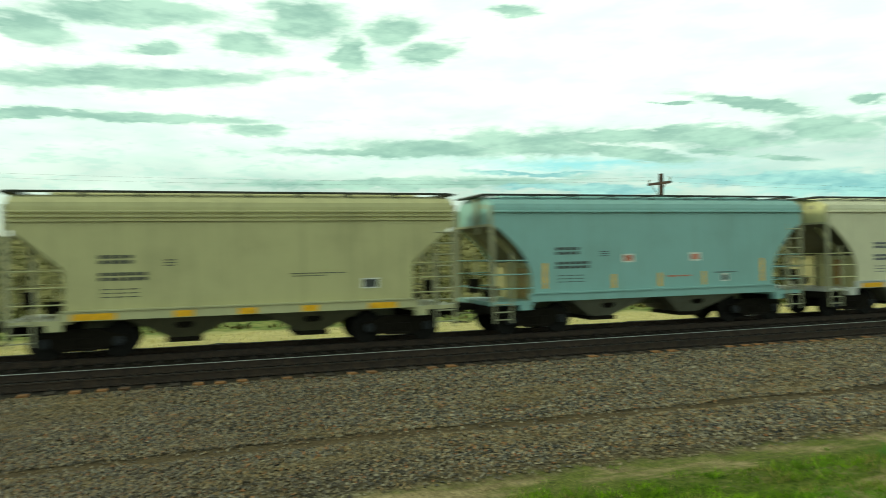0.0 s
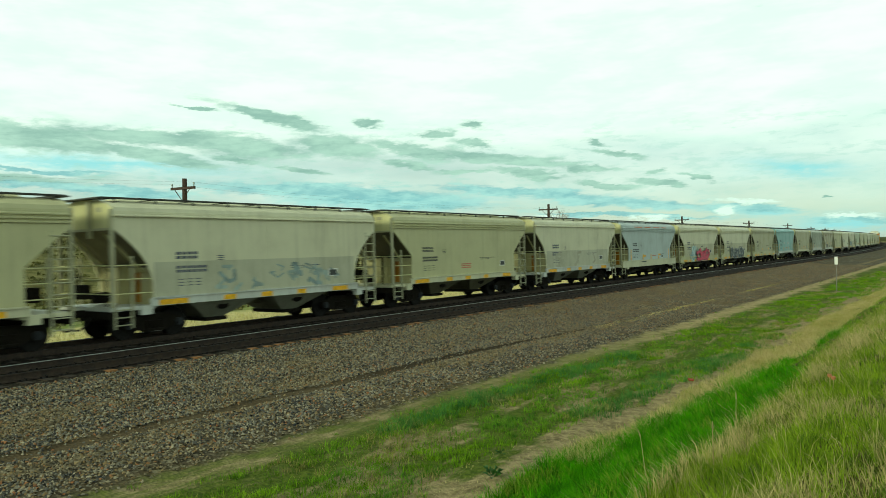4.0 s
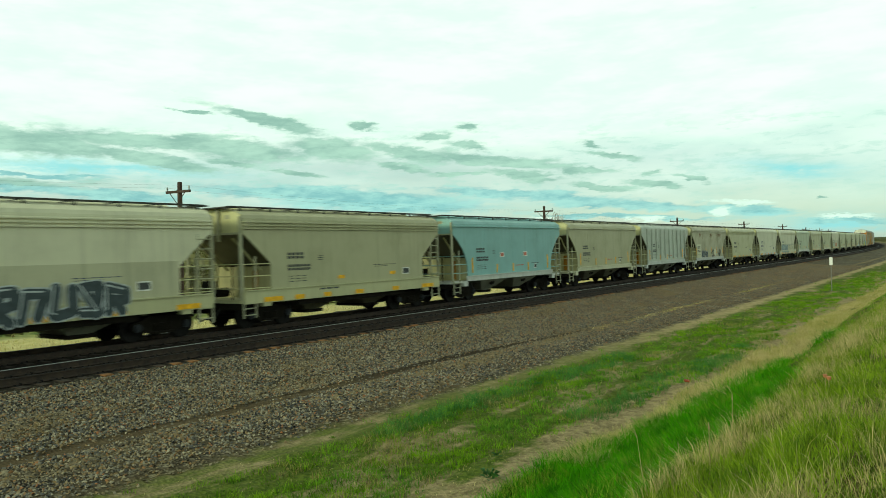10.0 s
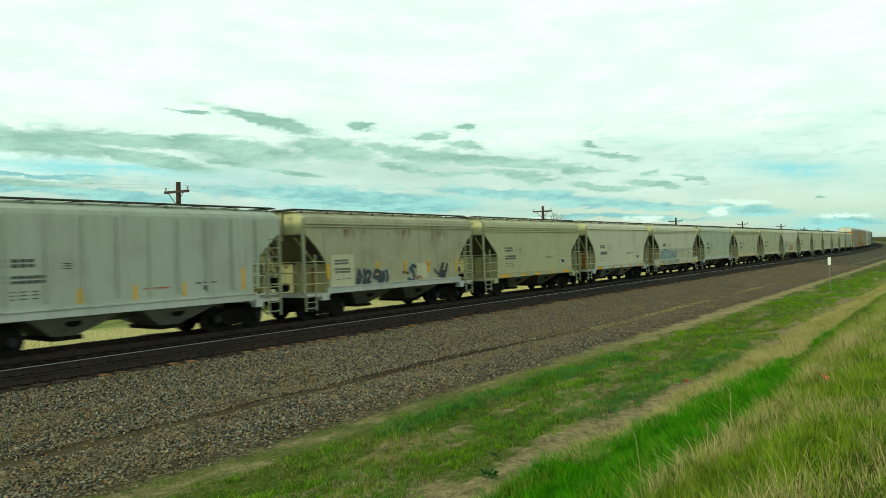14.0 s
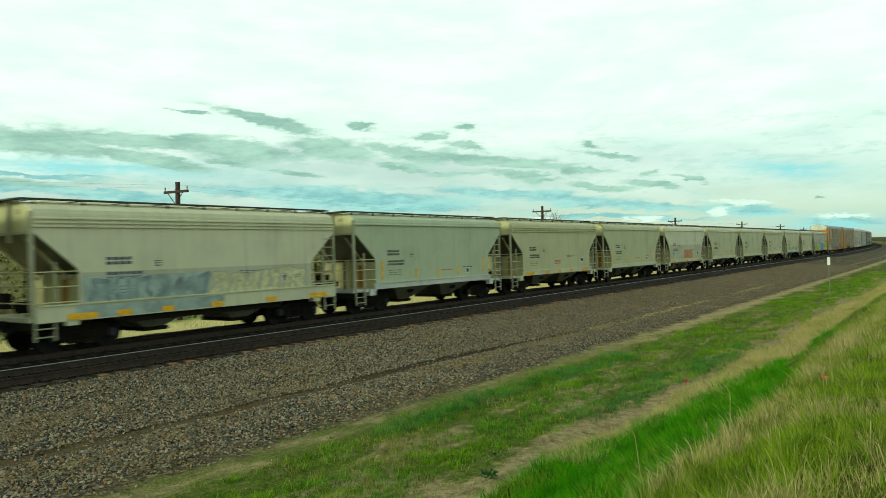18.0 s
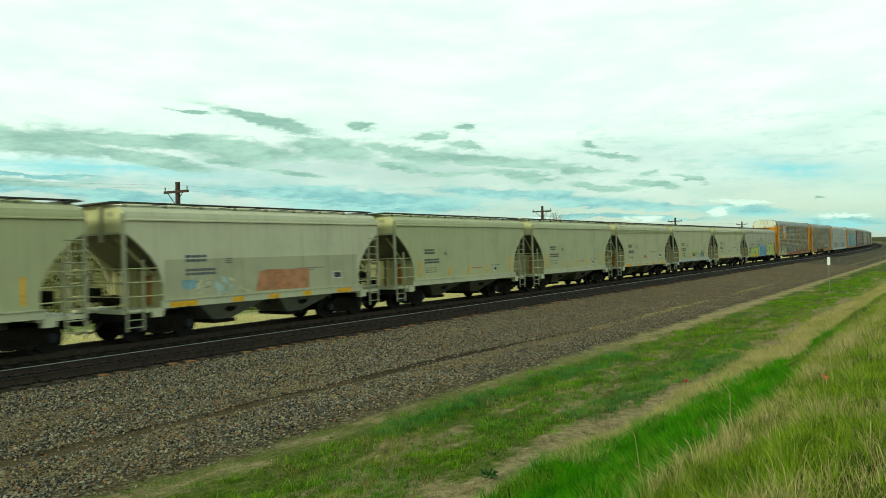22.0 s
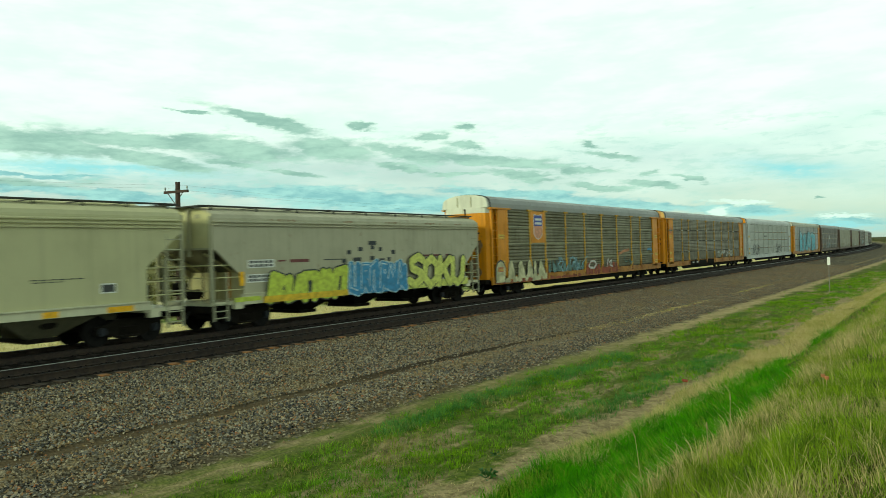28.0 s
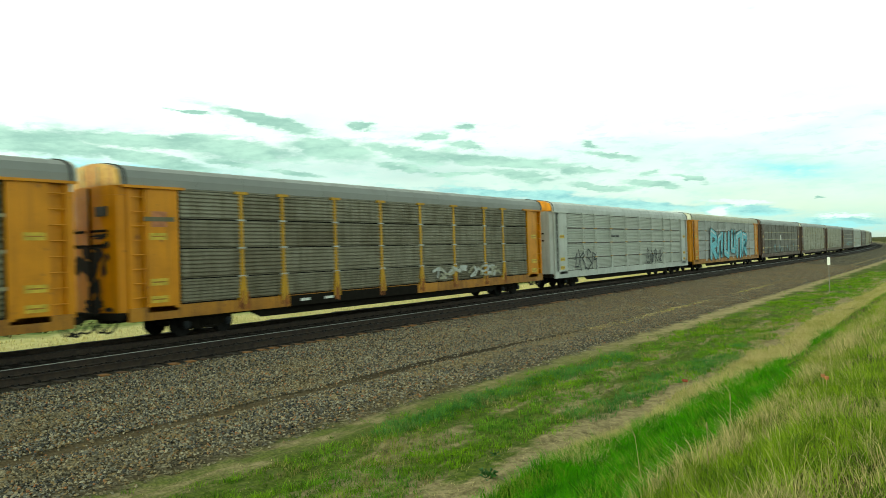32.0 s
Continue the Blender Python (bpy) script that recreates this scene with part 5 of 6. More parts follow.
for k in (1, 12):
    for y in (-1.2, 1.4):
        stripe(HOPPERS[k][0], "round_emblem", y, 2.35, 0.42, 0.28, M_PLACARD, label="small white and red emblem")
        stripe(HOPPERS[k][0], "emblem_panel", y, 2.35, 0.30, 0.18, M_REDTXT, 1.606)
for k, paint, top in ((5, M_BANDG, 2.42), (7, M_BANDG, 2.35), (9, M_BANDC, 2.55), (10, M_BANDC, 2.55), (18, M_BANDG, 2.30), (22, M_BANDC, 2.6)):
    stripe(HOPPERS[k][0], "repainted_band", 0.0, (top + 1.33) / 2, 9.2, top - 1.33, paint, 1.5945, label="duller repainted lower band")
FLOW = [[(0.00, 0.66), (0.18, 0.74), (0.27, 0.98), (0.31, 0.60), (0.32, 0.20)], [(0.07, 0.58), (0.08, 0.12), (0.30, 0.10)], [(0.33, 0.86), (0.40, 0.34), (0.47, 0.72), (0.50, 0.30)],
        [(0.55, 0.76), (0.59, 0.32), (0.66, 0.78), (0.70, 0.34)], [(0.71, 0.88), (0.79, 0.98), (0.78, 0.42), (0.90, 0.36)], [(0.86, 0.80), (0.97, 0.78), (0.98, 0.52), (0.90, 0.46)],
        [(0.05, 0.10), (0.35, 0.12), (0.62, 0.20), (0.88, 0.22)]]


def flow_tag(car, lines, y0, y1, z0, z1, fat, fill, edge, x):
    """One long spray-painted flourish: fat strokes that run into one another, outlined."""
    outer, inner = Geo(), Geo()
    for k, line in enumerate(lines):
        pts = [(y0 + (y1 - y0) * a, z0 + (z1 - z0) * b) for a, b in line]
        for g, r, lift in ((outer, fat * 1.28, 0.0), (inner, fat, 0.006)):
            q = ribbon(pts, r, x + lift + 0.0012 * k)
            g.add(q.v, q.f)
    part("tag_outline", outer, edge, car, "dark spray-paint outline")
    part("tag_fill", inner, fill, car, "spray-painted tag")


flow_tag(HOPPERS[9][0], FLOW, -1.42, 2.62, 1.02, 2.06, 0.135, P_PINK, P_BLACK, 1.705)
stripe(HOPPERS[9][0], "pink_sill_fade", 0.55, 1.10, 3.6, 0.26, P_PINK, 1.650, label="pink spray paint along the sill")
smudges(HOPPERS[9][0], -2.5, -0.7, 1.0, 2.35, 7, 0.45, (P_PALEB, P_FADE), 4, x=1.655)
stripe(HOPPERS[9][0], "whitened_patch", -1.85, 1.85, 1.3, 0.95, P_PALEB, 1.6)
bars(HOPPERS[9][0], 0.3, 2.32, 2, 0.25, 0.12, 0.05, P_BLACK)
tag(HOPPERS[10][0], "ghpghgp", -2.85, 1.05, 0.77, 0.92, 0.145, P_SLATE, P_CHALK, x=1.705, seed=5, shine=P_CHALK)
smudges(HOPPERS[10][0], -4.3, -3.2, 1.75, 2.05, 3, 0.3, (P_SLATE,), 14)
smudges(HOPPERS[5][0], -2.0, 3.5, 1.4, 2.2, 9, 0.4, (P_FADEB, P_DIM), 6)
tag(HOPPERS[15][0], "dcfd", -3.05, 1.18, 0.50, 0.72, 0.085, P_SLATE, P_CHALK, x=1.609, seed=15)
tag(HOPPERS[15][0], "f", 0.5, 1.25, 0.6, 0.8, 0.085, P_SLATE, P_FADE, x=1.609, seed=16)
tag(HOPPERS[15][0], "d", 2.9, 1.3, 0.7, 0.7, 0.10, P_BLACK, P_CREAM, x=1.609, seed=17)
smudges(HOPPERS[15][0], 0.4, 3.8, 1.35, 2.1, 3, 0.3, (P_BLACK, M_RUSTPATCH), 7, x=1.612)
stripe(HOPPERS[15][0], "white_patch", -3.85, 1.95, 1.35, 1.3, M_SILLC)
bars(HOPPERS[15][0], -4.3, 2.3, 4, 0.16, 0.2, 0.05, M_INK, x=1.606)
bars(HOPPERS[15][0], -4.3, 1.95, 5, 0.14, 0.2, 0.05, M_INK, x=1.606)
bars(HOPPERS[15][0], -4.2, 1.6, 3, 0.2, 0.03, 0.1, M_INK, x=1.606)
stripe(HOPPERS[15][0], "pale_patch", 1.6, 1.75, 0.8, 0.7, M_SILLC)
for y in (-4.7, -1.6, 0.3, 2.1, 4.4):
    stripe(HOPPERS[15][0], "upright_stripe", y, 1.95, 0.15, 0.6, M_YELLOW, 1.607)
for y, w in ((-3.0, 1.4), (0.2, 1.1), (3.0, 1.6)):
    rust_run(HOPPERS[15][0], y, 3.62, w, 0.5)
for y, w in ((-2.6, 1.6), (-0.6, 1.3), (1.4, 1.5), (3.2, 1.2)):
    stripe(HOPPERS[8][0], "eave_rust", y, 3.96, w, 0.07, M_RUSTPATCH, 1.592, label="rust along the eave")
for y, z in ((-1.4, 1.72), (2.0, 1.78)):
    stripe(HOPPERS[8][0], "yellow_mark", y, z, 0.5, 0.12, M_YELLOW)
for y, z in ((-0.9, 1.70), (2.4, 1.75)):
    stripe(HOPPERS[11][0], "yellow_mark", y, z, 0.4, 0.14, M_YELLOW)
for k in (8, 9, 10, 11, 18):
    bars(HOPPERS[k][0], -2.2, 1.28, 3, 0.32, 0.06, 0.05, M_INK, "sill_stencil", 1.647)
tag(HOPPERS[18][0], "phgpdg", -4.4, 1.45, 0.68, 0.62, 0.085, P_DIM, P_FADEB, x=1.609, seed=8)
stripe(HOPPERS[18][0], "faded_blue_band", -2.2, 1.15, 5.2, 0.36, P_FADEB, 1.650, label="faded blue spray paint along the sill")
stripe(HOPPERS[18][0], "faded_blue_haze", -2.4, 1.80, 4.3, 0.72, P_FADEB, 1.600, label="faded blue spray paint")
tag(HOPPERS[18][0], "gphdgp", -0.05, 1.42, 0.68, 0.68, 0.11, P_CREAM, M_GALVT, x=1.609, seed=9)
part("faded_orange_block", Geo().slab([(-0.92, 1.38), (1.72, 1.36), (1.78, 2.13), (0.6, 2.12), (-0.4, 2.14), (-0.72, 2.08)], 1.603, 1.606), P_ORANGE, HOPPERS[22][0], "faded orange spray paint block")
smudges(HOPPERS[22][0], -0.6, 1.5, 1.5, 2.0, 4, 0.22, (M_RUSTPATCH,), 61, x=1.609)
smudges(HOPPERS[22][0], -3.3, -1.3, 1.4, 1.95, 5, 0.3, (P_CREAM, P_PALEB), 62)
stripe(HOPPERS[22][0], "blue_panel", -3.7, 1.77, 0.55, 0.30, P_FADE, 1.604, label="faded blue panel")
smudges(HOPPERS[26][0], -3.2, 3.4, 1.4, 2.0, 7, 0.35, (P_BLACK, P_FADE, P_LIME), 10)
smudges(HOPPERS[7][0], -3.4, 3.4, 1.4, 2.2, 7, 0.6, (M_GALVT,), 12)

LONGCAR = hopper("angled", zh=2.92, ye=8.4, bays=(-3.3, 0.0, 3.3), ribs=2, tc=6.6)
tagged(LONGCAR, "long grey-cream covered hopper car with lime, blue and yellow spray tags", "freight car", "covered hoppers of the train")
repaint(LONGCAR, M_LONG, M_PALE)
for ob in LONGCAR.children:
    if ob.name.startswith("hopper_bay"):
        ob.material_slots[0].material = M_TRUCK
stripe(LONGCAR, "tag_ground", -4.0, 1.50, 4.0, 0.55, P_BLACK, 1.700)
tag(LONGCAR, "phgdg", -6.15, 1.02, 0.82, 0.92, 0.19, P_LIME, P_BLACK, x=1.705, seed=21)
stripe(LONGCAR, "tag_ground", 0.15, 1.60, 3.7, 1.1, P_BLUE, 1.699)
tag(LONGCAR, "hpgpdp", -1.72, 1.05, 0.61, 1.05, 0.155, P_BLUE, P_ICE, x=1.705, seed=22, shine=P_ICE)
tag(LONGCAR, "SOKU", 2.25, 1.08, 1.10, 1.18, 0.19, P_PALEY, P_BLACK, x=1.703, seed=23)
stripe(LONGCAR, "painted_band", -4.1, 1.05, 4.5, 0.24, P_GOLD, 1.735)
stripe(LONGCAR, "painted_band", 0.2, 1.04, 3.9, 0.22, P_BLUE, 1.698)
stripe(LONGCAR, "painted_band", 4.7, 1.10, 5.0, 0.32, P_PALEY, 1.698)
stripe(LONGCAR, "painted_band", -7.0, 1.12, 1.2, 0.16, P_LIME, 1.650)
for dy, dz, w in ((-1.6, 2.69, 0.26), (-0.88, 2.81, 0.26), (-0.1, 3.07, 0.5), (-0.1, 2.88, 0.22), (0.43, 2.80, 0.2), (1.31, 2.66, 0.24), (-1.9, 2.35, 0.26), (-1.1, 2.38, 0.5), (-0.12, 2.42, 0.28), (0.5, 2.30, 0.4), (1.0, 2.35, 0.2)):
    stripe(LONGCAR, "painted_square", dy, dz, w, 0.17, P_BLACK)
stripe(LONGCAR, "white_panel", -6.3, 2.36, 1.25, 0.30, M_PLACARD)
stripe(LONGCAR, "white_panel", -6.4, 1.84, 1.15, 0.30, M_PLACARD)
bars(LONGCAR, -6.85, 2.36, 5, 0.16, 0.22, 0.07, M_INK, x=1.606)
bars(LONGCAR, -6.9, 1.84, 5, 0.15, 0.22, 0.06, M_INK, x=1.606)
stripe(LONGCAR, "orange_stripe", -7.2, 1.85, 0.2, 0.5, M_YELLOW)
bars(LONGCAR, -5.5, 2.44, 1, 0.4, 0.06, 0, M_MAROON)
bars(LONGCAR, -4.9, 2.42, 1, 1.0, 0.12, 0, M_MAROON)
bars(LONGCAR, -3.1, 2.42, 1, 1.1, 0.04, 0, M_INK)
bars(LONGCAR, 3.6, 2.45, 1, 1.3, 0.08, 0, M_MAROON)
bars(LONGCAR, 5.4, 2.45, 1, 0.5, 0.08, 0, M_MAROON)
for y, z, w, h in ((-5.2, 4.06, 1.2, 0.10), (-1.6, 4.10, 0.5, 0.08), (1.2, 4.04, 0.9, 0.07), (4.4, 4.04, 1.3, 0.12), (6.6, 4.06, 0.7, 0.1)):
    rust_run(LONGCAR, y, 3.97, w, h)
TRAIN.append((LONGCAR, FRONT + PITCH * 27 + LONG / 2 - 0.58))

# ---------------------------------------------------------------- auto racks
EDGES = (-11.8, -9.2, -7.25, -4.4, -1.5, 1.4, 4.2, 7.1, 9.05, 11.8)
TIERS = ((1.17, 1.93), (1.97, 2.93), (2.97, 3.90), (3.95, 4.86))


def panel_mesh(ridges=5):
    g = Geo()
    pts = []
    for i in range(ridges):
        z = i / ridges
        d = 1 / ridges
        pts += [(0.0, z), (-0.012, z + 0.16 * d), (0.040, z + 0.40 * d), (0.042, z + 0.64 * d), (0.0, z + 0.88 * d)]
    pts += [(0.0, 1.0)]
    n = len(pts)
    g.v = [(x, 0.0, z) for x, z in pts] + [(x, 1.0, z) for x, z in pts]
    g.f = [(i, i + n, i + 1 + n, i + 1) for i in range(n - 1)]
    return g.mesh("rack_panel")


def autorack():
    car = new("autorack_car")
    me = panel_mesh()
    for q in (-1, 1):
        # dark sheet whose colour stands in for the shade behind the panel gaps
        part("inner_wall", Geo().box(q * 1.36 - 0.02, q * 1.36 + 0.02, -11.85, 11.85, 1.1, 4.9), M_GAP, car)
        part("side_sill", Geo().box(q * 1.50 - 0.05, q * 1.50 + 0.05, -13.6, 13.6, 0.70, 1.12), M_RACKY, car)
        part("under_skirt", Geo().slab([(-8.9, 0.72), (-8.2, 0.40), (8.2, 0.40), (8.9, 0.72)], q * 1.25 - 0.04, q * 1.25 + 0.04), M_TRUCK, car, "black underframe beam")
        part("top_rail", Geo().box(q * 1.47 - 0.05, q * 1.47 + 0.05, -13.6, 13.6, 4.87, 4.96), M_GALV, car)
        for y in EDGES[1:-1]:
            g = Geo().box(q * 1.49 - 0.052, q * 1.49 + 0.052, y - 0.085, y + 0.085, 1.05, 4.86, 0.02)
            g.slab([(y - 0.28, 4.84), (y + 0.28, 4.84), (y + 0.28, 4.94), (y - 0.28, 4.94)], q * 1.50 - 0.07, q * 1.50 + 0.08)
            g.slab([(y - 0.21, 0.95), (y + 0.21, 0.95), (y + 0.10, 1.95), (y - 0.10, 1.95)], q * 1.50 - 0.065, q * 1.50 + 0.065)
            part("side_post", g, M_RACKY, car)
        for s in (-1, 1):
            part("end_side_plate", Geo().box(q * 1.50 - 0.05, q * 1.50 + 0.05, min(s * 11.85, s * 12.95), max(s * 11.85, s * 12.95), 0.95, 4.87), M_RACKY, car)
            part("ladder_recess", Geo().box(q * 1.36 - 0.02, q * 1.36 + 0.02, min(s * 12.9, s * 13.5), max(s * 12.9, s * 13.5), 0.95, 4.86), M_RACKY, car)
            part("corner_post", Geo().box(q * 1.46 - 0.08, q * 1.46 + 0.08, min(s * 13.46, s * 13.57), max(s * 13.46, s * 13.57), 0.95, 4.87), M_RACKY, car)
            part("end_post", Geo().box(q * 1.50 - 0.06, q * 1.50 + 0.06, s * 11.9 - 0.09, s * 11.9 + 0.09, 1.05, 4.86), M_RACKY, car)
            part("end_cap_rail", Geo().box(q * 1.52 - 0.095, q * 1.52 + 0.115, min(s * 11.3, s * 13.75), max(s * 11.6, s * 13.75), 4.863, 4.945), M_RACKY, car)
            ladder(q * 1.50, s * 13.22, 0.75, 4.8, 0.46, 9, car, mat=M_RACKY)
            if q > 0:
                for z in (3.35, 1.9, 1.35):
                    stripe(car, "notice_plate", s * 12.55, z, 0.62, 0.22, M_GOLDP, 1.552)
                    stripe(car, "notice_writing", s * 12.55, z, 0.5, 0.04, M_SILL, 1.558)
    for a, b in zip(EDGES, EDGES[1:]):
        for z0, z1 in TIERS:
            p = part("rack_panel", me, M_GALV, car)
            p.matrix_basis = Matrix.Translation((1.495, a + 0.09, z0)) @ Matrix.Diagonal((1, b - a - 0.18, z1 - z0, 1))
    part("far_panels", Geo().box(-1.47, -1.44, -11.8, 11.8, 1.17, 4.86), M_GALV, car)
    arc = [(1.53, 4.93), (1.52, 5.18), (1.42, 5.42), (1.12, 5.57), (0.62, 5.66), (0.0, 5.70)]
    outer = arc + [(-x, z) for x, z in arc[-2::-1]]
    part("roof", Geo().extrude(outer + [(x * 0.96, z - 0.06) for x, z in outer[::-1]], -13.75, 13.75), M_ROOFS, car, smooth=False)
    seam = Geo().extrude([(x * 1.003, z + 0.006) for x, z in outer] + [(x * 0.985, z - 0.03) for x, z in outer[::-1]], -0.03, 0.03).mesh("roof_seam")
    for i in range(14):
        part("roof_seam", seam, M_ROOFS, car).location = (0, -13.0 + 2.0 * i, 0)
    for s in (-1, 1):
        for q in (-1, 1):
            ring = [(0.02, 13.98), (0.75, 13.95), (1.30, 13.80), (1.44, 13.55), (1.38, 13.52), (1.26, 13.72), (0.74, 13.88), (0.02, 13.91)]
            pts = [(q * x, s * y) for x, y in ring]
            n = len(pts)
            for name, z0, z1, mat in (("end_door", 1.0, 4.65, M_RACKY), ("end_header", 4.655, 4.95, M_RACKY)):
                gg = Geo().add([(x, y, z0) for x, y in pts] + [(x, y, z1) for x, y in pts],
                               [tuple(range(n)), tuple(range(n, 2 * n))] + [(i, (i + 1) % n, (i + 1) % n + n, i + n) for i in range(n)])
                part(name, gg, mat, car)
            for z in (3.1, 3.55):
                part("door_latch", Geo().rod((q * 0.2, s * 13.99, z), (q * 1.0, s * 13.96, z), 0.04, 6), M_TRUCK, car)
        strap = [(x * 1.012, z + 0.03) for x, z in outer] + [(x * 0.985, z - 0.04) for x, z in outer[::-1]]
        part("roof_end_strap", Geo().extrude(strap, min(s * 13.60, s * 13.67), max(s * 13.60, s * 13.67)), M_GAP, car, "black seal round the roof end")
        part("door_rod", Geo().rod((0.12, s * 14.0, 1.0), (0.12, s * 14.0, 4.9), 0.035, 6), M_TRUCK, car)
        part("door_seam", Geo().box(-0.75, 0.75, min(s * 13.95, s * 13.99), max(s * 13.95, s * 13.99), 3.02, 3.06), M_GAP, car)
        hood = [(x * 0.98, z) for x, z in outer] + [(-1.40, 4.95), (1.40, 4.95)]
        part("end_hood", Geo().extrude([(x * 0.99, z) for x, z in hood], min(s * 13.70, s * 13.86), max(s * 13.70, s * 13.86)), M_RACKC, car)
        for k in (-0.45, 0.45):
            part("hood_rib", Geo().box(k - 0.025, k + 0.025, min(s * 13.86, s * 13.89), max(s * 13.86, s * 13.89), 5.0, 5.62 - 0.28 * k * k), M_FRAME, car)
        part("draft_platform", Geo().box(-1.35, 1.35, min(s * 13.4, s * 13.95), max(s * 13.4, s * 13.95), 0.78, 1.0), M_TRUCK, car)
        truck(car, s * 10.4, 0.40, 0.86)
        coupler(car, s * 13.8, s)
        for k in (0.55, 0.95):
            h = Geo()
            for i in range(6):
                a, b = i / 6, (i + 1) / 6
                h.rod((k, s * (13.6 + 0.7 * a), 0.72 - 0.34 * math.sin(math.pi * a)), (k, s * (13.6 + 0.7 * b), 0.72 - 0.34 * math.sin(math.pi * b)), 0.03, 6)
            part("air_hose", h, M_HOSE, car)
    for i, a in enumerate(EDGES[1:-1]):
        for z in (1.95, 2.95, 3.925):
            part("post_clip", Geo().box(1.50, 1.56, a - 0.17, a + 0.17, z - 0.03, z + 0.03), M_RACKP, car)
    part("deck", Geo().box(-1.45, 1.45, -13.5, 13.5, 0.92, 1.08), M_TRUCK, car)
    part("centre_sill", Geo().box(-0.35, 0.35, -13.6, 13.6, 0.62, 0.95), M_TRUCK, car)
    return car


M_GOLDP = plain("yellow_notice_plate", (0.62, 0.45, 0.05), 0.5)
RACKPROTO = autorack()
RACKS = [  # ends, posts, panels, hood, roof, label
    (M_RACKY, M_RACKP, M_GALV, M_RACKC, M_ROOFS, "yellow auto rack car with grey panels and a cream end hood"),
    (M_RACKY, M_RACKP, M_GALVS, M_HOODR, M_ROOFS, "yellow auto rack car with grimy grey corrugated panels"),
    (M_RACKW, M_WHITE, M_WHITE, M_RACKY, M_GALVL, "white auto rack car with slatted panels and black scrawls"),
    (M_RACKY, M_GALVL, M_GALVL, M_RACKC, M_GALVT, "pale auto rack car with yellow ends and cyan spray paint"),
    (M_RACKB, M_GALVD, M_GALVD, M_RACKB, M_ROOFS, "dark brown auto rack car with grey panels"),
    (M_RACKB, M_GALVT, M_GALVT, M_RACKC, M_ROOFS, "tan auto rack car with dark ends"),
    (M_RACKB, M_GALVT, M_GALVT, M_RACKC, M_ROOFS, "tan auto rack car with dark ends"),
    (M_RACKB, M_GALVD, M_GALVD, M_RACKC, M_ROOFS, "dark grey auto rack car"),
    (M_RACKW, M_WHITE, M_WHITE, M_RACKW, M_GALVL, "white auto rack car with pale slatted panels"),
    (M_RACKB, M_GALVD, M_GALVD, M_RACKC, M_ROOFS, "dark grey auto rack car"),
    (M_GALVT, M_GALVT, M_GALVT, M_RACKC, M_GALVT, "tan auto rack car with weathered tan panels"),
    (M_RACKB, M_GALVT, M_GALVT, M_RACKC, M_ROOFS, "tan auto rack car with dark ends"),
    (M_RACKB, M_GALVD, M_GALVT, M_RACKC, M_ROOFS, "grey-tan auto rack car with dark ends"),
    (M_GALVT, M_GALVT, M_GALVT, M_RACKC, M_GALVT, "tan auto rack car with weathered tan panels")]
RACKCARS = [RACKPROTO] + [copy_thing(RACKPROTO, pose(0, 0, 0)) for _ in RACKS[1:]]
for i, (car, (ends, posts, panel, hood, roof, label)) in enumerate(zip(RACKCARS, RACKS)):
    tagged(car, label, "freight car", "auto racks of the train")
    for ob in car.children:
        name = ob.name.split(".")[0]
        if name in ("end_side_plate", "end_post", "end_cap_rail", "ladder", "ladder_recess", "corner_post", "end_door", "end_header"):
            ob.material_slots[0].material = ends
        elif name == "side_sill":
            ob.material_slots[0].material = M_SILL if ends is M_RACKY else ends
        elif name == "side_post":
            ob.material_slots[0].material = posts
        elif name in ("rack_panel", "far_panels", "top_rail"):
            ob.material_slots[0].material = panel
        elif name in ("roof", "roof_seam"):
            ob.material_slots[0].material = roof
        elif name == "end_hood":
            ob.material_slots[0].material = hood
        if name == "post_clip" and i == 1:
            ob.material_slots[0].material = M_GALVL
        if name == "end_header" and i == 0:
            ob.material_slots[0].material = M_RACKC
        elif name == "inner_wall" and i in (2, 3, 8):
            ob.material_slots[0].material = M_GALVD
    TRAIN.append((car, FRONT + PITCH * 27 + LONG + 13.85 + RACK * i))
R = RACKCARS


def louvre_mesh():
    """A panel of bright slats with smooth bands between its groups."""
    g = Geo()
    line = [(-0.03, 0.0), (0.03, 0.01), (0.03, 0.09), (-0.03, 0.10)]
    for i in range(7):
        z = 0.14 + 0.86 * i / 7
        line += [(-0.03, z), (0.05, z + 0.015), (0.05, z + 0.065), (-0.03, z + 0.08)]
    n = len(line)
    g.add([(x, 0, z) for x, z in line] + [(x, 1, z) for x, z in line], [(i, i + n, i + n + 1, i + 1) for i in range(n - 1)])
    return g.mesh("louvred_panel")


FINE = panel_mesh(7)
for car in R[1:]:
    for ob in car.children:
        if ob.name.startswith("rack_panel"):
            paint = ob.material_slots[0].material
            ob.data = FINE
            if not FINE.materials:
                FINE.materials.append(M_GALVD)
            ob.material_slots[0].link = "OBJECT"
            ob.material_slots[0].material = paint
LOUVRE = louvre_mesh()
for k in (2, 3, 8):
    for ob in R[k].children:
        if ob.name.startswith("rack_panel"):
            ob.data = LOUVRE
            if not LOUVRE.materials:
                LOUVRE.materials.append(M_GALVL)
            ob.material_slots[0].link = "OBJECT"
            ob.material_slots[0].material = M_WHITE if k != 3 else M_GALVL
for k in (0, 4, 5, 6, 7, 9, 10, 11, 12, 13):
    for z in (1.95, 2.95, 3.925):
        part("tier_flange", Geo().box(1.46, 1.535, -11.8, 11.8, z - 0.055, z + 0.045), M_BAND if k == 0 else M_GALVT, R[k])
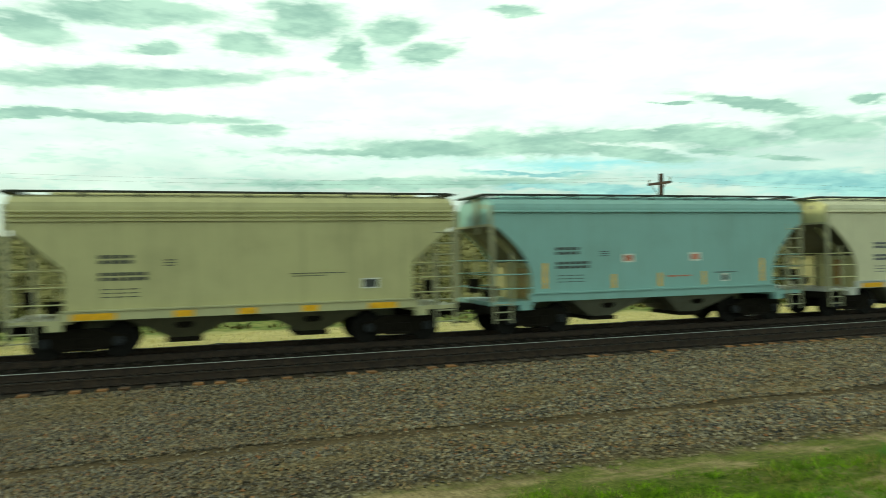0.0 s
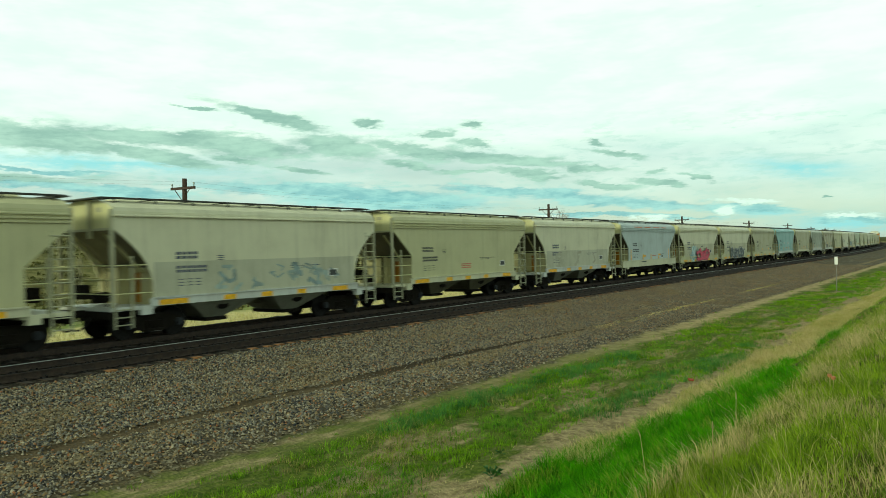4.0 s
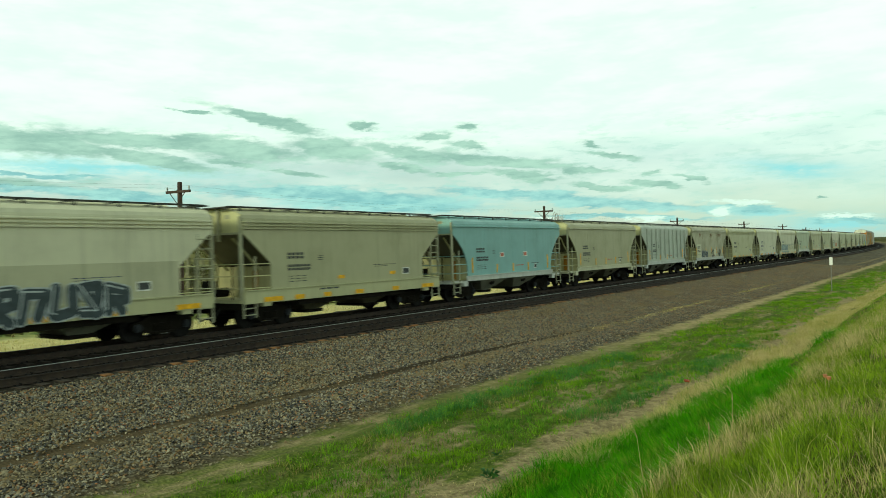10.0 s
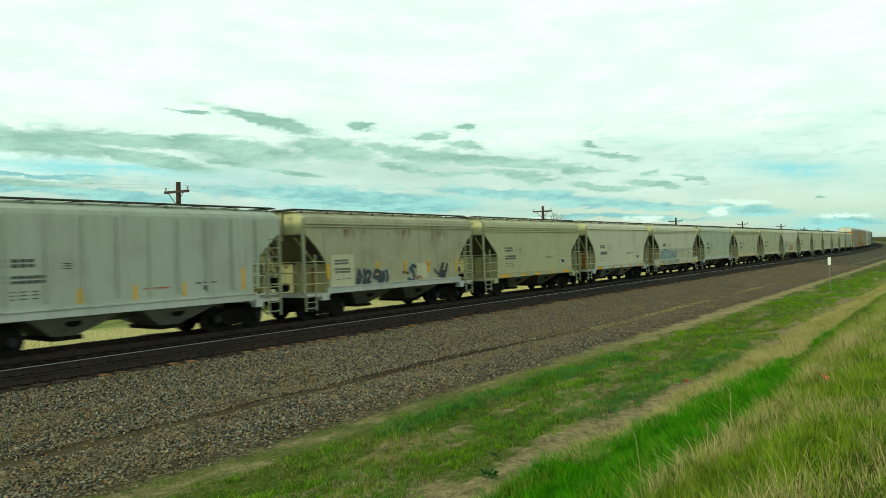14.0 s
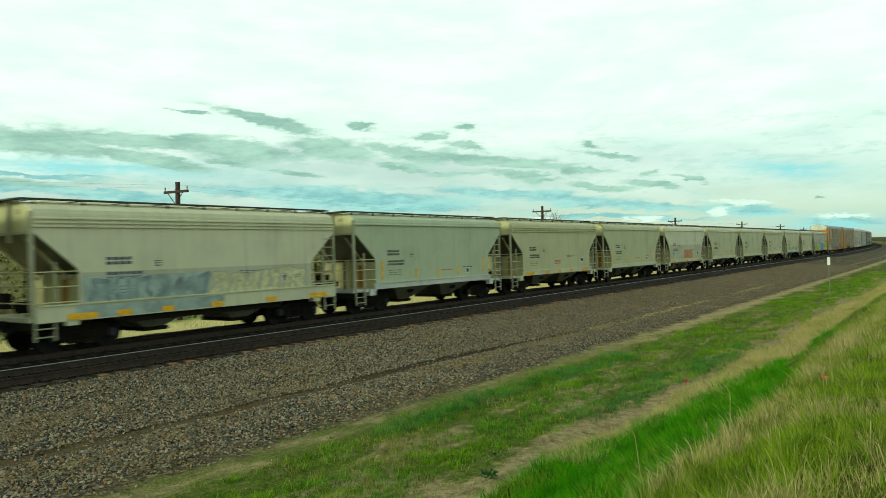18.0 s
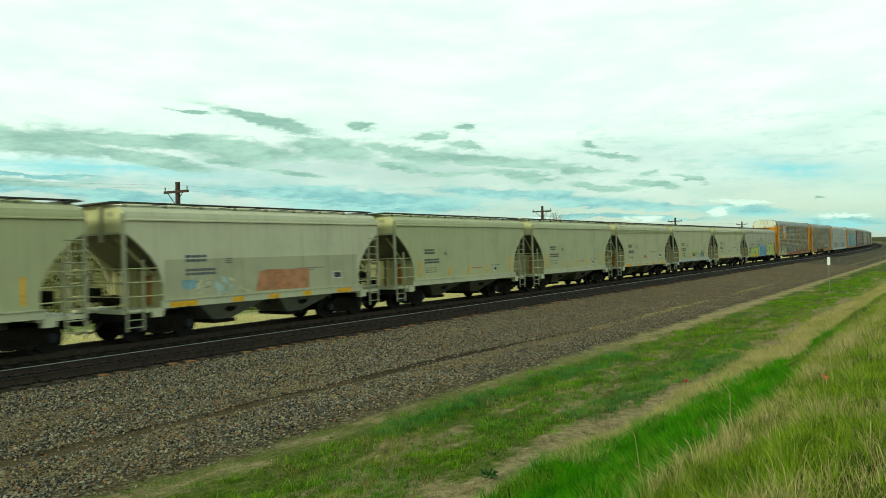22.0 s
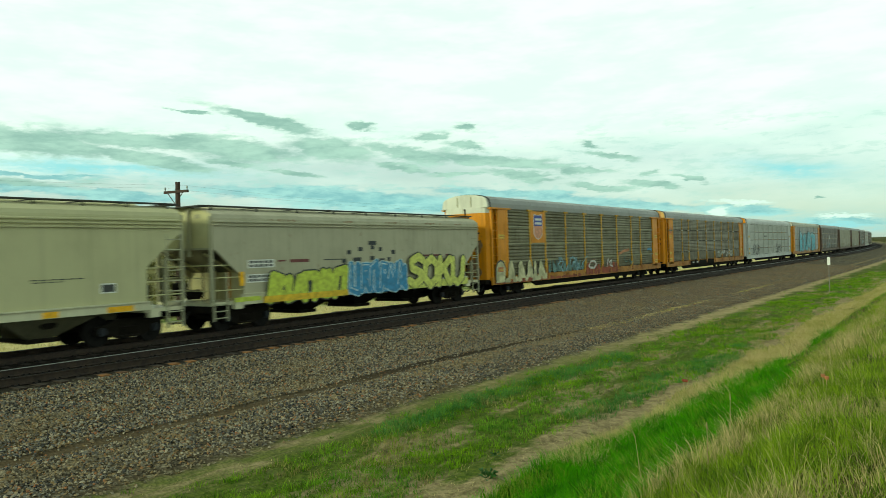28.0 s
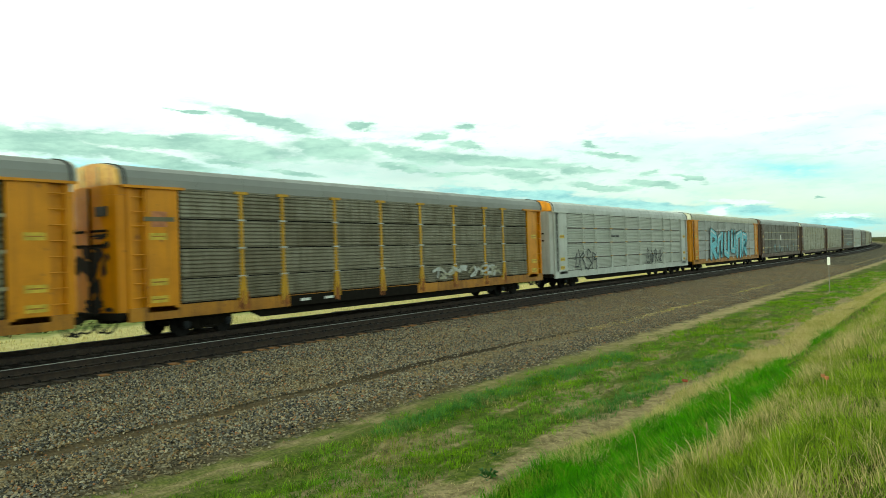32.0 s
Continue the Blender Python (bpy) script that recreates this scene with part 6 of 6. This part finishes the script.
for k in (0, 1):
    rng = random.Random(70 + k)
    for y in EDGES[1:-1]:
        g = Geo()
        for _ in range(5):
            a, b, t = y + rng.uniform(-0.2, 0.2), rng.uniform(0.03, 0.08), rng.uniform(1.1, 1.6)
            g.slab([(a - b, 0.76 + rng.uniform(0, 0.12)), (a + b, 0.74 + rng.uniform(0, 0.15)), (a + b * 0.6, t), (a - b * 0.5, t - 0.1)], 1.566, 1.568 + 0.001 * rng.random())
        tagged(part("rust_streak", g, M_RUSTFOOT, R[k]), kind="stuff")
P_SHIELD = plain("blue_shield_enamel", (0.03, 0.06, 0.35), 0.4)
P_PEACH = plain("faded_peach_paint", (0.66, 0.32, 0.20), 0.6)
part("emblem_board", Geo().slab([(-9.12, 2.98), (-7.33, 2.98), (-7.33, 4.86), (-9.12, 4.86)], 1.48, 1.548), M_RACKY, R[0])


def shield(w, top, bottom):
    """A shield outline about y = 0."""
    return [(0, bottom), (w * 0.6, bottom + 0.10), (w * 0.95, bottom + 0.35), (w, top - 0.45), (w * 0.9, top - 0.22), (w, top - 0.12), (w * 0.8, top), (w * 0.35, top - 0.07),
            (-w * 0.35, top - 0.07), (-w * 0.8, top), (-w, top - 0.12), (-w * 0.9, top - 0.22), (-w, top - 0.45), (-w * 0.95, bottom + 0.35), (-w * 0.6, bottom + 0.10)]


part("emblem_border", Geo().slab([(y - 8.22, z) for y, z in shield(0.58, 4.72, 3.16)], 1.548, 1.553), M_PLACARD, R[0])
part("emblem_shield", Geo().slab([(y - 8.22, z) for y, z in shield(0.53, 4.68, 3.20)], 1.555, 1.560), P_PEACH, R[0], "faded shield emblem, blue above peach")
part("emblem_field", Geo().slab([(-8.22 - 0.5, 3.98), (-8.22 + 0.5, 3.98), (-8.22 + 0.5, 4.5), (-8.22 + 0.4, 4.62), (-8.22 - 0.4, 4.62), (-8.22 - 0.5, 4.5)], 1.562, 1.567), P_SHIELD, R[0])
for z in (4.38, 4.14):
    stripe(R[0], "emblem_bar", -8.22, z, 0.8, 0.13, M_PLACARD, 1.569)


def blobs(car, y0, y1, z0, z1, count, mat, seed, x=1.58, label="big block of spray paint", lean=0.15):
    """Fat upright strokes of paint with uneven tops, crowded together."""
    rng = random.Random(seed)
    w = (y1 - y0) / count
    for i in range(count):
        a, h = y0 + w * (i + rng.uniform(-0.1, 0.2)), z1 - z0
        b = a + w * rng.uniform(0.55, 1.0)
        t, u, s = z0 + h * rng.uniform(0.55, 1.0), z0 + h * rng.uniform(0.5, 1.0), rng.uniform(-0.3, 1.0) * lean
        m = (a + b) / 2
        ring = [(a, z0 + rng.uniform(0, 0.15) * h), (m, z0 + rng.uniform(-0.05, 0.08) * h), (b, z0 + rng.uniform(0, 0.12) * h), (b + 0.06 * w, z0 + 0.35 * h), (b - 0.12 * w + s, u - 0.1 * h),
                (b - 0.25 * w + s, u), (m + s, (t + u) / 2 - rng.uniform(0, 0.2) * h), (a + 0.3 * w + s, t), (a + 0.1 * w + s, t - 0.08 * h), (a + 0.05 * w, z0 + 0.45 * h)]
        xs = x + 0.002 * (i % 3)
        part("tag_block", Geo().add([(xs, y, z) for y, z in ring], [tuple(range(10))]), mat, car, label)


P_TEALF = plain("worn_teal_spray_paint", (0.12, 0.21, 0.19), 0.6, vary=0.45, scale=2.5)
P_CREAMW = plain("worn_cream_spray_paint", (0.52, 0.49, 0.28), 0.6, vary=0.35, scale=2.2)
P_RUSTR = plain("worn_red_brown_spray_paint", (0.26, 0.06, 0.025), 0.6, vary=0.5, scale=2.0)
for a, b, t, top in ((-11.95, -11.2, 0.12, 1.98), (-10.85, -10.0, 0.2, 1.95), (-9.75, -9.05, 0.15, 1.98), (-8.95, -8.55, 0.0, 1.95), (-8.35, -7.5, 0.35, 2.02)):
    ring = [(a, 0.95), (b, 0.95), (b - 0.03, 1.30), (b - 0.12 - t, top - 0.12), (b - 0.25 - t * 0.6, top), (a + 0.10 + t * 0.6, top - 0.05), (a + 0.02 + t * 0.4, top - 0.2), (a + 0.03, 1.35)]
    part("tag_outline", Geo().slab([(y + (0.06 if i in (1, 2, 3) else -0.05), z) for i, (y, z) in enumerate(ring)], 1.575, 1.578), M_INK, R[0])
    part("tag_block", Geo().slab(ring, 1.581, 1.584), P_CREAMW, R[0], "big block of cream spray paint")
blobs(R[0], -12.3, -7.3, 0.74, 1.2, 7, P_CREAMW, 51, x=1.590)
part("tag_outline", Geo().slab([(-13.35, 0.8), (-12.35, 0.8), (-12.25, 1.6), (-12.45, 1.95), (-12.8, 2.08), (-13.15, 1.95), (-13.4, 1.6)], 1.60, 1.603), M_INK, R[0])
part("tag_block", Geo().slab([(-13.3, 0.8), (-12.4, 0.8), (-12.33, 1.58), (-12.5, 1.87), (-12.8, 1.98), (-13.1, 1.87), (-13.3, 1.58)], 1.605, 1.608), P_CREAMW, R[0])
stripe(R[0], "orange_plate", -12.82, 1.52, 0.56, 0.26, M_RUSTPATCH, 1.610, label="orange notice plate")
for z in (1.46, 1.54):
    stripe(R[0], "plate_bar", -12.82, z, 0.5, 0.03, M_GOLDP, 1.617)
blobs(R[0], -7.0, -1.7, 1.12, 1.95, 11, P_TEALF, 32, label="worn teal spray paint")
smudges(R[0], -6.8, -1.8, 1.15, 2.0, 9, 0.4, (P_FADE,), 33, x=1.585)
blobs(R[0], -1.5, 4.2, 0.74, 1.62, 9, P_RUSTR, 34, label="worn red-brown spray paint")
SWIRL = [[(0.04, 0.45), (0.10, 0.85), (0.22, 0.90), (0.27, 0.55), (0.20, 0.25), (0.08, 0.30), (0.04, 0.45)], [(0.62, 0.30), (0.66, 0.95)], [(0.70, 0.70), (0.78, 0.85), (0.73, 0.40), (0.80, 0.25)]]
flow_tag(R[0], SWIRL, -1.3, 4.1, 1.0, 1.75, 0.07, P_CHALKW, P_RUSTR, 1.592)
part("tag_fill", ribbon([(4.3, 2.05), (5.2, 2.25), (6.3, 2.35)], 0.10, 1.60), P_ORANGE, R[0], "stroke of orange spray paint")
part("tag_fill", ribbon([(10.4, 2.30), (10.9, 2.36), (11.3, 2.28)], 0.09, 1.60), P_BLUE, R[0], "stroke of blue spray paint")
smudges(R[0], 4.0, 8.0, 1.3, 1.9, 4, 0.4, (P_TEALF,), 37, x=1.585)
blobs(R[0], -13.5, -2.0, 0.72, 0.98, 14, P_RUSTR, 38, x=1.556, label="rust and old paint along the sill")
blobs(R[0], -11.5, -8.0, 0.72, 1.0, 4, P_RUSTR, 52, x=1.59)
smudges(R[1], 3.0, 9.0, 1.3, 1.8, 10, 0.5, (M_GALVL, M_GALVT), 35, x=1.60)
tag(R[2], "dcfa", -11.0, 1.15, 0.9, 1.3, 0.035, P_BLACK, P_BLACK, x=1.60, seed=36)
tag(R[2], "abed", 2.5, 1.15, 0.95, 1.3, 0.035, P_BLACK, P_BLACK, x=1.60, seed=37)
tag(R[3], "pghhgp", -8.2, 1.35, 2.55, 2.5, 0.36, P_CYAN, P_BLACK, x=1.60, seed=38, shine=P_WHITE)
for k, mat in ((4, P_FADE), (5, M_GALVL), (6, M_GALVL), (7, P_CYAN), (8, P_FADE)):
    smudges(R[k], -6, 8, 1.3, 2.2, 9, 0.6, (mat,), 40 + k, x=1.60)


def end_grime(car, end, seed, mat, marks):
    """Soot and grease on the end doors, in patches."""
    rng = random.Random(seed)
    for x, z, w, h in marks:
        g = Geo()
        for _ in range(7):
            cx, cz, r = x + rng.uniform(-w, w), z + rng.uniform(-h, h), rng.uniform(0.35, 0.8)
            n = 9
            g.add([(cx + w * r * math.cos(i * 6.283 / n) * rng.uniform(0.6, 1.2), end, cz + h * r * math.sin(i * 6.283 / n) * rng.uniform(0.6, 1.2)) for i in range(n)], [tuple(range(n))])
        tagged(part("grease_stain", g, mat, car), kind="stuff")


end_grime(R[0], -13.995, 5, M_RUSTRUN, ((0.5, 1.5, 0.4, 0.5), (0.9, 2.6, 0.2, 0.5)))
end_grime(R[1], -13.995, 3, M_GAP, ((0.30, 2.75, 0.42, 0.32), (0.70, 2.90, 0.35, 0.28), (0.20, 2.3, 0.28, 0.45), (0.30, 1.6, 0.30, 0.5), (0.9, 2.5, 0.2, 0.3), (0.5, 3.35, 0.45, 0.08), (-0.4, 2.6, 0.4, 0.35), (0.5, 1.2, 0.6, 0.18)))
part("door_notice", Geo().box(0.45, 1.0, -14.0, -13.93, 4.0, 4.3), M_INK, R[1], "small dark notice on the end door")
stripe(R[1], "dark_sill_plate", -3.0, 0.90, 8.0, 0.40, M_TRUCK, 1.551)
bars(R[1], -6.5, 0.92, 2, 0.5, 0.1, 0.8, M_PLACARD)
stripe(R[1], "orange_stencil", -12.5, 3.9, 0.55, 0.5, M_RUSTPATCH, 1.552)
stripe(R[1], "green_stencil", -12.5, 3.9, 1.1, 0.14, M_GALV, 1.558)
bars(R[2], -4.6, 3.4, 2, 0.7, 0.16, 0.1, M_INK)
bars(R[4], -2.0, 3.2, 1, 0.8, 0.7, 0.1, M_PLACARD)


# ---------------------------------------------------------------- pole line, tree, marker
def utility_pole(x, y, tall, lean):
    z = height(x, y) - 0.3
    thing = tagged(new("utility_pole"), "dark weathered wooden line pole with one crossarm", "utility pole", "poles of the line")
    thing.matrix_basis = pose(x, y, z, 0, lean, 0)
    part("pole", Geo().rod((0, 0, 0), (0, 0, tall), 0.17, 10, 0.13), M_POLE, thing)
    part("crossarm", Geo().box(-1.08, 1.08, -0.17, -0.06, tall - 0.62, tall - 0.48), M_POLE, thing)
    for q in (-1, 1):
        part("brace", Geo().rod((q * 0.75, -0.17, tall - 0.56), (0, -0.17, tall - 1.25), 0.022, 5), M_POLE, thing)
        for k in (1.0,):
            part("insulator", Geo().rod((q * k, -0.115, tall - 0.48), (q * k, -0.115, tall - 0.38), 0.03, 6).rod((q * k, -0.115, tall - 0.38), (q * k, -0.115, tall - 0.26), 0.06, 8, 0.04), M_GLASS, thing)
    return thing


POLE_LAT, POLE_Y, POLE_STEP, POLE_TALL = 36.0, 25.2, 43.9, 8.0
poles = []
for k in range(-1, 9):
    y = POLE_Y + POLE_STEP * k
    x = -POLE_LAT - bend(y) * 1.05
    poles.append((x, y))
    utility_pole(x, y, POLE_TALL + 0.15 * math.sin(k * 2.1), 1.2 if k == 0 else 0.6 * math.sin(k * 1.7))
for side in (-1.0, 1.0):
    g = Geo()
    for (x0, y0), (x1, y1) in zip(poles, poles[1:]):
        z0, z1 = height(x0, y0) - 0.3 + POLE_TALL - 0.26, height(x1, y1) - 0.3 + POLE_TALL - 0.26
        for i in range(10):
            a, b = i / 10, (i + 1) / 10
            g.rod((x0 + (x1 - x0) * a + side, y0 + (y1 - y0) * a, z0 + (z1 - z0) * a - 2.0 * a * (1 - a)),
                  (x0 + (x1 - x0) * b + side, y0 + (y1 - y0) * b, z0 + (z1 - z0) * b - 2.0 * b * (1 - b)), 0.0032, 4)
    tagged(part("line_wire", g, M_WIRE), "thin sagging wire strung along the line poles", "wire")


def bare_tree(x, y, tall, seed):
    rng = random.Random(seed)
    thing = tagged(new("bare_tree"), "leafless tree with a fine grey crown beyond the tracks", "tree")
    z = height(x, y)
    thing.matrix_basis = pose(x, y, z)
    trunk, limbs, twigs = Geo(), Geo(), Geo()

    def grow(p, d, length, r, depth):
        q = p + d * length
        (trunk if depth == 0 else limbs if depth < 3 else twigs).rod(p, q, r, 6 if depth < 2 else 4, r * 0.68)
        if depth == 5:
            return
        for _ in range(3 if depth < 5 else 2):
            e = (d + Vector((rng.uniform(-1, 1), rng.uniform(-1, 1), rng.uniform(-0.25, 0.75))) * 0.75).normalized()
            grow(q, e, length * rng.uniform(0.66, 0.9), r * 0.55, depth + 1)

    grow(Vector((0, 0, 0)), Vector((0.04, 0, 1)), tall * 0.26, tall * 0.022, 0)
    part("trunk", trunk, M_BARK, thing)
    part("limbs", limbs, M_BARK, thing)
    part("branchwork", twigs, M_BARK, thing)


bare_tree(-64.0, 128.0, 7.4, 8)


def marker_post(x, y):
    z = height(x, y)
    thing = tagged(new("marker_post"), "white rectangular marker sign on a thin grey stake", "sign")
    thing.matrix_basis = pose(x, y, z - 0.05, 0, 0, 8)
    part("stake", Geo().box(-0.025, 0.025, -0.02, 0.02, 0, 2.25), M_STAKE, thing)
    part("sign_plate", Geo().box(-0.095, 0.095, -0.032, -0.022, 1.76, 2.27), M_SIGN, thing)


marker_post(-7.25, 54.0)


# ---------------------------------------------------------------- small growth and litter by the bank
def dry_twig(x, y, size, seed, turn):
    rng = random.Random(seed)
    thing = tagged(new("dry_twig"), "bleached broken plant stem lying on the ground", "twig", "dead stems")
    thing.matrix_basis = pose(x, y, height(x, y) + 0.02, 0, 0, turn)
    g, p = Geo(), Vector((0, 0, 0))
    for _ in range(4):
        q = p + Vector((rng.uniform(0.15, 0.35), rng.uniform(-0.1, 0.1), rng.uniform(-0.02, 0.10))) * size
        g.rod(p, q, 0.012 * size, 5, 0.008 * size)
        p = q
    part("stem", g, M_DRY, thing)
    for k in range(2):
        part("side_stem", Geo().rod((0.3 * size * (k + 1), 0, 0.03), (0.3 * size * (k + 1) + 0.1, rng.uniform(-0.2, 0.2) * size, 0.16 * size), 0.007 * size, 5, 0.004), M_DRY, thing)


def dead_stalk(x, y, tall, lean, seed):
    rng = random.Random(seed)
    thing = tagged(new("dead_stalk"), "tall dry grass stalk standing in the grass", "stalk", "dead stems")
    thing.matrix_basis = pose(x, y, height(x, y), 0, lean, rng.uniform(0, 360))
    part("stem", Geo().rod((0, 0, 0), (0.02, 0, tall), 0.006, 5, 0.003), M_DRY, thing)
    part("seed_head", Geo().rod((0.02, 0, tall), (0.04, 0, tall + 0.08), 0.009, 5, 0.003), M_DRY, thing)


def leafy_weed(x, y, size, seed):
    rng = random.Random(seed)
    thing = tagged(new("leafy_weed"), "dark green leafy weed beside the bare dirt", "weed")
    thing.matrix_basis = pose(x, y, height(x, y))
    for k in range(26):
        a, r, up = rng.uniform(0, 6.28), rng.uniform(0.15, 1.0) * size, rng.uniform(0.2, 0.9) * size
        c, s = math.cos(a), math.sin(a)
        w = 0.16 * size
        g = Geo().add([(c * r * 0.3, s * r * 0.3, up * 0.5), (c * r * 0.7 - s * w, s * r * 0.7 + c * w, up), (c * r * 1.1, s * r * 1.1, up * 0.85), (c * r * 0.7 + s * w, s * r * 0.7 - c * w, up)],
                      [(0, 1, 2), (0, 2, 3)])
        part("leaf", g, M_LEAF, thing)


def thistle(x, y, tall, seed):
    rng = random.Random(seed)
    thing = tagged(new("dead_thistle"), "dry rust-brown thistle head in the grass", "weed", "dead thistles")
    thing.matrix_basis = pose(x, y, height(x, y), rng.uniform(-8, 8), rng.uniform(-8, 8), 0)
    part("stem", Geo().rod((0, 0, 0), (0, 0, tall), 0.006, 5), M_DRY, thing)
    part("flower_head", Geo().rod((0, 0, tall - 0.01), (0, 0, tall + 0.03), 0.022, 8, 0.03), M_RUSTPATCH, thing)


dry_twig(-5.2, 11.1, 0.9, 1, 40)
dry_twig(-3.3, 13.6, 0.8, 2, 150)
dry_twig(-0.85, 6.4, 0.4, 4, 120)
dead_stalk(-2.94, 7.83, 0.62, 5, 5)
dead_stalk(-1.85, 6.49, 0.50, 24, 6)
dead_stalk(-2.2, 8.6, 0.45, -10, 7)
leafy_weed(-5.5, 8.7, 0.20, 8)
leafy_weed(-6.1, 9.9, 0.10, 9)
thistle(-1.57, 10.9, 0.20, 10)
thistle(-1.45, 10.3, 0.17, 11)
scrap = tagged(new("red_scrap"), "small faded red scrap lying in the grass", "litter")
scrap.matrix_basis = pose(-5.5, 17.6, height(-5.5, 17.6) + 0.05, 20, 10, 30)
part("scrap_sheet", Geo().box(-0.07, 0.07, -0.04, 0.04, 0, 0.03, 0.02), M_RED, scrap)


# ---------------------------------------------------------------- what moves
def motions():
    times = [0.0] + [0.8 * i for i in range(1, 40)] + [32.0]
    for car, s0 in TRAIN:
        rows = []
        for t in times:
            x, y, a = along(s0 - travelled(t), TRACK)
            rows.append((t, pose(x, y, 0, 0, 0, a)))
        walk(car, rows)
    # all wheels of one size roll alike
    for size, members in (("hopper", [c for c, _ in TRAIN if c.name.startswith("covered")]), ("rack", [c for c, _ in TRAIN if c.name.startswith("auto")])):
        r = 0.455 if size == "hopper" else 0.40
        wheels = [w for c in members for t in c.children if t.name.startswith("truck") for w in t.children if w.name.startswith("wheelset")]
        walk(wheels[0], [(f / FPS, pose(0, 0, 0, math.degrees(travelled(f / FPS) / r) % 360)) for f in range(32 * FPS + 1)])
        keys = wheels[0].animation_data
        for w in wheels[1:]:
            w.rotation_mode = "QUATERNION"
            w.animation_data_create()
            w.animation_data.action = keys.action
            w.animation_data.action_slot = keys.action_slot


motions()
